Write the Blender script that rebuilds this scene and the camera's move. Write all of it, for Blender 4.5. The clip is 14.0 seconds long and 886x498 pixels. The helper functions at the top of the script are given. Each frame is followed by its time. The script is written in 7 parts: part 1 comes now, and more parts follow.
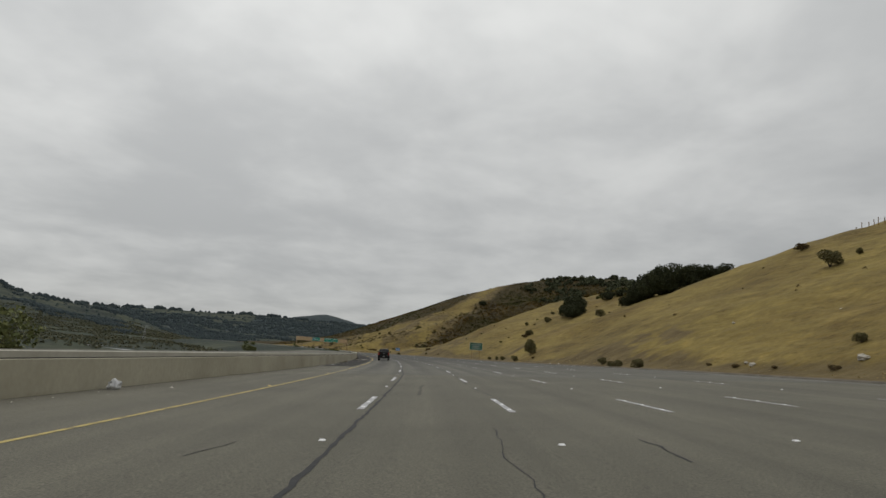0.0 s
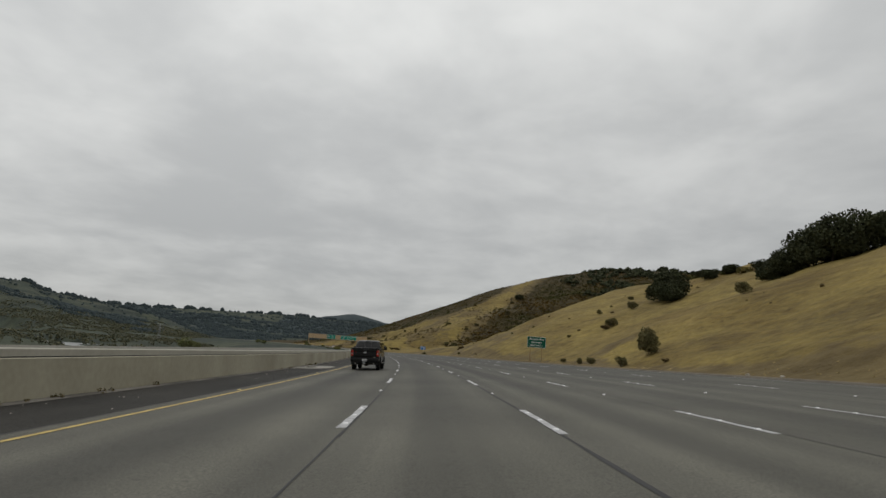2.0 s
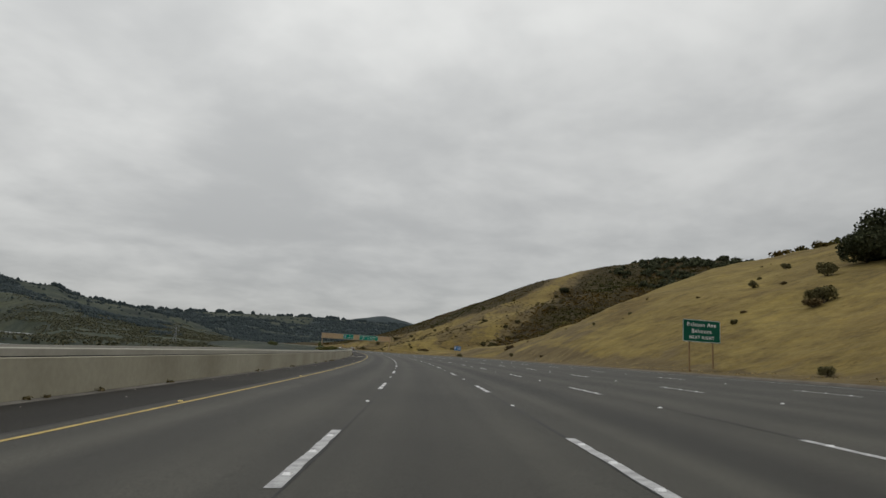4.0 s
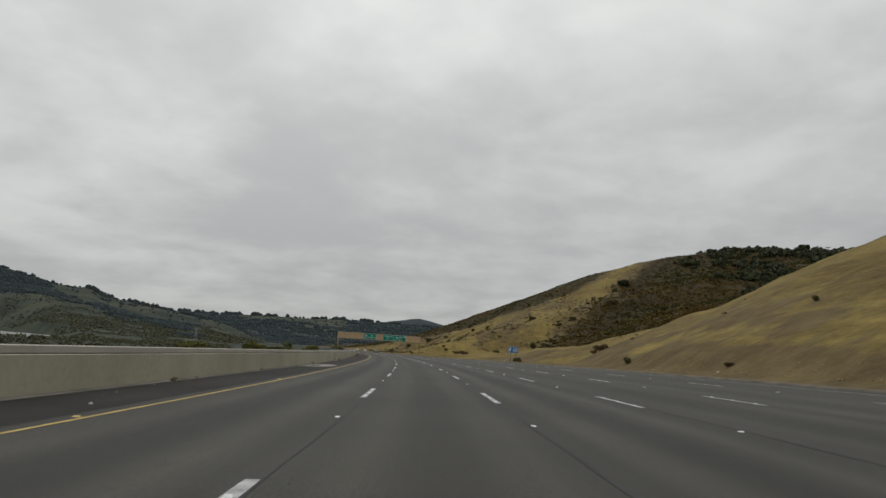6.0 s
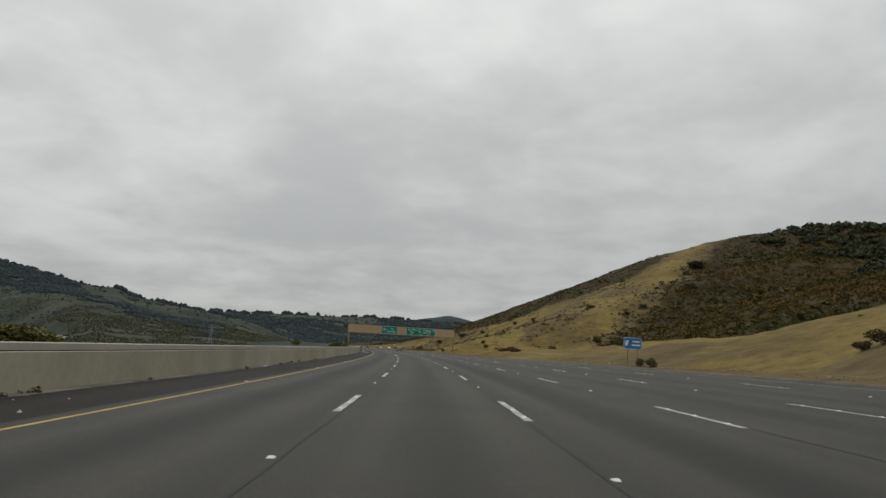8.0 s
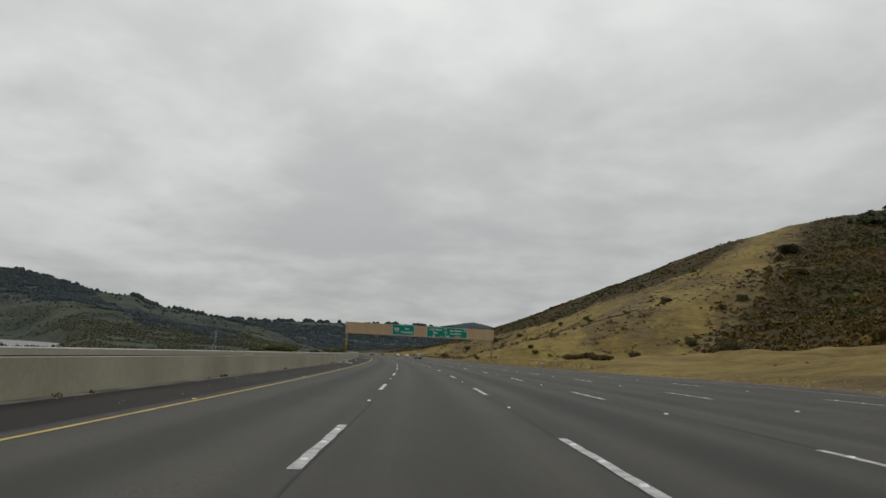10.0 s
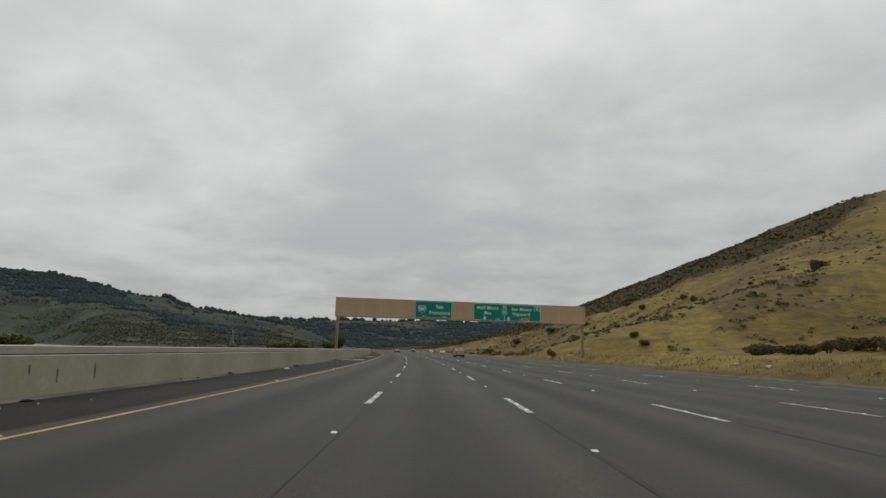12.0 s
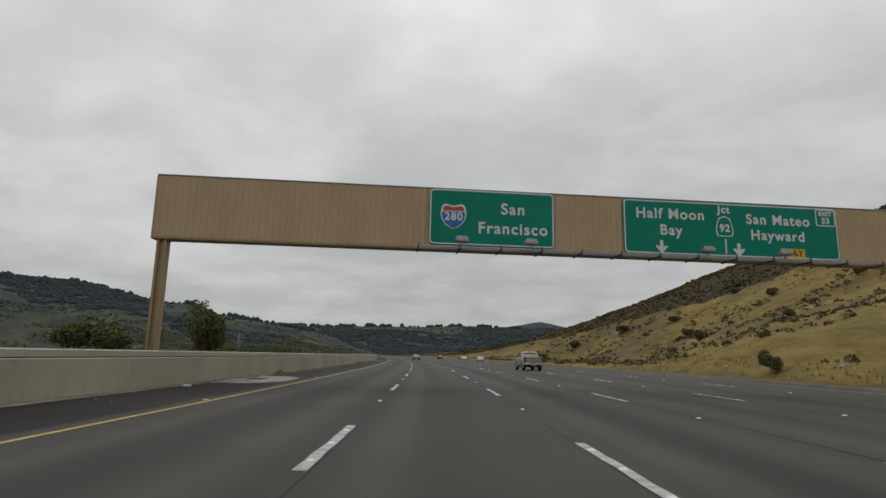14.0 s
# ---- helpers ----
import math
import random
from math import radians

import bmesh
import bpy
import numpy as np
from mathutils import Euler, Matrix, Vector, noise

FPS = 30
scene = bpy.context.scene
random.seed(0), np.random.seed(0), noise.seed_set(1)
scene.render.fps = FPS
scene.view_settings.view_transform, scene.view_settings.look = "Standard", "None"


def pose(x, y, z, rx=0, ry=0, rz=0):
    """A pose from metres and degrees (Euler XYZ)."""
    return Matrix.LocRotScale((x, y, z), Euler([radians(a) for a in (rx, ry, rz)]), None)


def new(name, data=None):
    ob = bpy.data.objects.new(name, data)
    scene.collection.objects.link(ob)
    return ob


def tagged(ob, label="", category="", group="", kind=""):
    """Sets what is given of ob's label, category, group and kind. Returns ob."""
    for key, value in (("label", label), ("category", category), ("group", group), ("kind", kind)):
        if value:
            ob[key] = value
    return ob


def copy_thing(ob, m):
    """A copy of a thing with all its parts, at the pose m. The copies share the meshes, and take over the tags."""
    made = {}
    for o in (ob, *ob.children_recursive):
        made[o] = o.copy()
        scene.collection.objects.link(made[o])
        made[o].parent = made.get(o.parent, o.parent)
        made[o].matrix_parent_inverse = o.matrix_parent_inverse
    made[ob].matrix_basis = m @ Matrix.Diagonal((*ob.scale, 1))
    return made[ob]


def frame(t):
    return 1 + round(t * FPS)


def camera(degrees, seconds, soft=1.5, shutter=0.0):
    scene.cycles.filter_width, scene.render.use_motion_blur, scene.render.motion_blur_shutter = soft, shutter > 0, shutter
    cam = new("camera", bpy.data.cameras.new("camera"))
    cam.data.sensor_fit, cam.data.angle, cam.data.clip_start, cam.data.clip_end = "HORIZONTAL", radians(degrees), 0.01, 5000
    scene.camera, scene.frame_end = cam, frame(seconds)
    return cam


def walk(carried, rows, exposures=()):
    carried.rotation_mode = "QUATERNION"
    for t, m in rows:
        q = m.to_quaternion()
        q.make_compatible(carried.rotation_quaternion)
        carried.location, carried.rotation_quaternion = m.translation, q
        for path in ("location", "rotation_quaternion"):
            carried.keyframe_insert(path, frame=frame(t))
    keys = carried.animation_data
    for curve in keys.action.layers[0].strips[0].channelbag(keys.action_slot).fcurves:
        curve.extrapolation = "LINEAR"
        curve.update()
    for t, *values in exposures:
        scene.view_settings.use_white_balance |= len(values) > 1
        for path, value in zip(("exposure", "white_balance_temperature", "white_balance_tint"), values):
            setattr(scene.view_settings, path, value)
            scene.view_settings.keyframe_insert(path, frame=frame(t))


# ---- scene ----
cam = camera(74.8, 14.0)
# seconds, x, y, z, heading, upward tilt, roll
ROWS = [
    (0.0, 1.48, 0.26, 1.785, -0.19, 10.46, 4.20),
    (0.5, 1.24, 15.16, 1.780, 0.52, 9.84, 5.34),
    (1.0, 0.92, 31.24, 1.784, 1.26, 10.20, 4.52),
    (1.5, 0.31, 46.34, 1.781, 1.91, 10.02, 4.46),
    (2.0, -0.51, 62.59, 1.776, 2.65, 10.24, 4.23),
    (2.5, -1.55, 77.62, 1.760, 3.50, 10.06, 4.30),
    (3.0, -2.82, 93.94, 1.741, 4.29, 10.18, 4.48),
    (3.5, -4.19, 108.72, 1.720, 4.90, 10.09, 4.11),
    (4.0, -5.91, 125.30, 1.696, 5.62, 10.20, 3.78),
    (6.5, -17.25, 202.16, 1.613, 9.77, 10.26, 3.61),
    (7.0, -20.23, 217.63, 1.603, 10.42, 10.27, 3.05),
    (7.5, -23.44, 233.34, 1.594, 11.14, 10.20, 2.60),
    (8.0, -26.92, 249.12, 1.581, 12.02, 9.85, 3.35),
    (10.5, -47.43, 326.54, 1.458, 14.76, 10.55, 2.57),
    (11.0, -52.09, 342.45, 1.438, 15.39, 10.31, 2.15),
    (11.5, -56.93, 358.21, 1.410, 16.42, 10.11, 2.04),
    (12.0, -61.90, 373.75, 1.368, 17.57, 9.93, 1.95),
    (12.5, -67.05, 389.21, 1.322, 18.45, 9.97, 2.26),
    (13.0, -72.53, 404.88, 1.284, 18.88, 10.19, 1.65),
    (13.5, -78.17, 420.46, 1.260, 19.39, 10.20, 2.14),
    (14.0, -83.97, 436.16, 1.251, 20.32, 10.45, 1.62),
]
walk(cam, [(t, pose(x, y, z, 90 + pitch, 0, yaw) @ pose(0, 0, 0, 0, 0, roll)) for t, x, y, z, yaw, pitch, roll in ROWS])

# ---- world and light: a bright overcast sky ----
def node(tree, kind, **values):
    n = tree.nodes.new(kind)
    for key, value in values.items():
        if key in n.inputs:
            n.inputs[key].default_value = value
    return n


def make_world():
    world = bpy.data.worlds.new("overcast_sky")
    scene.world = world
    world.use_nodes = True
    t = world.node_tree
    t.nodes.clear()
    L = t.links.new
    out = t.nodes.new("ShaderNodeOutputWorld")
    bg = t.nodes.new("ShaderNodeBackground")
    coord = t.nodes.new("ShaderNodeTexCoord")
    sep = t.nodes.new("ShaderNodeSeparateXYZ")
    L(coord.outputs["Generated"], sep.inputs[0])

    def maths(op, a, b, clamp=False):
        n = t.nodes.new("ShaderNodeMath")
        n.operation, n.use_clamp = op, clamp
        for i, v in enumerate((a, b)):
            if isinstance(v, (int, float)):
                n.inputs[i].default_value = v
            elif v is not None:
                L(v, n.inputs[i])
        return n.outputs[0]

    up = maths("MAXIMUM", sep.outputs[2], 0.0)
    # the cloud layer is a flat sheet overhead: direction over height
    den = maths("ADD", up, 0.2)
    px, py = maths("DIVIDE", sep.outputs[0], den), maths("DIVIDE", sep.outputs[1], den)
    comb = t.nodes.new("ShaderNodeCombineXYZ")
    L(px, comb.inputs[0]), L(py, comb.inputs[1])

    def cloud(scale, detail, distortion, offset):
        m = t.nodes.new("ShaderNodeMapping")
        m.inputs["Location"].default_value = offset
        m.inputs["Scale"].default_value = (scale, scale, 1)
        L(comb.outputs[0], m.inputs[0])
        n = t.nodes.new("ShaderNodeTexNoise")
        n.inputs["Scale"].default_value = 1.0
        n.inputs["Detail"].default_value = detail
        n.inputs["Roughness"].default_value = 0.54
        n.inputs["Distortion"].default_value = distortion
        L(m.outputs[0], n.inputs["Vector"])
        return n.outputs[0]

    big = cloud(CLOUD_BIG, 2.0, 0.2, (3.1, 1.7, 0.0))
    small = cloud(CLOUD_SMALL, 4.0, 0.25, (8.4, 4.2, 2.0))
    fine = cloud(CLOUD_SMALL * 2.6, 5.0, 0.2, (1.3, 7.7, 5.0))
    mixed = maths("ADD", maths("ADD", maths("MULTIPLY", big, 0.42), maths("MULTIPLY", small, 0.44)), maths("MULTIPLY", fine, 0.14))
    pattern = t.nodes.new("ShaderNodeValToRGB")
    ramp = pattern.color_ramp
    ramp.interpolation = "EASE"
    ramp.elements[0].position, ramp.elements[0].color = 0.36, (0.85, 0.865, 0.86, 1)
    ramp.elements[1].position, ramp.elements[1].color = 0.66, (1.19, 1.2, 1.175, 1)
    L(mixed, pattern.inputs[0])
    # brighter towards the zenith, as under any closed cloud cover
    lum = maths("MULTIPLY", maths("ADD", maths("MULTIPLY", up, SKY_RISE), 1.0), SKY_LOW)
    # the cover is thinner towards the west
    lum = maths("MULTIPLY", lum, maths("SUBTRACT", 0.98, maths("MULTIPLY", sep.outputs[0], 0.14)))
    sky = t.nodes.new("ShaderNodeTexSky")
    sky.sky_type, sky.sun_disc = "NISHITA", False
    sky.sun_elevation, sky.sun_rotation = radians(SUN_UP), radians(SUN_ROUND)
    scale = t.nodes.new("ShaderNodeVectorMath")
    scale.operation = "SCALE"
    L(pattern.outputs[0], scale.inputs[0]), L(lum, scale.inputs["Scale"])
    blue = t.nodes.new("ShaderNodeVectorMath")
    blue.operation = "SCALE"
    L(sky.outputs[0], blue.inputs[0])
    blue.inputs["Scale"].default_value = 0.004
    add = t.nodes.new("ShaderNodeVectorMath")
    add.operation = "ADD"
    L(scale.outputs[0], add.inputs[0]), L(blue.outputs[0], add.inputs[1])
    L(add.outputs[0], bg.inputs["Color"])
    L(bg.outputs[0], out.inputs["Surface"])


SKY_LOW, SKY_RISE, CLOUD_BIG, CLOUD_SMALL, SUN_UP, SUN_ROUND = 0.385, 1.36, 0.8, 2.0, 58, 200
make_world()
sun = new("sun", bpy.data.lights.new("sun", "SUN"))
sun.data.energy, sun.data.angle, sun.data.color = 0.6, radians(35), (1.0, 0.965, 0.92)
sun.matrix_world = pose(0, 0, 300, 32, 0, -160)
tagged(sun, "sun behind closed cloud cover", "sun", kind="structure")

# ---- materials ----
def material(name, stops, scale=1.0, detail=6.0, rough=0.85, fine=None, bump=None, metal=0.0, stretch=(1, 1, 1), coords="Object", vary=0.0, clear=0.0, spec=None):
    """stops: (position, colour) of a noise ramp at scale; fine: (scale, amount) of a second, finer tone; bump: (scale, strength, metres)."""
    m = bpy.data.materials.new(name)
    m.use_nodes = True
    t = m.node_tree
    L = t.links.new
    b = t.nodes["Principled BSDF"]
    b.inputs["Roughness"].default_value, b.inputs["Metallic"].default_value = rough, metal
    b.inputs["Coat Weight"].default_value, b.inputs["Coat Roughness"].default_value = clear, 0.05
    if spec is not None:
        b.inputs["Specular IOR Level"].default_value = spec
    co = t.nodes.new("ShaderNodeTexCoord")
    mp = t.nodes.new("ShaderNodeMapping")
    mp.inputs["Scale"].default_value = stretch
    L(co.outputs[coords], mp.inputs[0])

    def noise_of(s, d=6.0):
        n = t.nodes.new("ShaderNodeTexNoise")
        n.inputs["Scale"].default_value, n.inputs["Detail"].default_value = s, d
        L(mp.outputs[0], n.inputs["Vector"])
        return n.outputs[0]

    r = t.nodes.new("ShaderNodeValToRGB")
    els = r.color_ramp.elements
    while len(els) < len(stops):
        els.new(0.5)
    for e, (pos, col) in zip(els, stops):
        e.position, e.color = pos, (*col, 1)
    L(noise_of(scale, detail), r.inputs[0])
    colour = r.outputs[0]
    if fine:
        mul = t.nodes.new("ShaderNodeMix")
        mul.data_type, mul.blend_type = "RGBA", "MULTIPLY"
        mul.inputs[0].default_value = 1.0
        fr = t.nodes.new("ShaderNodeMapRange")
        fr.inputs["From Min"].default_value, fr.inputs["From Max"].default_value = 0.3, 0.7
        fr.inputs["To Min"].default_value, fr.inputs["To Max"].default_value = 1 - fine[1], 1 + fine[1]
        L(noise_of(fine[0], 4.0), fr.inputs[0])
        L(colour, mul.inputs[6]), L(fr.outputs[0], mul.inputs[7])
        colour = mul.outputs[2]
    if vary:
        info = t.nodes.new("ShaderNodeObjectInfo")
        vr = t.nodes.new("ShaderNodeMapRange")
        vr.inputs["To Min"].default_value, vr.inputs["To Max"].default_value = 1 - vary, 1 + vary
        L(info.outputs["Random"], vr.inputs[0])
        mul = t.nodes.new("ShaderNodeMix")
        mul.data_type, mul.blend_type = "RGBA", "MULTIPLY"
        mul.inputs[0].default_value = 1.0
        L(colour, mul.inputs[6]), L(vr.outputs[0], mul.inputs[7])
        colour = mul.outputs[2]
    L(colour, b.inputs["Base Color"])
    if bump:
        bn = t.nodes.new("ShaderNodeBump")
        bn.inputs["Strength"].default_value, bn.inputs["Distance"].default_value = bump[1], bump[2]
        L(noise_of(bump[0], 5.0), bn.inputs["Height"])
        L(bn.outputs[0], b.inputs["Normal"])
    return m


def grey(v, tint=(1.0, 1.0, 1.0)):
    return tuple(v * c for c in tint)

# ---- plan: the freeway bends gently to the left; s runs along it, d to the right of the first lane line ----
KNOTS = [-25 + 50 * i for i in range(15)]
BEND = [0.0009304, 0.000918, 0.0008899, 0.0009292, 0.0009072, 0.0008325, 0.0007406, 0.000703, 0.0007038, 0.0006359, 0.0005751, 0.0005529, 0.0005444, 0.000541, 0.0005393]
S_GRID = np.arange(-30, 760, 1.0)
TURNED = np.cumsum(np.interp(S_GRID, KNOTS, BEND))
TURNED -= TURNED[30]
LINE_X, LINE_Y = np.cumsum(-np.sin(TURNED)), np.cumsum(np.cos(TURNED))
LINE_X, LINE_Y = LINE_X - LINE_X[30], LINE_Y - LINE_Y[30]


def along(s):
    """x, y and heading of the lane line at s, straight on past its ends."""
    s = np.asarray(s, float)
    a = np.interp(s, S_GRID, TURNED)
    over = np.where(s > S_GRID[-1], s - S_GRID[-1], np.where(s < S_GRID[0], s - S_GRID[0], 0.0))
    return np.interp(s, S_GRID, LINE_X) - over * np.sin(a), np.interp(s, S_GRID, LINE_Y) + over * np.cos(a), a


def plan(s, d):
    x, y, a = along(s)
    return x + d * np.cos(a), y + d * np.sin(a)


# the carriageway leans into its bend: degrees by which its right side is higher, easing off towards the gantry
LEAN_S = [-60, 0, 60, 100, 125, 200, 250, 330, 364, 380, 400, 430, 1100]
LEAN = [2.9, 2.9, 2.95, 2.7, 2.45, 1.95, 1.8, 1.15, 0.95, 0.65, 0.3, 0.0, 0.0]
LEAN_GRID = np.arange(-80, 1101, 2.0)
SOFT = np.exp(-0.5 * (np.arange(-20, 21) * 2 / 14.0) ** 2)
LEANS = np.radians(np.convolve(np.pad(np.interp(LEAN_GRID, LEAN_S, LEAN), 20, mode="edge"), SOFT / SOFT.sum(), "valid"))


def lift(s, d):
    """Height of the leaning road plane: level at the median, rising to the right."""
    return np.tan(np.interp(s, LEAN_GRID, LEANS)) * np.clip(np.asarray(d, float) + 9, -24, 260)


def spot(s, d, z=0.0, turn=0.0):
    """Pose on the plan: local y runs along the road, local x to its right; on the pavement it leans with the road."""
    x, y, a = along(s)
    m = pose(float(x + d * np.cos(a)), float(y + d * np.sin(a)), z + float(lift(s, d)), 0, 0, math.degrees(float(a)))
    if -9 < d < float(edge_of(s)):
        grade = math.atan(float(lift(s + 1, d) - lift(s - 1, d)) / 2)
        m = m @ pose(0, 0, 0, math.degrees(grade), -math.degrees(float(np.interp(s, LEAN_GRID, LEANS))), 0)
    return m @ pose(0, 0, 0, 0, 0, turn)


def smooth(v, lo, hi):
    k = np.clip((np.asarray(v, float) - lo) / (hi - lo), 0, 1)
    return k * k * (3 - 2 * k)


def edge_of(s):
    """Right end of the pavement."""
    return np.interp(s, [0, 60, 140, 400, 470, 560], [33.0, 31.0, 25.5, 25.0, 25.5, 27.0])


def barrier_at(s):
    return np.interp(s, [0, 30, 70], [-8.7, -8.5, -7.4])


def hill_height(s, d):
    """Ground to the right of the road: a grassy nose, then a larger hill with scrub."""
    s, d = np.asarray(s, float), np.asarray(d, float)
    u = np.maximum(d - edge_of(s) - 2.0, 0)
    ua = np.maximum(d - edge_of(s) - np.interp(s, A_S, A_OFF), 0)
    steep, top = np.interp(s, A_S, A_M), np.interp(s, A_S, A_TOP)
    za = top * np.tanh(steep * ua / np.maximum(top, 0.1)) + 0.05 * np.maximum(ua - 38, 0) * smooth(top, 12, 24)
    # the large hill's foot lies far back in the gully and comes close to the road along its spur
    spur = smooth(s - 488 - 0.14 * (d - 45), -22, 16)
    toe = np.interp(s, B_S, B_TOE) * (1 - spur) + np.interp(s, B_S, B_SPUR) * spur
    ub = np.maximum(d - toe, 0)
    mb, tb = np.interp(s, B_S, B_M), np.interp(s, B_S, B_TOP)
    zb = tb * np.tanh((mb * ub / np.maximum(tb, 0.1)) ** 1.08) ** (1 / 1.08)
    zb = zb + (0.021 * np.maximum(d - 80, 0) + 0.02 * np.maximum(d - 270, 0)) * smooth(zb, 3, 20)
    k = 2.0
    z = k * np.log(np.exp(np.minimum(za / k, 60)) + np.exp(np.minimum(zb / k, 60)) - 1 + 1e-9)
    bank = 1.15 * smooth(d - edge_of(s), 0.8, 4.6) * smooth(s, 385, 412) * (1 - smooth(s, 505, 540))
    return z * smooth(u, 0, 6) + 0.35 * smooth(u, -0.5, 4) + bank


A_S = [-60, 60, 110, 150, 185, 220, 260, 300, 330, 380, 430, 500]
A_OFF = [4.5, 2.939, 3.564, 6.237, 5.702, 2.152, 2.595, 9.263, 4.0, 4.0, 4.0, 4.0]
A_M = [0.442, 0.439, 0.46, 0.462, 0.411, 0.460, 0.482, 0.452, 0.225, 0.078, 0.08, 0.02]
A_TOP = [48.28, 52.412, 53.282, 48.562, 34.423, 34.099, 36.248, 45.888, 26.481, 10.0, 4.0, 3.0]
B_S = [330, 380, 420, 450, 480, 500, 520, 545, 570, 600, 660, 720, 800, 900, 1000]
B_TOE = [88.019, 82.185, 76.474, 71.058, 66.07, 61.027, 58.311, 56.828, 55.38, 53.232, 50.0, 45.6, 47.2, 44.0, 60.0]
B_SPUR = [33.0, 33.0, 33.0, 33.0, 30.0, 27.0, 30.0, 39.504, 54.225, 62.537, 57.315, 47.989, 46.192, 44.0, 60.0]
B_M = [0.284, 0.294, 0.311, 0.31, 0.29, 0.3, 0.318, 0.375, 0.489, 0.582, 0.506, 0.382, 0.234, 0.151, 0.1]
B_TOP = [75.022, 86.708, 96.683, 102.656, 103.458, 101.8, 99.5, 100.0, 101.0, 111.0, 106.344, 97.039, 82.84, 63.16, 40.0]
# hills across the valley, by bearing (degrees to the left of north): elevation angle of the nearer slope's crest, of the ridge behind it and of the peak
NEAR_AZ = [24, 27, 30, 33, 35.5, 38, 40, 41.2, 41.8, 43, 44.2, 46, 48.5, 50.5, 53, 56, 70, 90, 110]
NEAR_EL = [-0.55, 0.45, 1.4, 2.1, 2.45, 2.75, 3.15, 3.3, 3.68, 3.8, 3.85, 4.2, 4.85, 5.1, 5.05, 5.25, 4.9, 4.0, 1.85]
RIDGE_AZ = [-60, -20, 0, 4, 8, 12.5, 14.2, 16, 20, 26, 31, 45, 70, 110]
RIDGE_EL = [0.88, 1.88, 2.38, 2.5, 2.6, 2.75, 2.78, 2.78, 2.72, 2.6, 2.35, 2.4, 2.2, 0.88]
NEAR_R, RIDGE_R, PEAK_R, VALLEY = 1750.0, 3400.0, 4300.0, -7.5


def rough_noise(x, y, size, seed=0.0, octaves=4):
    """Fractal noise at plan points, about -1 to 1."""
    out = np.empty(len(x))
    for i in range(len(x)):
        out[i] = noise.fractal(Vector((x[i] / size, y[i] / size, seed)), 1.0, 2.0, octaves)
    return out


def near_height(s, d):
    """Ground along the road, without its roughness."""
    s, d = np.asarray(s, float), np.asarray(d, float)
    right = hill_height(s, d)
    left = -0.9 - 7.5 * smooth(-d, 34, 80)
    z = np.where(d > 12, right, left)
    under = smooth(d, -34, -32) * (1 - smooth(d, edge_of(s) + 0.2, edge_of(s) + 0.6))
    z = z * (1 - under) - 0.5 * under
    return z - 60 * smooth(d, 430, 478)


def ground_z(s, d):
    return float(near_height(s, d))


def brush_share(s, d):
    """How thick the scrub stands: dense on the large hill's near flank and its far crest, bare on the grassy spur between."""
    flank = smooth(s, 350, 420) * smooth(d - np.interp(s, B_S, B_TOE), 2, 22) * (1 - smooth(s - (474 + 0.82 * (d - 90)), -26, 12))
    edge = np.interp(d, [40, 75, 102, 130, 160, 215, 260], [860, 712, 616, 572, 572, 598, 628])
    top = smooth(s - edge, -7, 10)
    back = smooth(d, 110, 150) * smooth(s, 250, 330) * (1 - smooth(s, 395, 440))
    return np.clip(np.maximum(np.maximum(flank, top), back), 0, 1)

# ---- helpers for building ----
def mesh_object(name, verts, faces, mats, parent=None, smooth_shade=False, face_mats=None):
    me = bpy.data.meshes.new(name)
    me.from_pydata([tuple(map(float, v)) for v in verts], [], faces)
    for m in (mats if isinstance(mats, (list, tuple)) else [mats]):
        me.materials.append(m)
    if face_mats is not None:
        me.polygons.foreach_set("material_index", face_mats)
    if smooth_shade:
        me.polygons.foreach_set("use_smooth", [True] * len(me.polygons))
    me.update()
    ob = new(name, me)
    if parent is not None:
        ob.parent = parent
    return ob


def part(name, bm, mat, parent=None, label="", m=None, smooth_shade=False):
    """Link a bmesh as one mesh object under a thing or a part."""
    me = bpy.data.meshes.new(name)
    bm.normal_update()
    bm.to_mesh(me)
    bm.free()
    for one in (mat if isinstance(mat, (list, tuple)) else [mat]):
        me.materials.append(one)
    if smooth_shade:
        me.polygons.foreach_set("use_smooth", [True] * len(me.polygons))
    ob = new(name, me)
    if parent is not None:
        ob.parent = parent
    if m is not None:
        ob.matrix_basis = m
    return tagged(ob, label)


def thing(name, m, label, category, group="", kind=""):
    ob = new(name)
    ob.matrix_basis = m
    return tagged(ob, label, category, group, kind)


def add_box(bm, size, centre=(0, 0, 0), bevel=0.0, turn=(0, 0, 0)):
    r = bmesh.ops.create_cube(bm, size=1.0, matrix=pose(*centre, *turn) @ Matrix.Diagonal((*size, 1)))
    if bevel:
        edges = list({e for v in r["verts"] for e in v.link_edges})
        bmesh.ops.bevel(bm, geom=edges, offset=bevel, segments=2, affect="EDGES", profile=0.5)
    return bm


def box(size, centre=(0, 0, 0), bevel=0.0, turn=(0, 0, 0)):
    return add_box(bmesh.new(), size, centre, bevel, turn)


def add_tube(bm, r1, r2, a, b, segs=12):
    a, b = Vector(a), Vector(b)
    way = b - a
    m = Matrix.Translation((a + b) / 2) @ way.to_track_quat("Z", "Y").to_matrix().to_4x4()
    bmesh.ops.create_cone(bm, cap_ends=True, segments=segs, radius1=r1, radius2=r2, depth=way.length, matrix=m)
    return bm


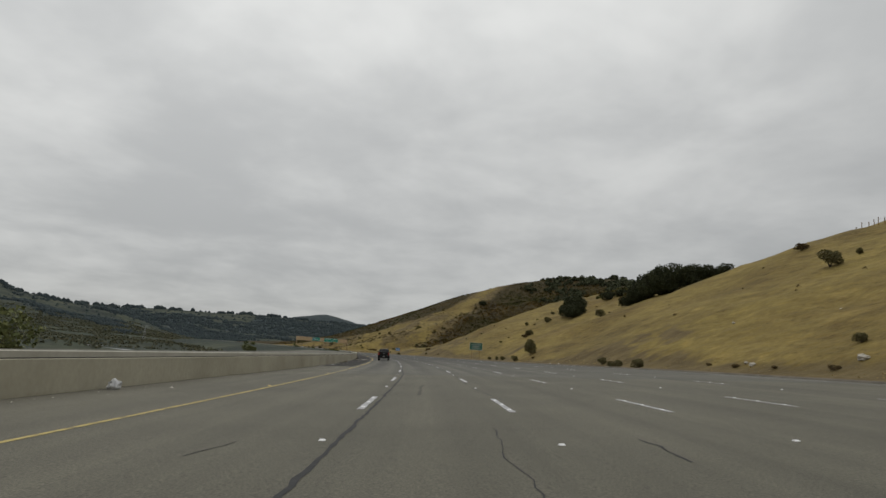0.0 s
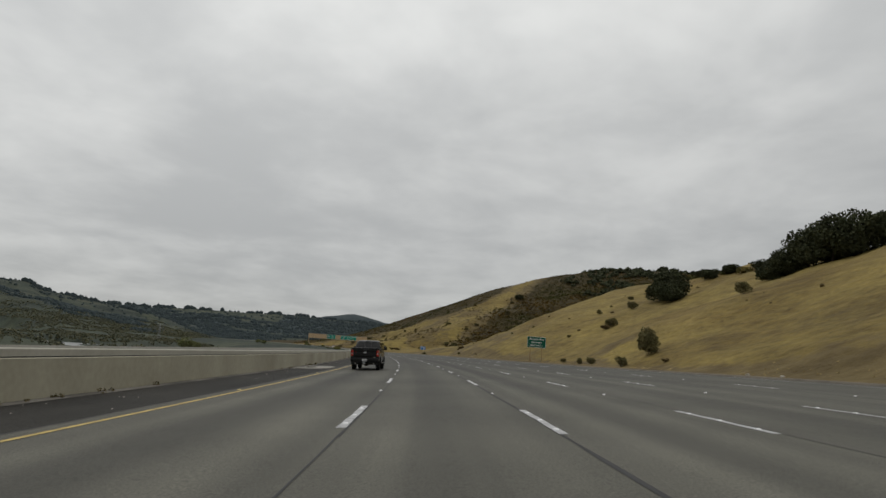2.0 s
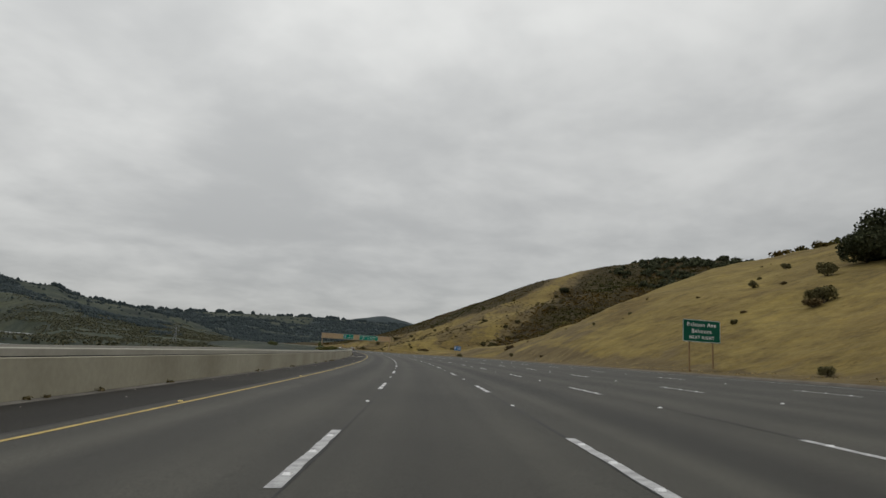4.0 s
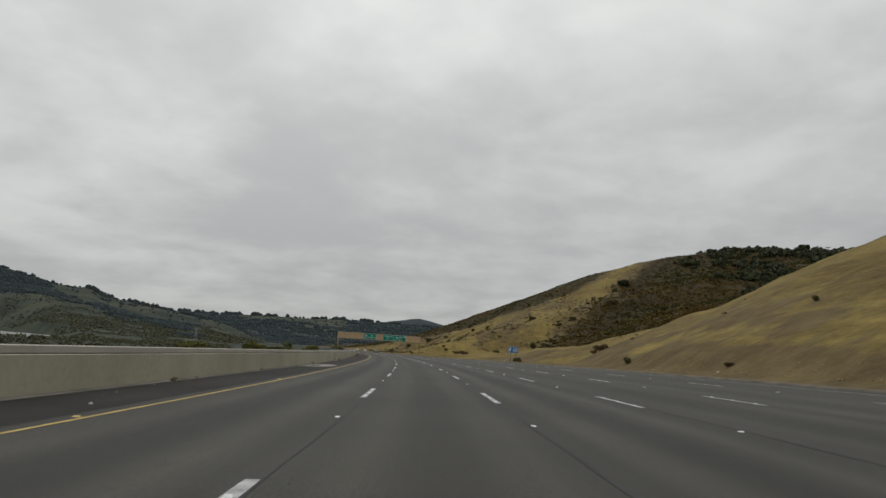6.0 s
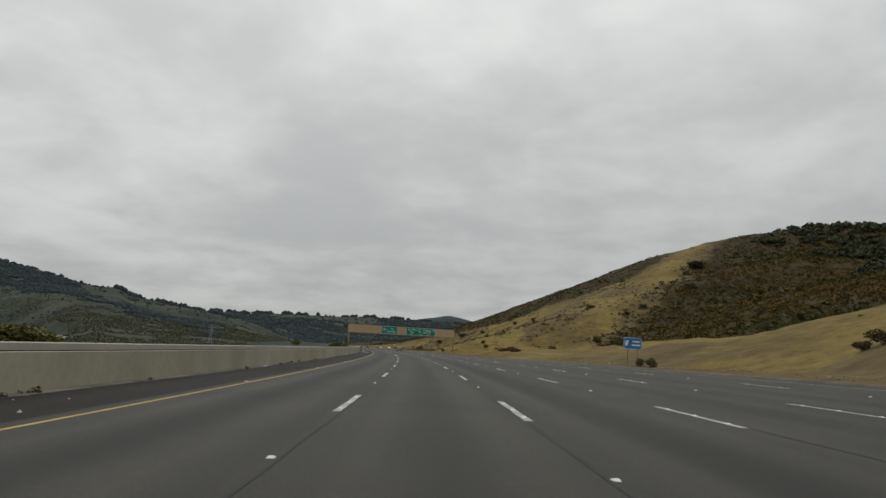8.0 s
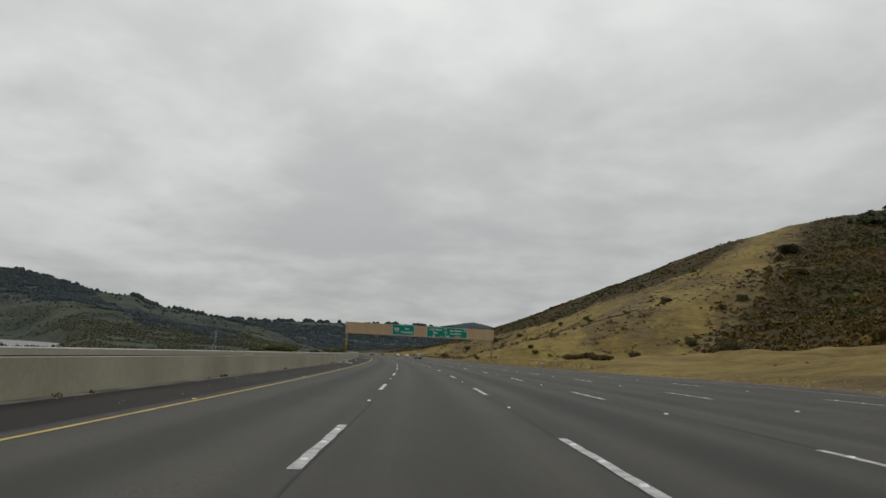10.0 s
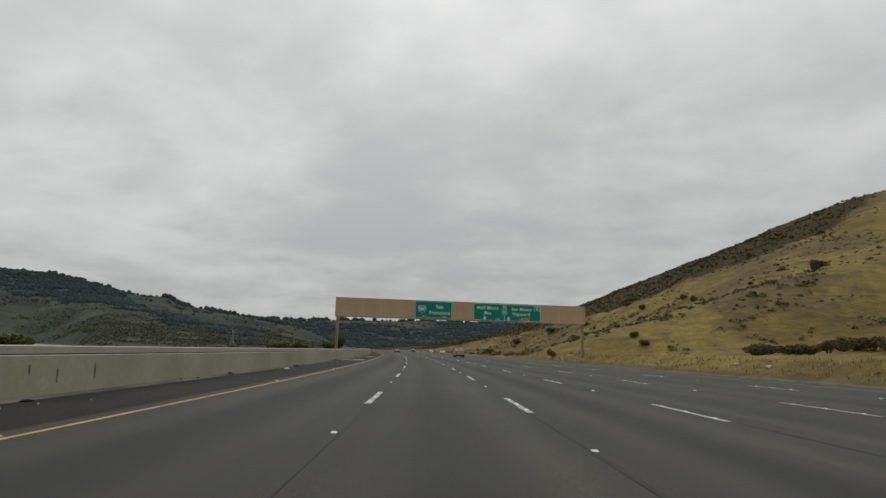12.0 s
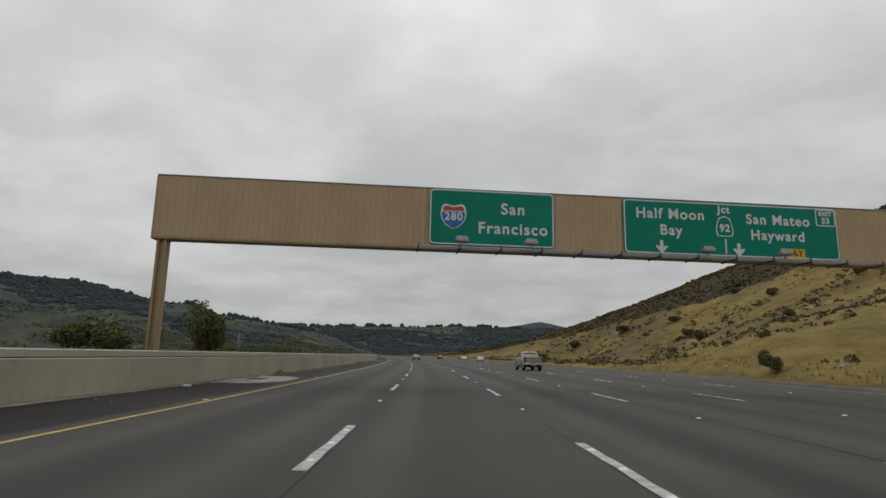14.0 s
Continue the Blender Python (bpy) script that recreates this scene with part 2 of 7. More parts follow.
def ribbon(name, section, s0, s1, step, mat, parent=None, shift=None, closed=False, smooth_shade=False):
    """Sweep a section of (d, z) points along the road from s0 to s1. shift(s) moves it sideways."""
    ss = np.linspace(s0, s1, max(2, int(round((s1 - s0) / step)) + 1))
    n = len(section)
    verts = []
    for s in ss:
        off = shift(s) if shift else 0.0
        for d, z in section:
            x, y = plan(s, d + off)
            verts.append((x, y, z + float(lift(s, d + off))))
    faces = []
    for i in range(len(ss) - 1):
        for j in range(n if closed else n - 1):
            k = (j + 1) % n
            faces.append((i * n + j, i * n + k, (i + 1) * n + k, (i + 1) * n + j))
    if closed:
        faces.append(tuple(range(n))[::-1])
        faces.append(tuple((len(ss) - 1) * n + j for j in range(n)))
    return mesh_object(name, verts, faces, mat, parent, smooth_shade)


# ---- ground: one sheet from the verge to the far hills ----
def ground_material():
    m = bpy.data.materials.new("hillside_ground")
    m.use_nodes = True
    t = m.node_tree
    L = t.links.new
    b = t.nodes["Principled BSDF"]
    b.inputs["Roughness"].default_value = 0.95
    b.inputs["Specular IOR Level"].default_value = 0.15
    co = t.nodes.new("ShaderNodeTexCoord")

    def tone(scale, stops, detail=7.0, rough=0.6, stretch=None):
        n = t.nodes.new("ShaderNodeTexNoise")
        n.inputs["Scale"].default_value, n.inputs["Detail"].default_value, n.inputs["Roughness"].default_value = scale, detail, rough
        src = co.outputs["Object"]
        if stretch:
            mp = t.nodes.new("ShaderNodeMapping")
            mp.inputs["Scale"].default_value = stretch
            L(src, mp.inputs[0])
            src = mp.outputs[0]
        L(src, n.inputs["Vector"])
        r = t.nodes.new("ShaderNodeValToRGB")
        els = r.color_ramp.elements
        while len(els) < len(stops):
            els.new(0.5)
        for e, (pos, col) in zip(els, stops):
            e.position, e.color = pos, (*col, 1)
        L(n.outputs[0], r.inputs[0])
        return r.outputs[0]

    def mix(fac, a, c, mode="MIX"):
        n = t.nodes.new("ShaderNodeMix")
        n.data_type, n.blend_type = "RGBA", mode
        if isinstance(fac, float):
            n.inputs[0].default_value = fac
        else:
            L(fac, n.inputs[0])
        L(a, n.inputs[6]), L(c, n.inputs[7])
        return n.outputs[2]

    def mask(name, scale, spread):
        """A stored mask, broken up by noise."""
        at = t.nodes.new("ShaderNodeAttribute")
        at.attribute_name = name
        n = t.nodes.new("ShaderNodeTexNoise")
        n.inputs["Scale"].default_value, n.inputs["Detail"].default_value = scale, 6.0
        L(co.outputs["Object"], n.inputs["Vector"])
        a = t.nodes.new("ShaderNodeMath")
        a.operation = "MULTIPLY_ADD"
        L(n.outputs[0], a.inputs[0])
        a.inputs[1].default_value = spread
        L(at.outputs["Fac"], a.inputs[2])
        r = t.nodes.new("ShaderNodeMapRange")
        r.inputs["From Min"].default_value, r.inputs["From Max"].default_value = 0.5 + spread * 0.5 - 0.12, 0.5 + spread * 0.5 + 0.12
        L(a.outputs[0], r.inputs[0])
        return r.outputs[0]

    # bands of ranker and sparser grass that follow the contours
    grass = mix(0.5, tone(0.05, GRASS_BIG, stretch=(0.9, 0.9, 1.7)), tone(0.35, GRASS_FINE, stretch=(1, 1, 1.6)))
    patch = tone(0.035, [(0.36, (0.74, 0.69, 0.64)), (0.48, (0.98, 0.97, 0.96)), (0.64, (1.14, 1.14, 1.04))], 5.0, 0.55)
    grass = mix(0.9, grass, patch, "MULTIPLY")
    tuft = tone(0.3, [(0.34, (0.72, 0.69, 0.66)), (0.5, (1.0, 1.0, 1.0)), (0.66, (1.2, 1.17, 1.06))], 8.0, 0.72, stretch=(1, 1, 1.3))
    grass = mix(0.85, grass, tuft, "MULTIPLY")
    streak = tone(2.2, [(0.3, (0.8, 0.8, 0.8)), (0.7, (1.18, 1.16, 1.1))], 4.0)
    grass = mix(0.8, grass, streak, "MULTIPLY")
    # thin trodden ledges along the contours
    ledge = tone(0.24, [(0.36, (0.80, 0.77, 0.74)), (0.5, (1.0, 1.0, 1.0)), (0.64, (1.13, 1.12, 1.08))], 6.0, 0.6, stretch=(0.22, 0.22, 3.4))
    grass = mix(0.55, grass, ledge, "MULTIPLY")
    speckle = tone(0.9, [(0.31, (0.56, 0.52, 0.46)), (0.4, (0.96, 0.95, 0.94)), (0.6, (1.0, 1.0, 1.0)), (0.7, (1.16, 1.13, 1.05))], 5.0, 0.7)
    grass = mix(0.9, grass, speckle, "MULTIPLY")
    dirt = mix(0.6, tone(0.25, DIRT), tone(6.0, [(0.3, (0.75, 0.75, 0.75)), (0.7, (1.18, 1.18, 1.18))]), "MULTIPLY")
    scrub = tone(0.22, SCRUB)
    speck = tone(0.07, [(0.35, (0.60, 0.62, 0.64)), (0.65, (1.2, 1.2, 1.15))], 8.0, 0.7)
    meadow = tone(0.011, [(0.4, (0.62, 0.65, 0.68)), (0.52, (0.9, 0.9, 0.9)), (0.62, (1.2, 1.17, 1.08))], 5.0, 0.55)
    forest = mix(mask("woods", 0.02, 0.5), mix(0.9, mix(0.9, tone(0.012, HAZY_OPEN_HILL), meadow, "MULTIPLY"), speck, "MULTIPLY"), mix(0.6, tone(0.02, HAZY_FOREST), speck, "MULTIPLY"))
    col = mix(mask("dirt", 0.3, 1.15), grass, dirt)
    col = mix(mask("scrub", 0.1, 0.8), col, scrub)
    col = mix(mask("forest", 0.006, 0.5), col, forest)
    L(col, b.inputs["Base Color"])
    n = t.nodes.new("ShaderNodeTexNoise")
    n.inputs["Scale"].default_value, n.inputs["Detail"].default_value = 0.6, 9.0
    L(co.outputs["Object"], n.inputs["Vector"])
    bn = t.nodes.new("ShaderNodeBump")
    bn.inputs["Strength"].default_value, bn.inputs["Distance"].default_value = 0.85, 0.6
    L(n.outputs[0], bn.inputs["Height"])
    L(bn.outputs[0], b.inputs["Normal"])
    return m


GRASS_BIG = [(0.34, (0.0941, 0.0718, 0.0300)), (0.44, (0.1452, 0.1113, 0.0398)), (0.54, (0.1884, 0.1455, 0.0495)), (0.66, (0.2331, 0.1795, 0.0650))]
GRASS_FINE = [(0.3, (0.1076, 0.0810, 0.0333)), (0.5, (0.1748, 0.1334, 0.0446)), (0.7, (0.2422, 0.1841, 0.0674))]
DIRT = [(0.35, (0.0886, 0.0650, 0.0288)), (0.65, (0.1469, 0.1109, 0.0499))]
SCRUB = [(0.32, (0.0281, 0.0220, 0.0082)), (0.5, (0.0426, 0.0320, 0.0115)), (0.64, (0.0582, 0.0430, 0.0156)), (0.8, (0.0790, 0.0580, 0.0221))]
# woods and open slopes: blue of distance haze mixed into the colours
HAZY_FOREST = [(0.36, (0.0340, 0.0465, 0.0534)), (0.5, (0.0408, 0.0544, 0.0590)), (0.68, (0.0522, 0.0658, 0.0658))]
HAZY_OPEN_HILL = [(0.34, (0.0374, 0.0473, 0.0407)), (0.5, (0.0495, 0.0594, 0.0440)), (0.66, (0.0704, 0.0759, 0.0495))]
MAT_GROUND = ground_material()


def point_of_land(x, y):
    """A brushy mound that juts into the reservoir and a low spit behind it."""
    wob = 0.08 * np.sin(x / 11.0) + 0.06 * np.sin(y / 7.0)
    mound = 1 - smooth(np.hypot((x + 195) / 32.0, (y - 296) / 28.0) + wob, 0.45, 1.05)
    k = np.clip(((x + 226) * -0.79 + (y - 486) * -0.613) / 165.0, 0, 1)
    spit = 1 - smooth(np.hypot(x + 226 + 130 * k, y - 486 + 101 * k) / 36.0 + wob, 0.4, 1.05)
    return np.maximum(mound, 1.05 * spit)


def lake_share(x, y):
    """1 on the reservoir in the valley, which lies to the left of a ragged north-eastern shore."""
    shore = np.interp(y, [-200, 100, 343, 380, 480, 580, 700, 896, 1090], [-260, -190, -186, -196, -272, -338, -446, -660, -900])
    shore = shore + 14 * np.sin(y / 23.0) + 9 * np.sin(y / 9.5 + 1.0)
    land = 1 - smooth(point_of_land(x, y), 0.02, 0.25)
    return land * smooth(shore - x, -8, 10) * smooth(x, -860, -800) * (1 - smooth(y, 930, 985)) * smooth(y, 60, 120)


def far_height(x, y):
    """Valley floor and the wooded hills beyond it, by bearing and range from the road."""
    dx, dy = x + 47, y - 326
    r = np.hypot(dx, dy)
    az = np.degrees(np.arctan2(-dx, dy))
    start = 620 + 420 * smooth(az, 45, 51)
    up1 = NEAR_R * np.tan(np.radians(np.interp(az, NEAR_AZ, NEAR_EL)))
    up2 = RIDGE_R * np.tan(np.radians(np.interp(az, RIDGE_AZ, RIDGE_EL)))
    up3 = PEAK_R * np.tan(np.radians(np.maximum(3.45 - 0.19 * np.abs(az - 11) ** 1.15 / (1 + 0.05 * np.abs(az - 11)), 1.0)))
    z1 = (up1 - VALLEY) * np.where(r < NEAR_R, np.clip((r - start) / (NEAR_R - start), 0, 1) ** 1.2, 1 - 0.6 * smooth(r, NEAR_R, NEAR_R + 700))
    z2 = (up2 - VALLEY) * np.where(r < RIDGE_R, np.clip((r - 1300) / (RIDGE_R - 1300), 0, 1) ** 1.2, 1 - 0.5 * smooth(r, RIDGE_R, RIDGE_R + 800))
    z3 = (up3 - VALLEY) * smooth(r, 3500, PEAK_R)
    return np.maximum(np.maximum(z1, z2), z3) + VALLEY


def far_ground(x, y):
    r = np.hypot(x + 47, y - 326)
    n1, n2 = rough_noise(x, y, 420.0, 4.0), rough_noise(x, y, 110.0, 9.0, 5)
    calm = 1 - 0.75 * smooth(r, NEAR_R - 250, NEAR_R - 80) * (1 - smooth(r, NEAR_R + 100, NEAR_R + 300)) - 0.75 * smooth(r, RIDGE_R - 300, RIDGE_R - 80) * (1 - smooth(r, RIDGE_R + 80, RIDGE_R + 300))
    z = far_height(x, y) + smooth(r, 800, 1300) * (16 * n1 + 8 * n2) * calm
    lake = lake_share(x, y)
    return z * (1 - lake) - 13.0 * lake + 3.6 * point_of_land(x, y), n1, n2


# belts of closed woods: bearing and its spread, range, range gained for each degree, depth
BELTS = ((50.0, 7.5, 1600, 34, 190), (37.8, 5.5, 1190, 20, 290), (27.0, 7.5, 2400, 40, 480), (22.0, 6.0, 1750, 0, 200), (12.0, 9.0, 2500, 0, 700), (68.0, 9.0, 1500, 0, 220), (58.0, 4.0, 1050, 0, 120), (6.0, 6.0, 3000, 0, 500))


def woods_share(x, y):
    """How closed the woods stand on the far hills: dark belts between open slopes."""
    dx, dy = x + 47, y - 326
    r, az = np.hypot(dx, dy), np.degrees(np.arctan2(-dx, dy))
    share = np.full(len(x), -0.62)
    for bearing, spread, middle, lean, depth in BELTS:
        share = np.maximum(share, 0.8 * (1 - np.hypot((az - bearing) / spread, (r - middle - lean * (az - bearing)) / depth)))
    return share + 0.75 * rough_noise(x, y, 260.0, 12.0, 4) + 0.3 * rough_noise(x, y, 70.0, 15.0, 3)


def build_ground():
    verts, faces, scrub, dirt, forest, woods = [], [], [], [], [], []

    def sheet(xs, ys, zs, masks, ni, nj):
        base = len(verts)
        verts.extend(zip(xs, ys, zs))
        for store, v in zip((scrub, dirt, forest, woods), masks):
            store.extend(v)
        for i in range(ni - 1):
            for j in range(nj - 1):
                a = base + i * nj + j
                faces.append((a, a + 1, a + nj + 1, a + nj))

    # along the road
    ss = np.concatenate([np.arange(-80, 560, 4.0), np.arange(560, 1100, 10.0)])
    dd = np.concatenate([np.arange(-130, -34, 16.0), [-34, -32, -20, -8, 10, 22], np.arange(25.0, 60, 1.5), np.arange(60, 130, 4.0), np.arange(130, 480, 10.0)])
    S, Dd = np.meshgrid(ss, dd, indexing="ij")
    s, d = S.ravel(), Dd.ravel()
    x, y = plan(s, d)
    e = edge_of(s)
    z = near_height(s, d) + lift(s, d)
    n1, n2 = rough_noise(x, y, 38.0, 2.0), rough_noise(x, y, 9.0, 7.0)
    away = smooth(d, e + 2, e + 22)
    z = z + away * (1.7 * n1 + 0.45 * n2) + 0.10 * smooth(d, e + 0.8, e + 2.5) * n2
    sc = np.clip(brush_share(s, d) + 0.15 * n1 * (brush_share(s, d) > 0.05), 0, 1)
    foot = (1 - smooth(d + 3.0 * n2, e + 2.5, e + 9.0)) + (0.2 + 0.45 * n1 + 0.4 * n2) * (1 - smooth(d, e + 8, e + 24)) * (s < 330)
    bare = (0.46 + 0.55 * n1 + 0.35 * n2) * smooth(s, 225, 260) * (1 - smooth(s, 325, 360)) * (1 - smooth(d + 6 * n1, 44, 62))
    di = np.clip(0.34 * smooth(n1 + 0.5 * n2, 0.3, 0.75) * (s < 340) + foot * (1 - 0.75 * smooth(s, 330, 380)) + 0.75 * smooth(brush_share(s, d), 0.08, 0.4) * (1 - smooth(brush_share(s, d), 0.7, 1.0)) + bare + 0.9 * (1 - smooth(d + 0.5 * n2, e + 1.0, e + 2.4)) * smooth(s, 330, 380) + (0.36 + 0.6 * n1 + 0.4 * n2) * smooth(s, 440, 490) * smooth(d, e + 5, e + 12), 0, 1)
    fo = np.where(d < -30, 0.9, 0.0)
    sheet(x, y, z, (sc, di, fo, fo * 0.2), len(ss), len(dd))
    # the rest, out to the horizon
    az = np.radians(np.concatenate([np.arange(-180, -30, 6.0), np.arange(-30, 90, 0.8), np.arange(90, 181, 6.0)]))
    rr = np.concatenate([[0, 60], np.arange(100, 320, 20.0), np.arange(320, 1850, 26.0), np.arange(1850, 3600, 60.0), np.arange(3600, 4850, 110.0)])
    A, R = np.meshgrid(az, rr, indexing="ij")
    x, y = -47 - (R * np.sin(A)).ravel(), 326 + (R * np.cos(A)).ravel()
    z, n1, n2 = far_ground(x, y)
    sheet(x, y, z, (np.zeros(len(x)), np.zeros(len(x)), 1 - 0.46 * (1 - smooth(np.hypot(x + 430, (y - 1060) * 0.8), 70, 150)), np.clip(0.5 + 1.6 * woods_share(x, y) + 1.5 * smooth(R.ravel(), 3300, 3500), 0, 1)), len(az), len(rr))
    ob = mesh_object("ground", verts, faces, MAT_GROUND, smooth_shade=True)
    for name, v in (("scrub", scrub), ("dirt", dirt), ("forest", forest), ("woods", woods)):
        a = ob.data.attributes.new(name, "FLOAT", "POINT")
        a.data.foreach_set("value", np.array(v, dtype=np.float32))
    return tagged(ob, "dry golden grass hills, scrub and wooded far ridges", "ground", kind="structure")


build_ground()
# base colour paled in place of sky reflected off small waves
MAT_WATER = material("sky_paled_water", [(0.3, (0.11, 0.12, 0.118)), (0.7, (0.15, 0.16, 0.155))], 0.02, 4.0, 0.4, bump=(0.5, 0.7, 0.25))


def reservoir():
    """One level sheet of water; its outline runs under the banks."""
    xs, ys = np.arange(-900, -110, 15.0), np.arange(60, 1020, 15.0)
    X, Y = np.meshgrid(xs, ys)
    wet = lake_share(X, Y) > 0.0
    verts = [(x, y, -8.2) for x, y in zip(X.ravel(), Y.ravel())]
    n = len(xs)
    faces = [(j * n + i, j * n + i + 1, (j + 1) * n + i + 1, (j + 1) * n + i) for j in range(len(ys) - 1) for i in range(n - 1) if wet[max(j - 1, 0):j + 3, max(i - 1, 0):i + 3].any()]
    tagged(mesh_object("water", verts, faces, MAT_WATER), "pale grey reservoir water lying in the valley", "water", kind="structure")


reservoir()


# ---- road ----
def asphalt(name, lo, hi, tint, track=0.0, wear=0.0, sheen=0.36):
    """Asphalt whose wear runs along the lanes: the map is (d, s) of the plan. wear: how much darker the oil strip in a lane's middle is."""
    m = material(name, [(0.28, grey(lo, tint)), (0.72, grey(hi, tint))], 0.22, 8.0, 0.82, (38.0, 0.42), (90.0, 0.6, 0.014), spec=sheen)
    t = m.node_tree
    b = t.nodes["Principled BSDF"]
    colour = b.inputs["Base Color"].links[0].from_socket
    uv = t.nodes.new("ShaderNodeUVMap")
    uv.uv_map = "plan"

    def times(colour, tone):
        mul = t.nodes.new("ShaderNodeMix")
        mul.data_type, mul.blend_type = "RGBA", "MULTIPLY"
        mul.inputs[0].default_value = 1.0
        t.links.new(colour, mul.inputs[6])
        t.links.new(tone, mul.inputs[7])
        return mul.outputs[2]

    def streaks(across, down, amount):
        mp = t.nodes.new("ShaderNodeMapping")
        mp.inputs["Scale"].default_value = (across, down, 1.0)
        t.links.new(uv.outputs[0], mp.inputs[0])
        n = t.nodes.new("ShaderNodeTexNoise")
        n.inputs["Scale"].default_value, n.inputs["Detail"].default_value = 1.0, 5.0
        t.links.new(mp.outputs[0], n.inputs["Vector"])
        r = t.nodes.new("ShaderNodeMapRange")
        r.inputs["From Min"].default_value, r.inputs["From Max"].default_value = 0.3, 0.7
        r.inputs["To Min"].default_value, r.inputs["To Max"].default_value = 1 - amount, 1 + amount
        t.links.new(n.outputs[0], r.inputs[0])
        return r.outputs[0]

    colour = times(times(colour, streaks(1.1, 0.012, track)), streaks(0.25, 0.05, track * 0.6))
    if wear:
        # a dark oil strip down each lane's middle, paler wheel tracks to its sides
        sep = t.nodes.new("ShaderNodeSeparateXYZ")
        t.links.new(uv.outputs[0], sep.inputs[0])
        span = t.nodes.new("ShaderNodeMapRange")
        span.inputs["From Min"].default_value, span.inputs["From Max"].default_value = -4.1, 18.3
        t.links.new(sep.outputs[0], span.inputs[0])
        ramp = t.nodes.new("ShaderNodeValToRGB")
        ramp.color_ramp.interpolation = "EASE"
        els = ramp.color_ramp.elements
        stops = []
        for left, right, k in ((-4.1, 0.0, 1.0), (0.0, 3.66, 0.6), (3.66, 7.55, 1.0), (7.55, 12.3, 0.6), (12.3, 18.3, 0.5)):
            for share, v in ((0.06, -0.2), (0.22, 0.55), (0.42, -1.0), (0.5, -1.0), (0.78, 0.55), (0.95, -0.25)):
                stops.append(((left + (right - left) * share + 4.1) / 22.4, 1 + wear * k * v))
        while len(els) < len(stops):
            els.new(0.5)
        for e, (pos, v) in zip(els, stops):
            e.position, e.color = pos, (v, v, v, 1)
        t.links.new(span.outputs[0], ramp.inputs[0])
        # the strips build up with distance from the newly scraped joint
        grown = t.nodes.new("ShaderNodeMapRange")
        grown.inputs["From Min"].default_value, grown.inputs["From Max"].default_value = 40, 105
        grown.inputs["To Min"].default_value, grown.inputs["To Max"].default_value = 0.2, 1.0
        t.links.new(sep.outputs[1], grown.inputs[0])
        even = t.nodes.new("ShaderNodeMix")
        even.data_type = "RGBA"
        even.inputs[6].default_value = (1, 1, 1, 1)
        t.links.new(grown.outputs[0], even.inputs[0])
        t.links.new(ramp.outputs[0], even.inputs[7])
        colour = times(colour, even.outputs[2])
        # the first stretch is paler, evening out by s = 140
        pale = t.nodes.new("ShaderNodeMapRange")
        pale.inputs["From Min"].default_value, pale.inputs["From Max"].default_value = 38, 140
        pale.inputs["To Min"].default_value, pale.inputs["To Max"].default_value = 2.6, 1.0
        t.links.new(sep.outputs[1], pale.inputs[0])
        colour = times(colour, pale.outputs[0])
    t.links.new(colour, b.inputs["Base Color"])
    return m


MAT_CONCRETE = material("barrier_concrete", [(0.3, (0.30, 0.278, 0.212)), (0.52, (0.365, 0.342, 0.264)), (0.75, (0.43, 0.406, 0.32))], 0.3, 9.0, 0.92, (6.0, 0.06), (25.0, 0.2, 0.01), stretch=(1, 1, 0.9), spec=0.2)
MAT_CAP = material("barrier_cap_concrete", [(0.3, (0.36, 0.345, 0.29)), (0.7, (0.44, 0.42, 0.36))], 0.8, 6.0, 0.9, (8.0, 0.06), (25.0, 0.15, 0.01))
MAT_DIKE = material("dike_asphalt", [(0.3, (0.07, 0.06, 0.046)), (0.7, (0.135, 0.115, 0.09))], 0.6, 8.0, 0.9, (20.0, 0.25), (40.0, 0.5, 0.02))
MAT_WHITE = material("white_road_paint", [(0.32, grey(0.21)), (0.5, grey(0.36)), (0.7, grey(0.48))], 4.0, 9.0, 0.8, (60.0, 0.2))
MAT_YELLOW = material("yellow_road_paint", [(0.32, (0.31, 0.225, 0.066)), (0.6, (0.47, 0.34, 0.095))], 3.0, 9.0, 0.8, (60.0, 0.2))
MAT_YELLOW_WORN = material("worn_yellow_road_paint", [(0.34, (0.16, 0.13, 0.06)), (0.48, (0.36, 0.28, 0.09)), (0.7, (0.47, 0.37, 0.12))], 5.0, 9.0, 0.85, (60.0, 0.25))
ROAD_END = 1060
# near-black colour for the shadow line below the barrier cap
MAT_CAP_SHADOW = material("cap_shadow_dark", [(0.3, grey(0.03)), (0.7, grey(0.07))], 2.0, 6.0, 0.95, spec=0.1)
MAT_GUTTER = material("gutter_concrete", [(0.36, (0.05, 0.045, 0.036)), (0.5, (0.115, 0.105, 0.088)), (0.7, (0.17, 0.158, 0.135))], 0.5, 8.0, 0.9, (12.0, 0.2))
MAT_ASPHALT = asphalt("worn_asphalt", 0.0285, 0.042, (1.05, 1.0, 0.79), 0.22, 0.48, 0.42)
MAT_OLD = asphalt("old_brownish_asphalt", 0.080, 0.110, (1.06, 0.99, 0.73), 0.16)
MAT_SHOULDER = asphalt("dark_shoulder_asphalt", 0.009, 0.023, (1.08, 0.98, 0.78), 0.36, 0.0, 0.2)
MAT_SEAL = material("black_crack_sealer", [(0.3, grey(0.017)), (0.7, grey(0.030))], 8.0, 4.0, 0.8, spec=0.3)


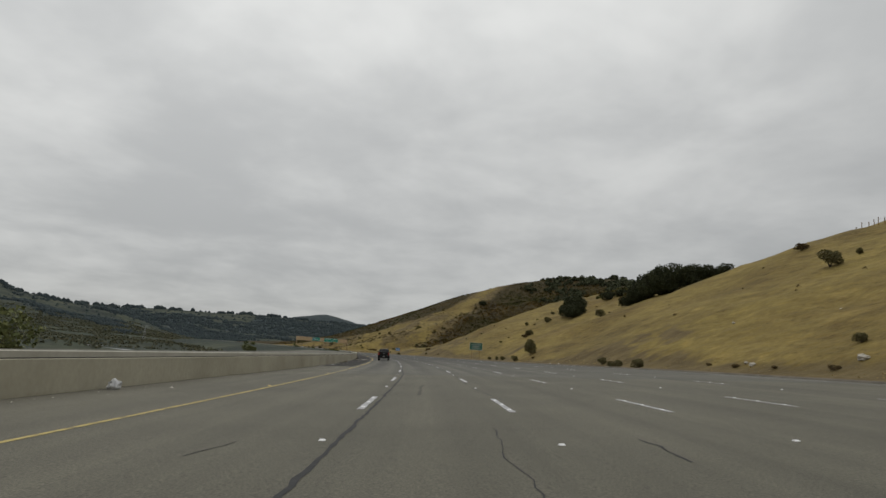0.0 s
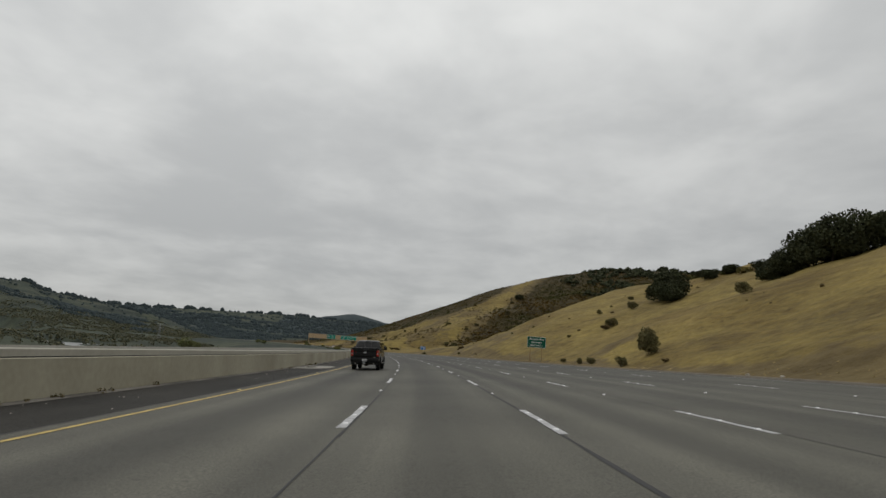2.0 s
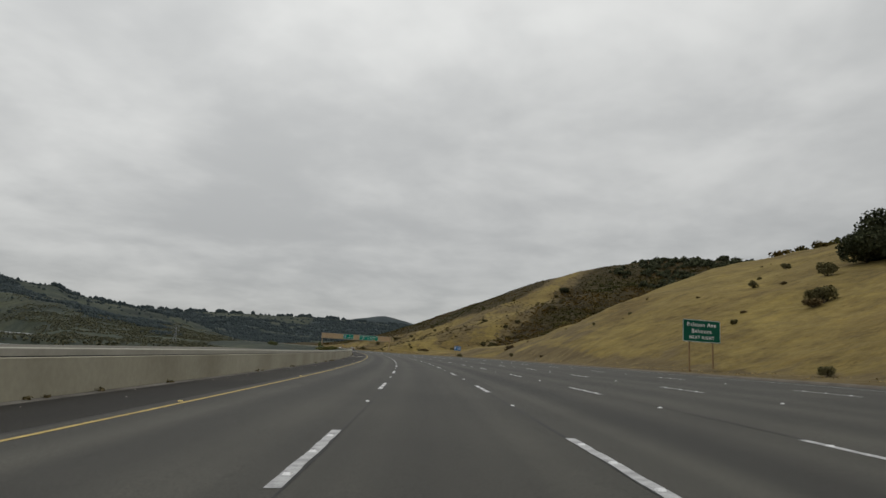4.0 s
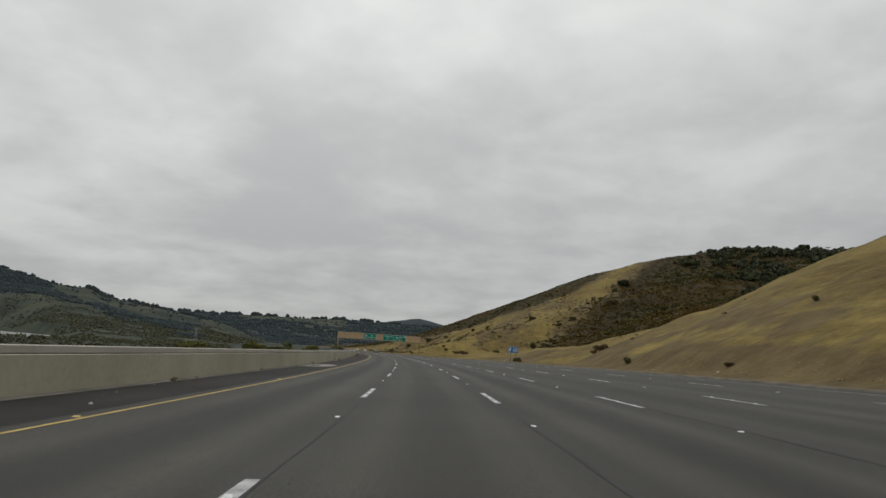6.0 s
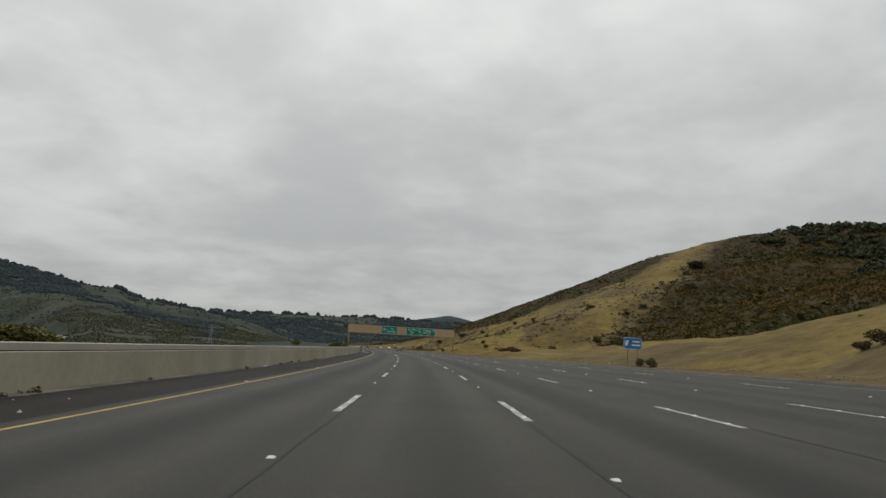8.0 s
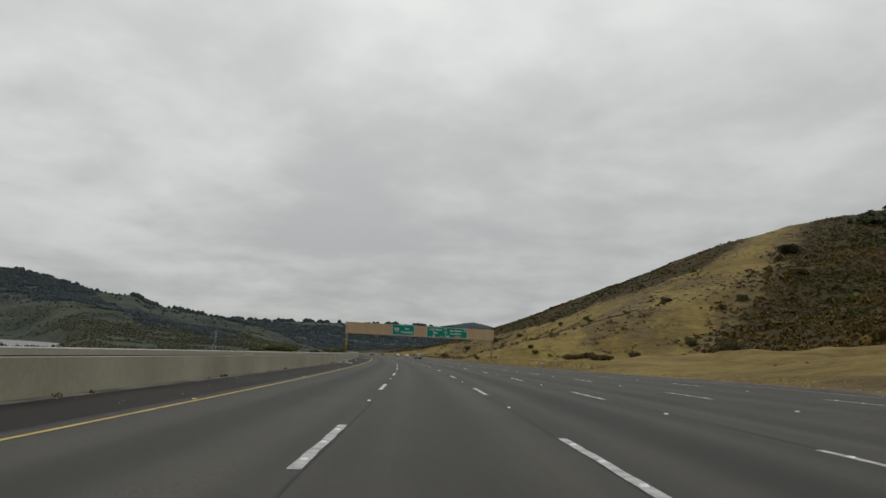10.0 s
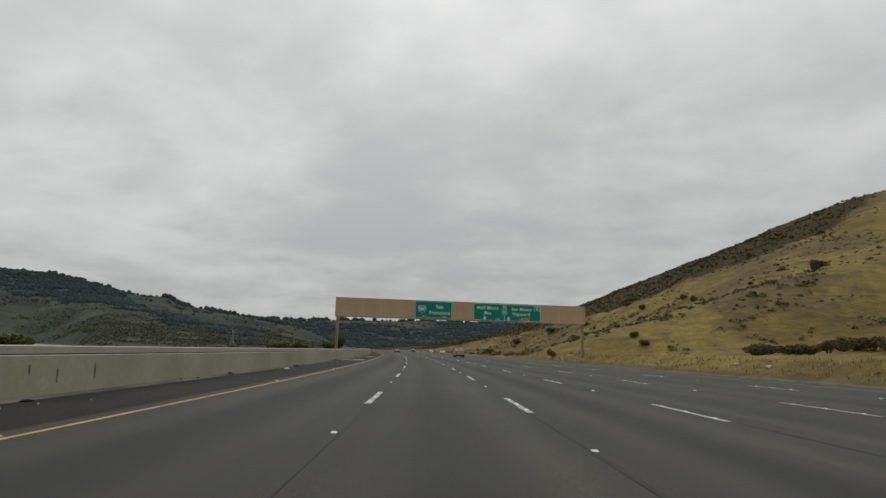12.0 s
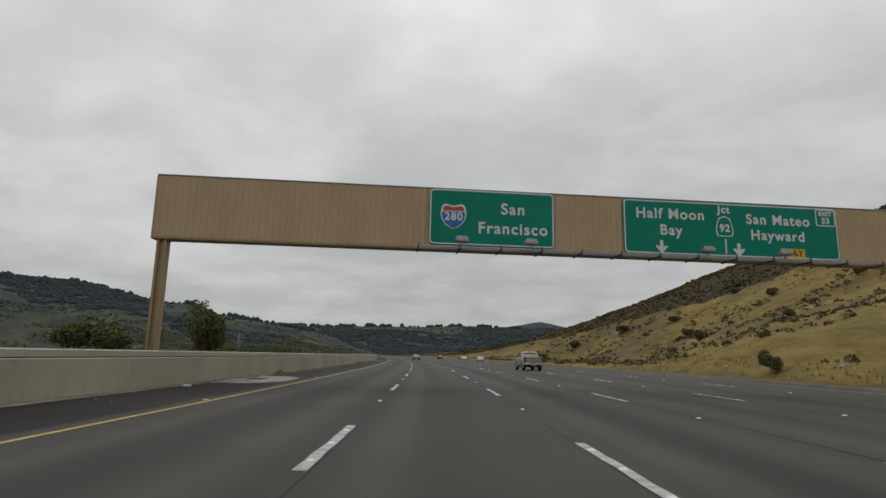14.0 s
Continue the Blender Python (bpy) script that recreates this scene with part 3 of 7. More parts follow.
def road_sheet():
    ss = np.concatenate([np.arange(-60, 37, 4.0), [37.4], np.arange(41, ROAD_END + 1, 5.0)])
    verts, faces, fm, at = [], [], [], []
    cols = 8
    for s in ss:
        for d in (float(barrier_at(s)) - 0.2, -4.55, 0.0, 3.66, 7.55, 12.3, 18.3, float(edge_of(s))):
            x, y = plan(s, d)
            verts.append((x, y, float(lift(s, d))))
            at.append((d, s))
    for i in range(len(ss) - 1):
        for j in range(cols - 1):
            a = i * cols + j
            faces.append((a, a + 1, a + cols + 1, a + cols))
            old = ss[i] < 37 or (j == 0 and ss[i] < 52)
            fm.append(2 if old else (1 if j == 0 else 0))
    ob = mesh_object("road", verts, faces, [MAT_ASPHALT, MAT_SHOULDER, MAT_OLD], face_mats=fm)
    uv = ob.data.uv_layers.new(name="plan")
    flat = np.array([at[v] for f in faces for v in f], dtype=np.float32)
    uv.data.foreach_set("uv", flat.ravel())
    return tagged(ob, "wide freeway carriageway of worn grey asphalt", "road", kind="structure")


ROAD = road_sheet()
LANE_LINES = [0.0, 3.66, 7.55, 12.3, 18.3]
PHASES = [14.03, 13.95, 14.8, 17.3, 17.8]
CYCLES = [14.63, 14.585, 14.52, 14.50, 14.40]
MAT_DOT = material("white_reflective_marker", [(0.3, grey(0.6)), (0.7, grey(0.78))], 20.0, 3.0, 0.35)
MAT_AMBER = material("yellow_reflective_marker", [(0.3, (0.5, 0.36, 0.08)), (0.7, (0.62, 0.46, 0.12))], 20.0, 3.0, 0.4)


def shared_mesh(name, bm, mat):
    me = bpy.data.meshes.new(name)
    bm.to_mesh(me)
    bm.free()
    me.materials.append(mat)
    return me


def worn_dash():
    """A painted dash with chipped edges and two pavement markers' dull pads in it."""
    rng = random.Random(4)
    bm = bmesh.new()
    n = 14
    left = [bm.verts.new((-0.075 + rng.uniform(-0.012, 0.012), 4.1 * i / n, 0.006)) for i in range(n + 1)]
    right = [bm.verts.new((0.075 + rng.uniform(-0.012, 0.012), 4.1 * i / n, 0.006)) for i in range(n + 1)]
    for i in range(n):
        bm.faces.new((left[i], right[i], right[i + 1], left[i + 1]))
    return bm


def marker_block(width=0.1):
    bm = bmesh.new()
    low = [(-width / 2, -0.05, 0), (width / 2, -0.05, 0), (width / 2, 0.05, 0), (-width / 2, 0.05, 0)]
    top = [(-width / 2 + 0.012, -0.022, 0.02), (width / 2 - 0.012, -0.022, 0.02), (width / 2 - 0.012, 0.022, 0.02), (-width / 2 + 0.012, 0.022, 0.02)]
    a, b = [bm.verts.new(v) for v in low], [bm.verts.new(v) for v in top]
    bm.faces.new(b)
    for i in range(4):
        bm.faces.new((a[i], a[(i + 1) % 4], b[(i + 1) % 4], b[i]))
    return bm


def lane_markings():
    dash = shared_mesh("lane_dash", worn_dash(), MAT_WHITE)
    dot = shared_mesh("reflector", marker_block(0.095), MAT_DOT)
    amber = shared_mesh("yellow_reflector", marker_block(0.11), MAT_AMBER)
    for d, ph, cycle in zip(LANE_LINES, PHASES, CYCLES):
        line = tagged(new("lane_line"), "worn white dashed lane line on the asphalt", "lane line", "lane lines", "structure")
        s = ph - cycle * 4
        while s < 740:
            off = 0.0 if d != 3.66 else -0.16 * (1 - float(smooth(s, 20, 45)))
            ob = new("dash", dash)
            ob.parent, ob.matrix_basis = line, spot(s, d + off)
            for k in (9.7, 0.6, 2.0, 3.4):
                if k == 9.7 or s < 520:
                    rp = new("reflector", dot)
                    rp.parent, rp.matrix_basis = line, spot(s + k, d + off, 0.0 if k == 9.7 else 0.004)
            s += cycle
    row = tagged(new("yellow_reflectors"), "small yellow reflective markers beside the edge line", "road marker", kind="structure")
    for i in range(48):
        rp = new("reflector", amber)
        rp.parent, rp.matrix_basis = row, spot(8.0 + i * 14.63, -4.28)


lane_markings()
tagged(ribbon("yellow_edge_line_worn", [(-4.14, 0.006), (-4.02, 0.006)], -60, 46, 2, MAT_YELLOW_WORN), "worn and chipped yellow left edge line", "road marking", kind="structure")
tagged(ribbon("yellow_edge_line", [(-4.135, 0.006), (-4.025, 0.006)], 46, ROAD_END, 4, MAT_YELLOW), "solid yellow left edge line", "road marking", kind="structure")
tagged(ribbon("white_edge_line", [(-2.1, 0.006), (-1.98, 0.006)], -60, ROAD_END, 4, MAT_WHITE, shift=lambda s: float(edge_of(s))), "solid white right edge line", "road marking", kind="structure")
tagged(ribbon("asphalt_dike", [(-0.35, -0.1), (-0.3, 0.02), (-0.16, 0.14), (0.05, 0.15), (0.25, 0.05), (0.9, -0.3)], -60, ROAD_END, 4, MAT_DIKE, shift=lambda s: float(edge_of(s)), smooth_shade=True), "low rounded asphalt dike along the verge", "kerb", kind="structure")
# concrete median barrier with a set-back cap
barrier = ribbon("median_barrier", [(0.0, -0.1), (0.0, 0.08), (-0.05, 0.93), (-0.07, 0.95), (-0.5, 0.95), (-0.5, -0.1)], -60, ROAD_END, 5, MAT_CONCRETE, shift=lambda s: float(barrier_at(s)), closed=True)
tagged(barrier, "long weathered concrete median barrier with a lighter cap", "barrier", kind="structure")
ribbon("barrier_cap", [(-0.13, 0.975), (-0.13, 1.14), (-0.16, 1.165), (-0.46, 1.165), (-0.46, 0.975)], -60, ROAD_END, 5, MAT_CAP, barrier, lambda s: float(barrier_at(s)), closed=True)
# thin dark strip painted in as the shadow gap between wall and cap
ribbon("cap_joint", [(-0.118, 0.952), (-0.118, 0.978), (-0.128, 0.978)], -60, ROAD_END, 5, MAT_CAP_SHADOW, barrier, lambda s: float(barrier_at(s)))
ribbon("gutter_strip", [(0.0, 0.004), (0.0, 0.03), (0.28, 0.012), (0.3, 0.004)], 55, ROAD_END, 5, MAT_GUTTER, barrier, lambda s: float(barrier_at(s)))
joint_mesh = shared_mesh("joint", box((0.012, 0.02, 0.86), (0.0, 0, 0.5)), material("dark_joint", [(0.3, grey(0.06)), (0.7, grey(0.1))], 5.0, 3.0, 0.95))
for k in range(26):
    ob = new("joint", joint_mesh)
    s = 24.9 + 18.3 * k
    ob.parent, ob.matrix_basis = barrier, spot(s, float(barrier_at(s)) - 0.022) @ pose(0, 0, 0, 0, -3.2, 0)
MAT_STREAK = material("dark_run_off_stain", [(0.3, (0.10, 0.094, 0.074)), (0.7, (0.20, 0.187, 0.15))], 5.0, 6.0, 0.95, spec=0.15)
MAT_SCUFF = material("pale_patched_concrete", [(0.3, (0.37, 0.352, 0.28)), (0.7, (0.48, 0.462, 0.385))], 5.0, 6.0, 0.95, spec=0.15)


def barrier_mark(s, z, wide, high, mat, seed):
    """A ragged run-off streak or pale patch on the barrier's sloping face."""
    rd = random.Random(seed)
    bm = bmesh.new()
    rim = []
    for i in range(14):
        a = 2 * math.pi * i / 14
        k = rd.uniform(0.6, 1.15)
        y, h = wide / 2 * math.cos(a) * k, z + high / 2 * math.sin(a) * rd.uniform(0.8, 1.1)
        h = min(max(h, 0.1), 0.92)
        rim.append(bm.verts.new((0.004 - 0.05 * (h - 0.08) / 0.85, y, h)))
    bm.faces.new(rim)
    part("stain", bm, mat, barrier, m=spot(s, float(barrier_at(s))))


for i, (s, z, wide, high) in enumerate(((269.4, 0.52, 0.10, 0.34), (393.6, 0.68, 0.09, 0.36), (394.6, 0.5, 0.08, 0.5), (396.2, 0.52, 0.12, 0.46), (262.0, 0.3, 0.06, 0.16), (310.0, 0.5, 0.09, 0.4), (332.5, 0.55, 0.08, 0.4), (351.0, 0.6, 0.1, 0.4), (370.2, 0.5, 0.08, 0.5), (418.0, 0.6, 0.08, 0.3))):
    barrier_mark(s, z, wide, high, MAT_STREAK, 300 + i)
for i, (s, z, wide, high) in enumerate(((275.2, 0.74, 0.22, 0.3), (394.1, 0.3, 0.45, 0.3), (447.5, 0.8, 0.4, 0.16), (463.8, 0.62, 0.09, 0.62))):
    barrier_mark(s, z, wide, high, MAT_SCUFF, 340 + i)
# the opposite carriageway, higher, behind the barrier
opp = ribbon("opposite_carriageway", [(-9.3, 0.55), (-9.3, 0.98), (-21.5, 1.12), (-22.5, 1.1), (-24.5, 0.2), (-31, -0.7)], -60, 200, 8, MAT_OLD)
tagged(opp, "higher opposite carriageway of pale worn asphalt", "road", kind="structure")
uv = opp.data.uv_layers.new(name="plan")
# further on the barrier retains a low grassy verge
bank = ribbon("median_verge", [(-7.9, 0.4), (-7.9, 0.9), (-10, 0.96), (-13.5, 0.98), (-16, 0.7), (-22, -0.2), (-31, -0.7)], 200, ROAD_END, 8, MAT_GROUND)
for name, v in (("forest", 1.0), ("woods", 0.35)):
    bank.data.attributes.new(name, "FLOAT", "POINT").data.foreach_set("value", np.full(len(bank.data.vertices), v, dtype=np.float32))
tagged(bank, "low verge of dark brush behind the barrier", "verge", kind="structure")


# ---- cracks, seams and drain slabs in the pavement ----
def crack(points, width, seed, name="crack_seal", mat=None, jag=0.045):
    """A jagged ribbon of sealer through plan points (s, d)."""
    rng = random.Random(seed)
    pts = []
    for (s0, d0), (s1, d1) in zip(points, points[1:]):
        n = max(2, int(math.hypot(s1 - s0, d1 - d0) / (0.35 if jag > 0.02 else 1.5)))
        for i in range(n):
            k = i / n
            pts.append((s0 + (s1 - s0) * k + rng.uniform(-jag, jag), d0 + (d1 - d0) * k + rng.uniform(-jag, jag)))
    pts.append(points[-1])
    verts, faces = [], []
    for i, (s, d) in enumerate(pts):
        a, b = pts[max(0, i - 1)], pts[min(len(pts) - 1, i + 1)]
        ts, td = b[0] - a[0], b[1] - a[1]
        ln = math.hypot(ts, td) or 1
        w = width * (0.8 if width > 0.08 else 0.55) * rng.uniform(0.55, 1.3) / 2
        for sg in (-1, 1):
            x, y = plan(s - sg * w * td / ln, d + sg * w * ts / ln)
            verts.append((x, y, 0.005 + float(lift(s, d + sg * w * ts / ln))))
    for i in range(len(pts) - 1):
        faces.append((2 * i, 2 * i + 1, 2 * i + 3, 2 * i + 2))
    ob = mesh_object(name, verts, faces, mat or MAT_SEAL, ROAD)
    return ob


crack([(-20, 0.24), (5.7, 0.24), (9.4, 0.22), (22, 0.26), (37.4, 0.36), (41, 0.28), (48, 0.16), (52, 0.1)], 0.095, 1, jag=0.024)
crack([(30, 3.5), (37.9, 3.6), (41.6, 3.75), (52, 3.7)], 0.08, 3)
crack([(37.4, 0.5), (37.3, 1.7), (37.5, 2.9), (37.9, 3.7), (38.4, 5.1), (38.2, 7.5)], 0.075, 4)
crack([(25.3, -1.1), (25.2, -0.5), (25.5, 0.15)], 0.075, 5)
crack([(25.6, 2.2), (26.0, 2.7), (26.1, 3.4)], 0.075, 6)
crack([(18, 3.75), (21.2, 3.51), (22.4, 3.42), (23.9, 3.35)], 0.075, 13, jag=0.03)
crack([(26.6, 3.34), (28.4, 3.4), (30, 3.5)], 0.07, 14)
crack([(24.8, 6.9), (24.5, 7.6), (23.9, 8.3)], 0.06, 15)
crack([(20.6, 1.34), (21.5, 1.38), (22.9, 1.31)], 0.03, 16, jag=0.03)
MAT_STAIN = material("oil_stain", [(0.3, (0.066, 0.063, 0.05)), (0.7, (0.082, 0.078, 0.062))], 3.0, 6.0, 0.9, spec=0.25)
crack([(19, 1.3), (20.6, 1.33), (21.8, 1.36)], 0.13, 17, "oil_stain", MAT_STAIN, 0.035)
crack([(22.3, 1.36), (23.5, 1.33), (24.4, 1.42), (25.2, 1.4)], 0.15, 18, "oil_stain", MAT_STAIN, 0.04)
crack([(10.4, 1.3), (10.5, 2.0)], 0.03, 7)
crack([(10.7, 2.9), (11.1, 3.9)], 0.035, 8)
crack([(11.0, 2.7), (9.4, 2.65), (7.5, 2.5), (6.6, 2.62), (4.5, 2.55)], 0.035, 9)
crack([(9.8, 4.9), (9.1, 4.95), (7.8, 4.85)], 0.07, 10)
crack([(7.6, -1.4), (8.4, -1.2), (8.8, -1.15)], 0.04, 11)
crack([(18, 5.2), (17.5, 6.3), (19, 7.0)], 0.035, 12)
MAT_SEAM = material("worn_joint_tar", [(0.3, grey(0.024)), (0.7, grey(0.040))], 0.7, 6.0, 0.85, spec=0.32)
for k, (d, w) in enumerate(((0.1, 0.04), (3.6, 0.05), (7.62, 0.035), (12.36, 0.035), (-4.5, 0.04))):
    crack([(52 + 18 * i, d) for i in range(30)], w * 1.9, 20 + k, "joint_seam", MAT_SEAM, 0.012)
    # the seam has opened here and there
    rd = random.Random(60 + k)
    s = 53.0
    while s < 560:
        long = rd.uniform(1.5, 9.0)
        crack([(s, d + rd.uniform(-0.03, 0.03)), (s + long / 2, d + rd.uniform(-0.03, 0.03)), (s + long, d + rd.uniform(-0.03, 0.03))], rd.uniform(0.025, 0.05), int(s * 7) + k, "crack_seal", None, 0.012)
        s += long + rd.uniform(5.0, 34.0)
MAT_SLAB = material("pale_drain_concrete", [(0.34, (0.09, 0.082, 0.066)), (0.46, (0.2, 0.188, 0.16)), (0.58, (0.27, 0.257, 0.225)), (0.72, (0.33, 0.315, 0.28))], 0.9, 8.0, 0.92, (12.0, 0.22), (30.0, 0.3, 0.01))
MAT_GRATE = material("dark_rusty_grate", [(0.3, (0.035, 0.028, 0.02)), (0.7, (0.08, 0.06, 0.04))], 6.0, 5.0, 0.8, metal=0.3)


def drain_slab(s, length=7.0):
    ob = thing("drain_inlet", spot(s, -5.95, 0.0), "pale concrete apron with a grated drain inlet by the barrier", "drain", "drains along the median", "structure")
    bm = bmesh.new()
    low = [(-1.2, -length / 2), (-0.9, length / 2 - 1.2), (-1.2, length / 2), (0.4, length / 2), (1.15, length / 2 - 1.5), (1.15, -length / 2 + 1.5), (0.3, -length / 2)]
    f = bm.faces.new([bm.verts.new((x, y, 0.016)) for x, y in low])
    ext = bmesh.ops.extrude_face_region(bm, geom=[f])
    bmesh.ops.translate(bm, verts=[v for v in ext["geom"] if isinstance(v, bmesh.types.BMVert)], vec=(0, 0, -0.03))
    bmesh.ops.recalc_face_normals(bm, faces=bm.faces)
    part("apron", bm, MAT_SLAB, ob)
    bm = bmesh.new()
    for i in range(9):
        add_box(bm, (0.62, 0.035, 0.02), (-0.35, -0.48 + 0.12 * i, 0.024))
    for x in (-0.67, -0.03):
        add_box(bm, (0.05, 1.1, 0.022), (x, 0, 0.024))
    part("grate", bm, MAT_GRATE, ob)
    # flat black sheet stands in for the shade down the inlet
    part("pit", box((0.6, 1.04, 0.004), (-0.35, 0, 0.018)), MAT_SEAL, ob)


for s in (106.5, 235.5, 447.6, 473.0, 560.0):
    drain_slab(s)

# ---- overhead sign gantry and roadside signs ----
MAT_TAN = material("tan_painted_steel_panel", [(0.3, (0.43, 0.305, 0.175)), (0.55, (0.48, 0.345, 0.20)), (0.75, (0.52, 0.375, 0.22))], 0.5, 6.0, 0.55, (9.0, 0.07), stretch=(1, 1, 0.4))
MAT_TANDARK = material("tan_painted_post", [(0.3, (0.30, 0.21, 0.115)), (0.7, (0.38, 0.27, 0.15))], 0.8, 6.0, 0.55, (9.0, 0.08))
MAT_GREEN = material("green_sign_sheeting", [(0.3, (0.0, 0.20, 0.136)), (0.7, (0.003, 0.245, 0.168))], 0.6, 4.0, 0.45, (30.0, 0.06), spec=0.2)
MAT_ROADGREEN = material("dark_green_sign_sheeting", [(0.3, (0.001, 0.07, 0.044)), (0.7, (0.004, 0.092, 0.058))], 0.6, 4.0, 0.45, (30.0, 0.06), spec=0.2)
MAT_SIGNWHITE = material("white_sign_sheeting", [(0.3, grey(0.66)), (0.7, grey(0.76))], 2.0, 4.0, 0.45)
MAT_BLUE = material("blue_sign_sheeting", [(0.3, (0.008, 0.13, 0.37)), (0.7, (0.016, 0.17, 0.45))], 2.0, 4.0, 0.45)
MAT_RED = material("red_sign_sheeting", [(0.3, (0.42, 0.05, 0.04)), (0.7, (0.5, 0.08, 0.06))], 2.0, 4.0, 0.45)
MAT_YELLOWSIGN = material("yellow_sign_sheeting", [(0.3, (0.62, 0.36, 0.01)), (0.7, (0.72, 0.44, 0.02))], 2.0, 4.0, 0.45)
MAT_GALV = material("galvanised_steel", [(0.3, grey(0.30)), (0.7, grey(0.42))], 3.0, 6.0, 0.5, (20.0, 0.1), metal=0.6)
MAT_DARKSTEEL = material("weathered_dark_steel", [(0.3, (0.06, 0.05, 0.04)), (0.7, (0.12, 0.10, 0.08))], 3.0, 6.0, 0.6, metal=0.4)
MAT_WOOD = material("weathered_wood_post", [(0.3, (0.16, 0.10, 0.045)), (0.7, (0.26, 0.17, 0.08))], 3.0, 6.0, 0.85, (20.0, 0.2), stretch=(1, 1, 0.15))
MAT_INK = material("black_sign_ink", [(0.3, grey(0.015)), (0.7, grey(0.03))], 3.0, 2.0, 0.5)


def lettering(text, size, mat, parent, x, z, y=-0.02, bold=0.016, align="CENTER", name="letter", spacing=1.16):
    """Letters of the built-in font, upright, facing the traffic."""
    cu = bpy.data.curves.new("letters", "FONT")
    cu.body, cu.size, cu.align_x, cu.align_y, cu.offset, cu.extrude, cu.space_character = text, size, align, "CENTER", bold, 0.004, spacing
    tmp = bpy.data.objects.new("letters", cu)
    scene.collection.objects.link(tmp)
    bpy.context.view_layer.update()
    me = bpy.data.meshes.new_from_object(tmp.evaluated_get(bpy.context.evaluated_depsgraph_get()))
    bpy.data.objects.remove(tmp)
    bpy.data.curves.remove(cu)
    bm = bmesh.new()
    bm.from_mesh(me)
    bpy.data.meshes.remove(me)
    # one object a letter: islands that overlap across the line (an i and its dot) stay together
    islands, seen = [], set()
    for v in bm.verts:
        if v in seen:
            continue
        stack, isle = [v], []
        seen.add(v)
        while stack:
            w = stack.pop()
            isle.append(w)
            for e in w.link_edges:
                o = e.other_vert(w)
                if o not in seen:
                    seen.add(o)
                    stack.append(o)
        islands.append((min(w.co.x for w in isle), max(w.co.x for w in isle), isle))
    islands.sort(key=lambda a: a[0])
    letters = []
    for lo, hi, isle in islands:
        if letters and (lo + hi) / 2 < letters[-1][0]:
            letters[-1][0] = max(hi, letters[-1][0])
            letters[-1][1].extend(isle)
        else:
            letters.append([hi, list(isle)])
    for hi, group in letters:
        index = {w: k for k, w in enumerate(group)}
        faces = [[index[w] for w in f.verts] for f in bm.faces if f.verts[0] in index]
        mesh_object(name, [w.co for w in group], faces, mat, parent).matrix_basis = pose(x, y, z, 90, 0, 0)
    bm.free()


def rounded_plate(w, h, r, depth, inner=None):
    """A plate with rounded corners in the xz plane, front at y = -depth; with inner, a border ring of that width."""
    bm = bmesh.new()

    def ring(w, h, r):
        out = []
        for cx, cz, a0 in ((w / 2 - r, h / 2 - r, 0), (-w / 2 + r, h / 2 - r, 90), (-w / 2 + r, -h / 2 + r, 180), (w / 2 - r, -h / 2 + r, 270)):
            for k in range(6):
                a = radians(a0 + 18 * k)
                out.append((cx + r * math.cos(a), cz + r * math.sin(a)))
        return out

    outer = ring(w, h, r)
    f = [bm.verts.new((x, -depth, z)) for x, z in outer]
    b = [bm.verts.new((x, 0, z)) for x, z in outer]
    n = len(f)
    for i in range(n):
        bm.faces.new((f[i], b[i], b[(i + 1) % n], f[(i + 1) % n]))
    if inner:
        g = [bm.verts.new((x, -depth, z)) for x, z in ring(w - 2 * inner, h - 2 * inner, max(r - inner, 0.02))]
        for i in range(n):
            bm.faces.new((f[i], f[(i + 1) % n], g[(i + 1) % n], g[i]))
    else:
        bm.faces.new(f)
        bm.faces.new(b[::-1])
    bmesh.ops.recalc_face_normals(bm, faces=bm.faces)
    return bm


def outline_plate(points, depth):
    bm = bmesh.new()
    f = [bm.verts.new((x, -depth, z)) for x, z in points]
    b = [bm.verts.new((x, 0, z)) for x, z in points]
    bm.faces.new(f), bm.faces.new(b[::-1])
    for i in range(len(f)):
        bm.faces.new((f[i], b[i], b[(i + 1) % len(f)], f[(i + 1) % len(f)]))
    bmesh.ops.recalc_face_normals(bm, faces=bm.faces)
    return bm


def arrow_down(parent, x, z, h=0.62):
    w = h * 0.95
    pts = [(-0.13 * w, h / 2), (0.13 * w, h / 2), (0.13 * w, 0.02 * h), (0.42 * w, 0.14 * h), (0.5 * w, 0.03 * h), (0, -h / 2), (-0.5 * w, 0.03 * h), (-0.42 * w, 0.14 * h), (-0.13 * w, 0.02 * h)]
    part("arrow", outline_plate(pts, 0.012), MAT_SIGNWHITE, parent, "white down arrow", pose(x, -0.052, z))


def shield_points(w, h):
    """The route shield: pointed foot, scalloped top."""
    half = [(0.0, 0.42), (0.16, 0.46), (0.30, 0.5), (0.40, 0.46), (0.46, 0.36), (0.5, 0.12), (0.46, -0.10), (0.34, -0.30), (0.16, -0.44), (0.0, -0.5)]
    pts = [(x * w, z * h) for x, z in half]
    return pts + [(-x, z) for x, z in pts[-2:0:-1]]


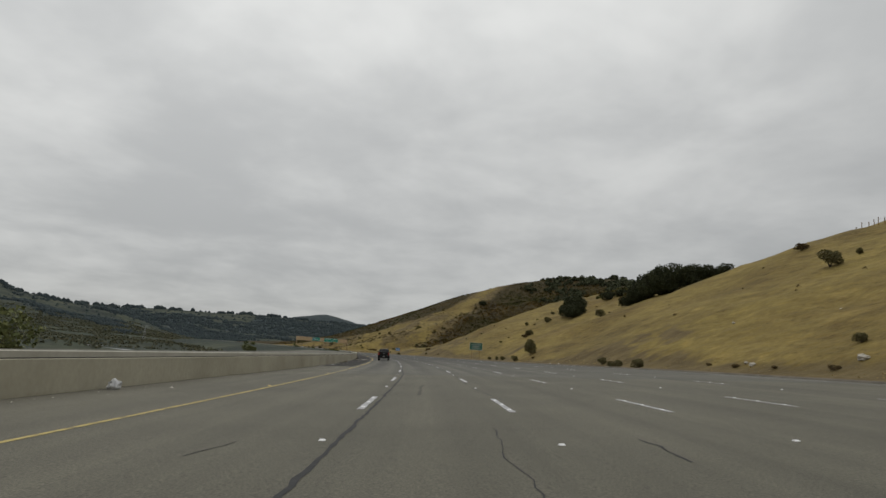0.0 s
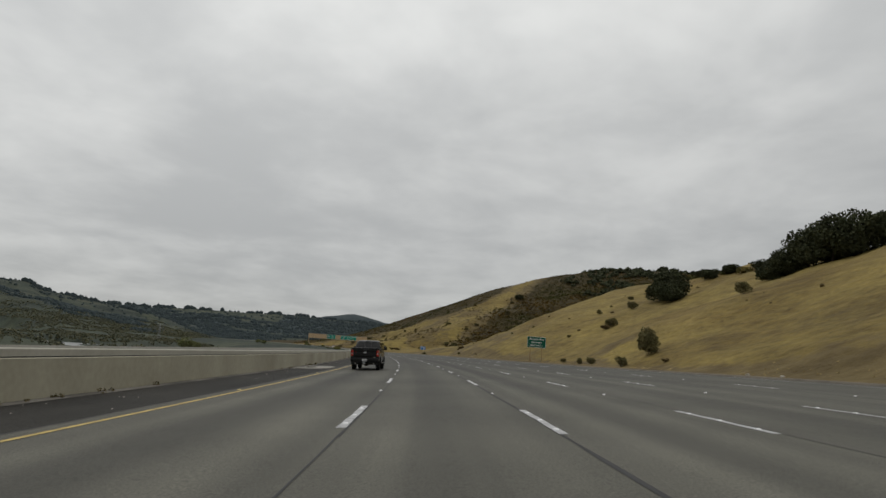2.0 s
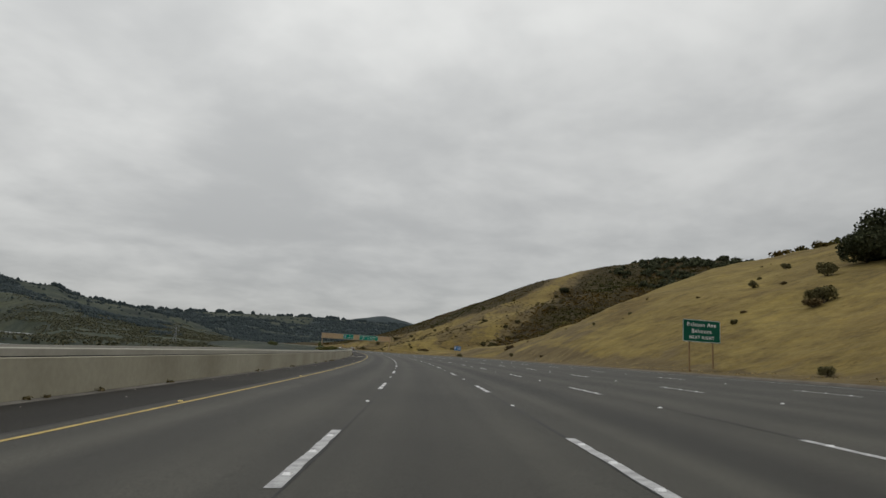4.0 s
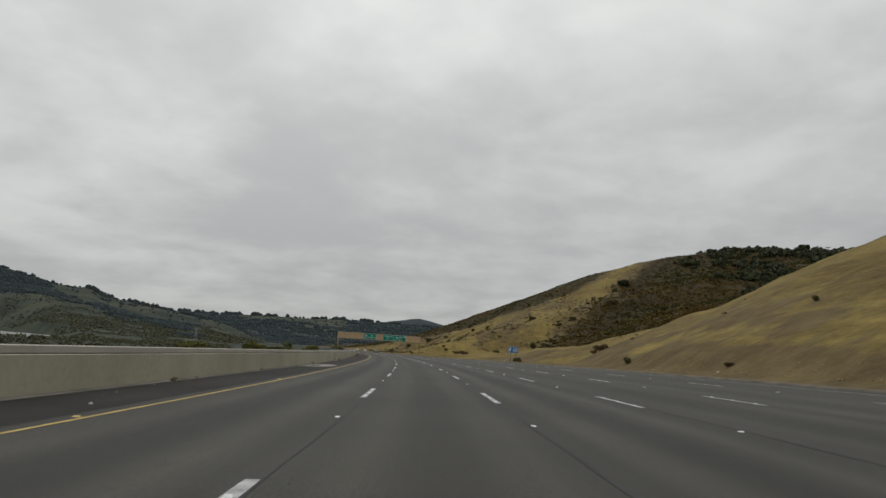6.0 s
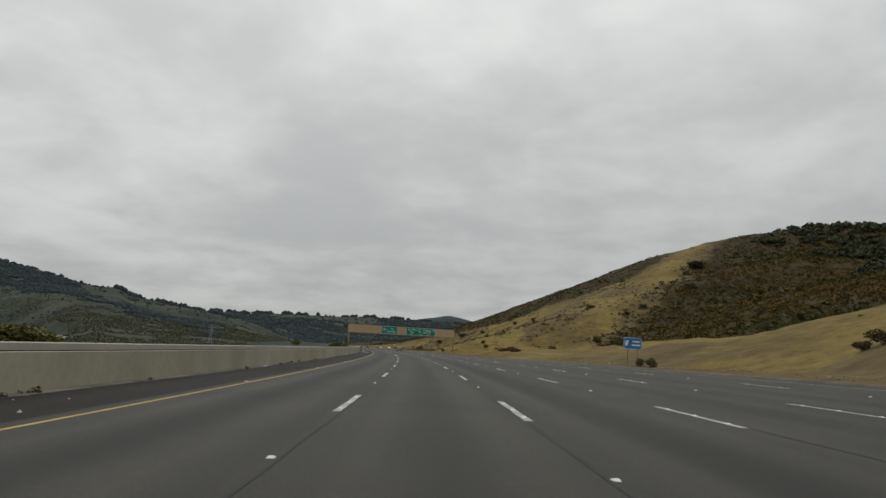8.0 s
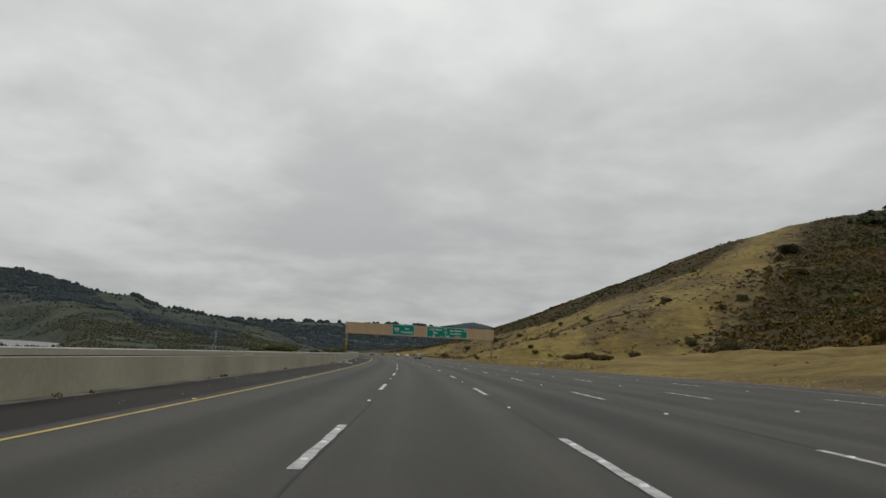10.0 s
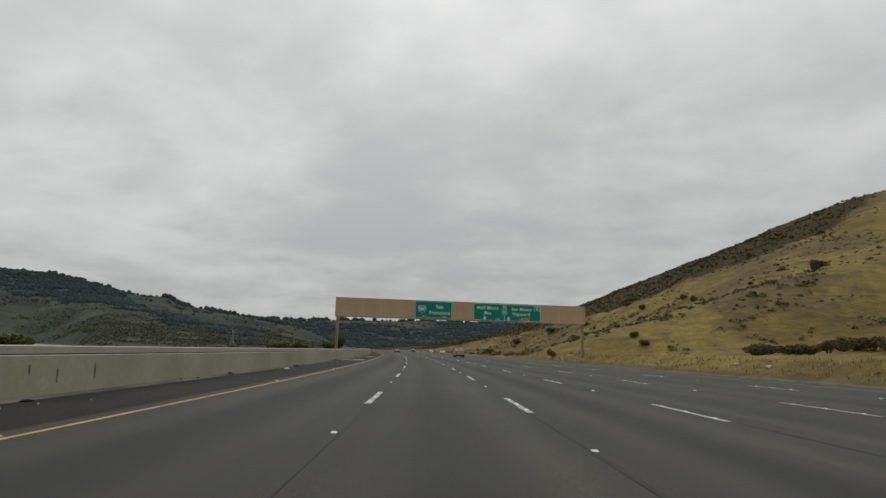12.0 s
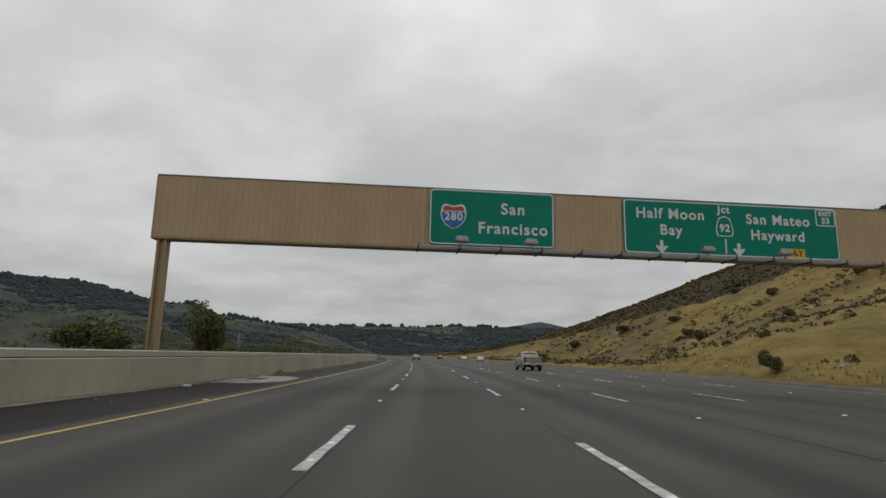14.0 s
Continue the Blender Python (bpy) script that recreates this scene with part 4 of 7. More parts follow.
def build_gantry():
    ax, ay = plan(472.2, -10.85)
    bx, by = plan(475.3, 29.2)
    length = math.hypot(bx - ax, by - ay)
    turn = math.degrees(math.atan2(by - ay, bx - ax))
    g = thing("sign_gantry", pose(float(ax), float(ay), 0, 0, -0.4, turn), "tan corrugated-steel sign gantry spanning all lanes", "sign gantry")
    z0, z1 = 6.08, 9.03
    right_foot = ground_z(475.3, 29.2) - length * math.tan(math.radians(0.4))
    # columns: tapered box posts of two channels
    for x, foot in ((0.0, -0.8), (length, right_foot - 0.3)):
        bm = bmesh.new()
        add_box(bm, (0.12, 0.5, z0 + 0.25 - foot), (-0.16, 0.35, (z0 + 0.25 + foot) / 2), 0.02)
        add_box(bm, (0.12, 0.5, z0 + 0.25 - foot), (0.16, 0.35, (z0 + 0.25 + foot) / 2), 0.02)
        add_box(bm, (0.24, 0.26, z0 + 0.2 - foot), (0.0, 0.35, (z0 + 0.2 + foot) / 2))
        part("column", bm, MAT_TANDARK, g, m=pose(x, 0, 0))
        bm = bmesh.new()
        add_box(bm, (1.1, 1.1, 0.05), (0, 0.35, 0.03))
        for sx in (-0.42, 0.42):
            for sy in (-0.07, 0.77):
                add_tube(bm, 0.035, 0.035, (sx, sy, 0.05), (sx, sy, 0.16), 8)
        part("base_plate", bm, MAT_TANDARK, g, m=pose(x, 0, right_foot + 0.03 if x else 0.0))
    # box frame behind the cladding
    bm = bmesh.new()
    for z in (z0 + 0.07, z1 - 0.06):
        for y in (0.06, 0.72):
            add_box(bm, (length + 0.8, 0.12, 0.13), (length / 2, y, z), 0.01)
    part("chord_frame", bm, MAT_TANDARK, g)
    part("top_cap", box((length + 0.86, 0.84, 0.06), (length / 2, 0.38, z1 + 0.03), 0.015), MAT_GALV, g, "grey flashing along the top")
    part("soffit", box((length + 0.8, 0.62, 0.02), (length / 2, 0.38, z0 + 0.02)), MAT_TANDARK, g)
    for x in (-0.42, length + 0.42):
        part("end_trim", box((0.05, 0.8, z1 - z0), (x, 0.36, (z0 + z1) / 2), 0.01), MAT_TAN, g)
    # corrugated panels, front and back
    ribs, pitch = 10, 0.29
    count = int(round((length + 0.8) / (ribs * pitch)))
    wide = (length + 0.8) / count
    step = wide / ribs

    def corrugated():
        bm = bmesh.new()
        xs = []
        for i in range(ribs):
            x = i * step
            xs += [(x, 0.0), (x + step * 0.5, 0.0), (x + step * 0.66, -0.026), (x + step * 0.84, -0.026)]
        xs.append((wide, 0.0))
        lo = [bm.verts.new((x, y, z0 + 0.1)) for x, y in xs]
        hi = [bm.verts.new((x, y, z1 - 0.02)) for x, y in xs]
        for i in range(len(xs) - 1):
            bm.faces.new((lo[i], lo[i + 1], hi[i + 1], hi[i]))
        return bm

    me = shared_mesh("cladding_panel", corrugated(), MAT_TAN)
    for i in range(count):
        for back in (False, True):
            ob = new("cladding_panel", me)
            ob.parent = g
            ob.matrix_basis = pose(-0.4 + (i + 1) * wide, 0.79, 0, 0, 0, 180) if back else pose(-0.4 + i * wide, -0.005, 0)
    # lighting rail with brackets and four lamps
    bm = bmesh.new()
    for y in (-0.95, -0.55):
        add_box(bm, (26.6, 0.07, 0.09), (24.7, y, z0 - 0.02), 0.01)
    part("lighting_rail", bm, MAT_GALV, g, "grey lamp rail below the signs")
    bracket = bmesh.new()
    add_box(bracket, (0.07, 1.35, 0.08), (0, -0.45, z0 - 0.10), 0.01)
    add_box(bracket, (0.05, 0.05, 0.30), (0, -1.05, z0 - 0.06), 0.01)
    me = shared_mesh("rail_bracket", bracket, MAT_DARKSTEEL)
    for i in range(15):
        ob = new("rail_bracket", me)
        ob.parent, ob.matrix_basis = g, pose(11.5 + 1.9 * i, 0, 0)
    lamp = bmesh.new()
    add_box(lamp, (0.62, 0.34, 0.20), (0, -0.85, z0 + 0.32), 0.05)
    add_box(lamp, (0.5, 0.28, 0.10), (0, -0.82, z0 + 0.46), 0.03)
    add_box(lamp, (0.08, 0.08, 0.3), (0, -0.85, z0 + 0.12))
    me = shared_mesh("sign_lamp", lamp, MAT_GALV)
    for x in (13.5, 16.75, 25.4, 29.35):
        ob = new("sign_lamp", me)
        ob.parent, ob.matrix_basis = g, pose(x, 0, 0)
    m0 = g.matrix_basis

    # first sign
    w, h = 6.05, 2.72
    cx, cz = 15.05, 7.66
    s1 = thing("overhead_sign", m0 @ pose(cx, -0.08, cz), "green overhead sign with interstate shield, San Francisco", "road sign", "overhead signs")
    part("panel", rounded_plate(w, h, 0.22, 0.05), MAT_GREEN, s1)
    part("border", rounded_plate(w - 0.06, h - 0.06, 0.2, 0.012, 0.06), MAT_SIGNWHITE, s1, "white border", pose(0, -0.05, 0))
    shield = part("route_shield", outline_plate(shield_points(1.24, 1.22), 0.015), MAT_SIGNWHITE, s1, "interstate shield", pose(-1.87, -0.05, 0.02))
    part("blue_field", outline_plate([(x, min(z, 0.24)) for x, z in shield_points(1.12, 1.10) if z < 0.45] , 0.01), MAT_BLUE, shield, "", pose(0, -0.016, -0.02))
    part("red_band", outline_plate([(-0.5, 0.27), (0.5, 0.27), (0.47, 0.44), (0.34, 0.51), (0.16, 0.47), (0, 0.43), (-0.16, 0.47), (-0.34, 0.51), (-0.47, 0.44)], 0.01), MAT_RED, shield, "", pose(0, -0.016, 0))
    lettering("280", 0.52, MAT_SIGNWHITE, shield, 0.0, -0.02, -0.032)
    lettering("San", 0.76, MAT_SIGNWHITE, s1, 1.0, 0.46, -0.06)
    lettering("Francisco", 0.76, MAT_SIGNWHITE, s1, 1.0, -0.50, -0.06)
    # second sign
    w, cx = 11.3, 27.2
    s2 = thing("overhead_sign", m0 @ pose(cx, -0.08, cz - 0.04), "wide green overhead sign, Half Moon Bay and San Mateo", "road sign", "overhead signs")
    part("panel", rounded_plate(w, h, 0.22, 0.05), MAT_GREEN, s2)
    part("border", rounded_plate(w - 0.06, h - 0.06, 0.2, 0.012, 0.06), MAT_SIGNWHITE, s2, "white border", pose(0, -0.05, 0))
    lettering("Half Moon", 0.72, MAT_SIGNWHITE, s2, -3.24, 0.66, -0.06)
    lettering("Bay", 0.72, MAT_SIGNWHITE, s2, -3.24, -0.16, -0.06)
    lettering("Jct", 0.52, MAT_SIGNWHITE, s2, -0.44, 1.02, -0.06)
    marker = part("route_marker", outline_plate([(0.0, 0.56), (0.28, 0.45), (0.40, 0.15), (0.46, -0.2), (0.40, -0.46), (0.0, -0.5), (-0.40, -0.46), (-0.46, -0.2), (-0.40, 0.15), (-0.28, 0.45)], 0.012), MAT_SIGNWHITE, s2, "state route spade", pose(-0.44, -0.05, 0.14))
    part("spade_field", outline_plate([(x * 0.88, z * 0.9) for x, z in [(0.0, 0.56), (0.28, 0.45), (0.40, 0.15), (0.46, -0.2), (0.40, -0.46), (0.0, -0.5), (-0.40, -0.46), (-0.46, -0.2), (-0.40, 0.15), (-0.28, 0.45)]], 0.008), MAT_GREEN, marker, "", pose(0, -0.013, 0))
    lettering("92", 0.5, MAT_SIGNWHITE, marker, 0.0, -0.08, -0.026)
    lettering("San Mateo", 0.70, MAT_SIGNWHITE, s2, 2.43, 0.58, -0.06)
    lettering("Hayward", 0.70, MAT_SIGNWHITE, s2, 2.36, -0.22, -0.06)
    tab = part("exit_tab", rounded_plate(1.05, 0.86, 0.1, 0.012, 0.05), MAT_SIGNWHITE, s2, "exit number tab", pose(5.02, -0.05, 0.84))
    lettering("EXIT", 0.3, MAT_SIGNWHITE, tab, 0.0, 0.2, -0.012)
    lettering("33", 0.42, MAT_SIGNWHITE, tab, 0.0, -0.16, -0.012)
    arrow_down(s2, -3.75, -1.0, 0.66)
    arrow_down(s2, 0.25, -1.0, 0.66)
    part("divider", box((0.07, 0.012, 0.75), (-0.42, -0.056, -0.85)), MAT_SIGNWHITE, s2)
    plaque = part("only_plaque", box((1.3, 0.014, 0.44), (3.1, -0.06, -1.05), 0.0), MAT_YELLOWSIGN, s2, "yellow plaque reading ONLY")
    lettering("ONLY", 0.34, MAT_INK, plaque, 3.1, -1.05, -0.07)


build_gantry()


def roadside_sign(name, s, d, w, h, low, posts, panel, label, rows, bars, post_mat, turn=0.0):
    base = ground_z(s, d)
    ob = thing(name, spot(s, d, base, turn), label, "road sign")
    for x in posts:
        z = ground_z(s, d + x) - base
        bm = box((0.11, 0.14, low + h + 0.05 - z + 0.3), (x, 0.1, (low + h * 0.9 + z - 0.3) / 2), 0.008)
        part("post", bm, post_mat, ob)
    part("panel", rounded_plate(w, h, 0.14, 0.025), panel, ob, "", pose(0, 0, low + h / 2))
    part("border", rounded_plate(w - 0.05, h - 0.05, 0.12, 0.008, 0.045), MAT_SIGNWHITE, ob, "white border", pose(0, -0.025, low + h / 2))
    for text, size, z in rows:
        lettering(text, size, MAT_SIGNWHITE, ob, 0, low + z, -0.03, 0.008)
    for x, z, bw, bh in bars:
        part("writing", box((bw, 0.01, bh), (x, -0.032, low + z), 0.0), MAT_SIGNWHITE, ob)
    return ob


roadside_sign("exit_sign", 182.2, 30.4, 4.1, 2.25, 2.75, (-1.3, 1.25), MAT_ROADGREEN, "green exit sign on two wooden posts, Ralston Ave", [("Ralston Ave", 0.56, 1.74), ("Belmont", 0.56, 1.10), ("NEXT RIGHT", 0.42, 0.46)], [], MAT_WOOD, 4)
service = roadside_sign("service_sign", 321.9, 28.9, 2.35, 1.45, 2.0, (-0.6, 0.65), MAT_BLUE, "small blue service sign above roadside shrubs", [], [(0.45, 0.96, 0.95, 0.17), (0.42, 0.52, 1.1, 0.17)], MAT_WOOD, 3)
part("symbol", outline_plate([(-0.28, -0.3), (-0.05, -0.32), (0.1, -0.1), (0.02, 0.06), (0.22, 0.2), (0.1, 0.34), (-0.2, 0.28), (-0.28, 0.1)], 0.01), MAT_SIGNWHITE, service, "white symbol", pose(-0.68, -0.026, 2.75))
warn = thing("warning_sign", spot(640.0, 30.2, ground_z(640, 30.2)), "yellow diamond warning sign on a post", "road sign")
part("panel", outline_plate([(0, -0.62), (0.62, 0), (0, 0.62), (-0.62, 0)], 0.02), MAT_YELLOWSIGN, warn, "", pose(0, -0.05, 2.7))
part("post", box((0.09, 0.09, 3.3), (0, 0, 1.55)), MAT_WOOD, warn)

# ---- plants ----
def leaf_material(name, dark, mid, light, rough=0.75, stands=None):
    m = bpy.data.materials.new(name)
    m.use_nodes = True
    t = m.node_tree
    L = t.links.new
    b = t.nodes["Principled BSDF"]
    b.inputs["Roughness"].default_value, b.inputs["Specular IOR Level"].default_value = rough, 0.08
    g = t.nodes.new("ShaderNodeNewGeometry")
    r = t.nodes.new("ShaderNodeValToRGB")
    els = r.color_ramp.elements
    els.new(0.5)
    for e, (pos, col) in zip(els, ((0.0, dark), (0.55, mid), (1.0, light))):
        e.position, e.color = pos, (*col, 1)
    L(g.outputs["Random Per Island"], r.inputs[0])
    co = t.nodes.new("ShaderNodeTexCoord")
    n = t.nodes.new("ShaderNodeTexNoise")
    n.inputs["Scale"].default_value, n.inputs["Detail"].default_value = 0.35, 3.0
    L(co.outputs["Object"], n.inputs["Vector"])
    mr = t.nodes.new("ShaderNodeMapRange")
    mr.inputs["From Min"].default_value, mr.inputs["From Max"].default_value = 0.3, 0.7
    mr.inputs["To Min"].default_value, mr.inputs["To Max"].default_value = 0.7, 1.3
    L(n.outputs[0], mr.inputs[0])
    mul = t.nodes.new("ShaderNodeMix")
    mul.data_type, mul.blend_type = "RGBA", "MULTIPLY"
    mul.inputs[0].default_value = 1.0
    L(r.outputs[0], mul.inputs[6]), L(mr.outputs[0], mul.inputs[7])
    colour = mul.outputs[2]
    if stands:
        # whole stands that are greener or browner than their neighbours
        n = t.nodes.new("ShaderNodeTexNoise")
        n.inputs["Scale"].default_value, n.inputs["Detail"].default_value = 0.022, 4.0
        L(co.outputs["Object"], n.inputs["Vector"])
        r = t.nodes.new("ShaderNodeValToRGB")
        for e, (pos, col) in zip(r.color_ramp.elements, stands):
            e.position, e.color = pos, (*col, 1)
        L(n.outputs[0], r.inputs[0])
        mul = t.nodes.new("ShaderNodeMix")
        mul.data_type, mul.blend_type = "RGBA", "MULTIPLY"
        mul.inputs[0].default_value = 1.0
        L(colour, mul.inputs[6]), L(r.outputs[0], mul.inputs[7])
        colour = mul.outputs[2]
    L(colour, b.inputs["Base Color"])
    return m


MAT_OAK = leaf_material("oak_leaves", (0.032, 0.038, 0.020), (0.048, 0.054, 0.027), (0.074, 0.078, 0.040))
MAT_BUSH = leaf_material("coyote_brush_leaves", (0.085, 0.078, 0.036), (0.125, 0.112, 0.05), (0.175, 0.152, 0.072))
MAT_DRYBUSH = leaf_material("dry_brush_twigs", (0.075, 0.055, 0.027), (0.125, 0.09, 0.043), (0.19, 0.14, 0.065))
MAT_CHAP = leaf_material("chaparral_leaves", (0.0459, 0.0440, 0.0168), (0.0694, 0.0620, 0.0232), (0.1071, 0.0880, 0.0352), 0.75, ((0.42, (0.7956, 0.9000, 0.6880)), (0.58, (1.4484, 1.0700, 0.7200))))
MAT_SAGE = leaf_material("grey_sage_twigs", (0.08, 0.068, 0.046), (0.125, 0.105, 0.072), (0.18, 0.152, 0.108))
MAT_SPUR = leaf_material("spur_brush_twigs", (0.078, 0.066, 0.034), (0.125, 0.10, 0.05), (0.18, 0.138, 0.07))
# leaf tones blued and paled to stand in for haze
MAT_HAZY_WOODS = leaf_material("far_woods", (0.0336, 0.0448, 0.0493), (0.0403, 0.0526, 0.0549), (0.0493, 0.0616, 0.0594), 0.9)
MAT_VALLEY = leaf_material("valley_brush_leaves", (0.0736, 0.0781, 0.0534), (0.0957, 0.0972, 0.0615), (0.1472, 0.1355, 0.0746))
MAT_OLIVE = leaf_material("fresh_olive_leaves", (0.095, 0.10, 0.03), (0.15, 0.15, 0.042), (0.21, 0.195, 0.062))
MAT_STRAW = leaf_material("dry_grass_blades", (0.27, 0.2, 0.08), (0.33, 0.25, 0.10), (0.40, 0.31, 0.14), 0.9)
MAT_BARK = material("dark_bark", [(0.3, (0.035, 0.027, 0.02)), (0.7, (0.085, 0.068, 0.05))], 6.0, 6.0, 0.95, stretch=(1, 1, 0.2))


def quick_mesh(name, verts, quads, mat, tris=None):
    """Mesh from numpy arrays: all quads or all triangles."""
    me = bpy.data.meshes.new(name)
    f = quads if tris is None else tris
    k = f.shape[1]
    me.vertices.add(len(verts))
    me.vertices.foreach_set("co", verts.astype(np.float32).ravel())
    me.loops.add(f.size)
    me.loops.foreach_set("vertex_index", f.astype(np.int32).ravel())
    me.polygons.add(len(f))
    me.polygons.foreach_set("loop_start", np.arange(0, f.size, k, dtype=np.int32))
    me.update(calc_edges=True)
    me.materials.append(mat)
    return me


def leaf_quads(centres, size, rng, out=None, loose=0.75):
    """A small bent card of leaves at each centre, turned at random, or lying roughly on the crown's skin where out is given."""
    n = len(centres)
    if out is None:
        a = rng.normal(size=(n, 3))
    else:
        a = np.cross(out + loose * rng.normal(size=(n, 3)), rng.normal(size=(n, 3)))
    a /= np.linalg.norm(a, axis=1)[:, None]
    b = np.cross(a, rng.normal(size=(n, 3)) if out is None else out + 0.35 * rng.normal(size=(n, 3)))
    b /= np.linalg.norm(b, axis=1)[:, None]
    sz = size * rng.uniform(0.55, 1.35, n)[:, None] / 2
    c = np.cross(a, b)
    bend = sz * rng.uniform(-0.5, 0.5, n)[:, None]
    v = np.stack([centres - a * sz - b * sz * 0.7, centres + a * sz * 0.8 - b * sz + c * bend, centres + a * sz + b * sz * 0.75, centres - a * sz * 0.7 + b * sz + c * bend], 1).reshape(-1, 3)
    return v, np.arange(4 * n).reshape(-1, 4)


def crown_points(rng, n, lobes):
    """Points near the skins of overlapping uneven lobes (x, y, z, radius, flatness)."""
    out = []
    weight = np.array([l[3] ** 2 for l in lobes])
    pick = rng.choice(len(lobes), n, p=weight / weight.sum())
    u = rng.normal(size=(n, 3))
    u /= np.linalg.norm(u, axis=1)[:, None]
    rad = rng.uniform(0.55, 1.06, n) ** 0.5
    L = np.array(lobes)[pick]
    bump = 1 + 0.16 * np.sin(u[:, 0] * 7 + L[:, 0]) * np.sin(u[:, 1] * 6 + L[:, 1] * 3) + 0.1 * np.sin(u[:, 2] * 9)
    p = u * (rad * bump * L[:, 3])[:, None]
    p[:, 2] *= L[:, 4]
    return p + L[:, :3]


def make_tree(name, seed, height, spread, leaves, leaf_size, mat, label, category, trunk_share=0.35, low=0.25):
    rng = np.random.default_rng(seed)
    rd = random.Random(seed)
    t = thing(name, pose(0, 0, 0), label, category)
    bm = bmesh.new()
    top = Vector((rd.uniform(-0.08, 0.08) * height, rd.uniform(-0.08, 0.08) * height, height * trunk_share))
    r0 = height * 0.035
    add_tube(bm, r0, r0 * 0.72, (0, 0, -0.5), top * 0.55, 9)
    add_tube(bm, r0 * 0.72, r0 * 0.55, top * 0.55, top, 9)
    part("trunk", bm, MAT_BARK, t)
    lobes = []
    for i in range(7):
        a = i * 2.4 + rd.uniform(-0.3, 0.3)
        reach = spread * rd.uniform(0.18, 0.36)
        z = height * rd.uniform(low + 0.22, 0.74)
        tip = Vector((math.cos(a) * reach, math.sin(a) * reach, z))
        bm = bmesh.new()
        mid = top.lerp(tip, 0.5) + Vector((0, 0, height * 0.03))
        add_tube(bm, r0 * 0.42, r0 * 0.28, top * 0.95, mid, 7)
        add_tube(bm, r0 * 0.28, r0 * 0.10, mid, tip, 7)
        part("limb", bm, MAT_BARK, t)
        lobes.append((tip.x, tip.y, tip.z, spread * rd.uniform(0.2, 0.29), rd.uniform(0.75, 1.0)))
    lobes.append((0, 0, height * 0.66, spread * 0.30, 0.9))
    for a in (0.5, 2.6, 4.7):
        lobes.append((math.cos(a) * spread * 0.26, math.sin(a) * spread * 0.26, height * 0.3, spread * 0.22, 0.95))
    c = crown_points(rng, leaves, lobes)
    c[:, 2] = np.maximum(c[:, 2], height * low * rng.uniform(0.7, 1.2, len(c)))
    v, q = leaf_quads(c, leaf_size, rng)
    ob = new("crown", quick_mesh("crown", v, q, mat))
    ob.parent = t
    return t


def make_bush(name, seed, width, height, leaves, leaf_size, mat, label):
    rng = np.random.default_rng(seed)
    rd = random.Random(seed)
    t = thing(name, pose(0, 0, 0), label, "shrub")
    bm = bmesh.new()
    for i in range(6):
        a = i * 1.05 + rd.uniform(-0.3, 0.3)
        add_tube(bm, 0.035, 0.012, (0, 0, -0.2), (math.cos(a) * width * 0.28, math.sin(a) * width * 0.28, height * rd.uniform(0.5, 0.8)), 6)
    part("stems", bm, MAT_BARK, t)
    lobes = [(rd.uniform(-0.28, 0.28) * width, rd.uniform(-0.28, 0.28) * width, height * rd.uniform(0.35, 0.66), width * rd.uniform(0.2, 0.33), height / width * rd.uniform(0.8, 1.0)) for _ in range(7)]
    c = crown_points(rng, leaves, lobes)
    c[:, 2] = np.maximum(c[:, 2], 0.03 + rng.uniform(0, 0.12, len(c)))
    v, q = leaf_quads(c, leaf_size, rng)
    ob = new("foliage", quick_mesh("foliage", v, q, mat))
    ob.parent = t
    return t


def place(proto, s, d, width_now, width, turn, label="", group="", sink=0.1, squash=1.0):
    z = ground_z(s, d) + float(rough_bump(s, d))
    k = width / width_now
    m = spot(s, d, z - sink, turn) @ Matrix.Diagonal((k, k, k * squash, 1))
    ob = copy_thing(proto, m)
    return tagged(ob, label, "", group)


def rough_bump(s, d):
    """The ground sheet's own roughness at one spot."""
    x, y = plan(s, d)
    e = float(edge_of(s))
    n1 = noise.fractal(Vector((float(x) / 38.0, float(y) / 38.0, 2.0)), 1.0, 2.0, 4)
    n2 = noise.fractal(Vector((float(x) / 9.0, float(y) / 9.0, 7.0)), 1.0, 2.0, 4)
    return float(smooth(d, e + 2, e + 22)) * (1.7 * n1 + 0.45 * n2) + 0.10 * float(smooth(d, e + 0.8, e + 2.5)) * n2


oaks = [make_tree("oak_tree", 11 + i, 8.0, 10.0, 7600, 0.36, MAT_OAK, "dark evergreen oak on the grassy slope", "tree", 0.2, 0.03) for i in range(3)]
bushes = [make_bush("coyote_bush", 31 + i, 2.0, 1.9, 2200, 0.11, MAT_BUSH, "round dark green shrub on the dry verge") for i in range(3)]
drybush = [make_bush("dry_bush", 41 + i, 2.0, 1.2, 1500, 0.10, MAT_DRYBUSH, "low brown dry shrub on the slope") for i in range(2)]
bigbush = [make_bush("toyon_bush", 51 + i, 4.0, 3.6, 4200, 0.17, MAT_BUSH, "tall rounded evergreen shrub by the verge") for i in range(2)]

MAT_WILLOW = leaf_material("willow_leaves", (0.0783, 0.0907, 0.0372), (0.1253, 0.1361, 0.0541), (0.1958, 0.1985, 0.0811))
median_trees = [make_bush("median_tree", 71 + i, 4.0, 3.9, 3000, 0.16, MAT_WILLOW, "wispy green young tree beyond the median barrier") for i in range(2)]
median_bushes = [make_bush("median_bush", 61 + i, 2.0, 1.8, 2000, 0.11, MAT_OLIVE, "olive green shrub rising behind the concrete barrier") for i in range(2)]

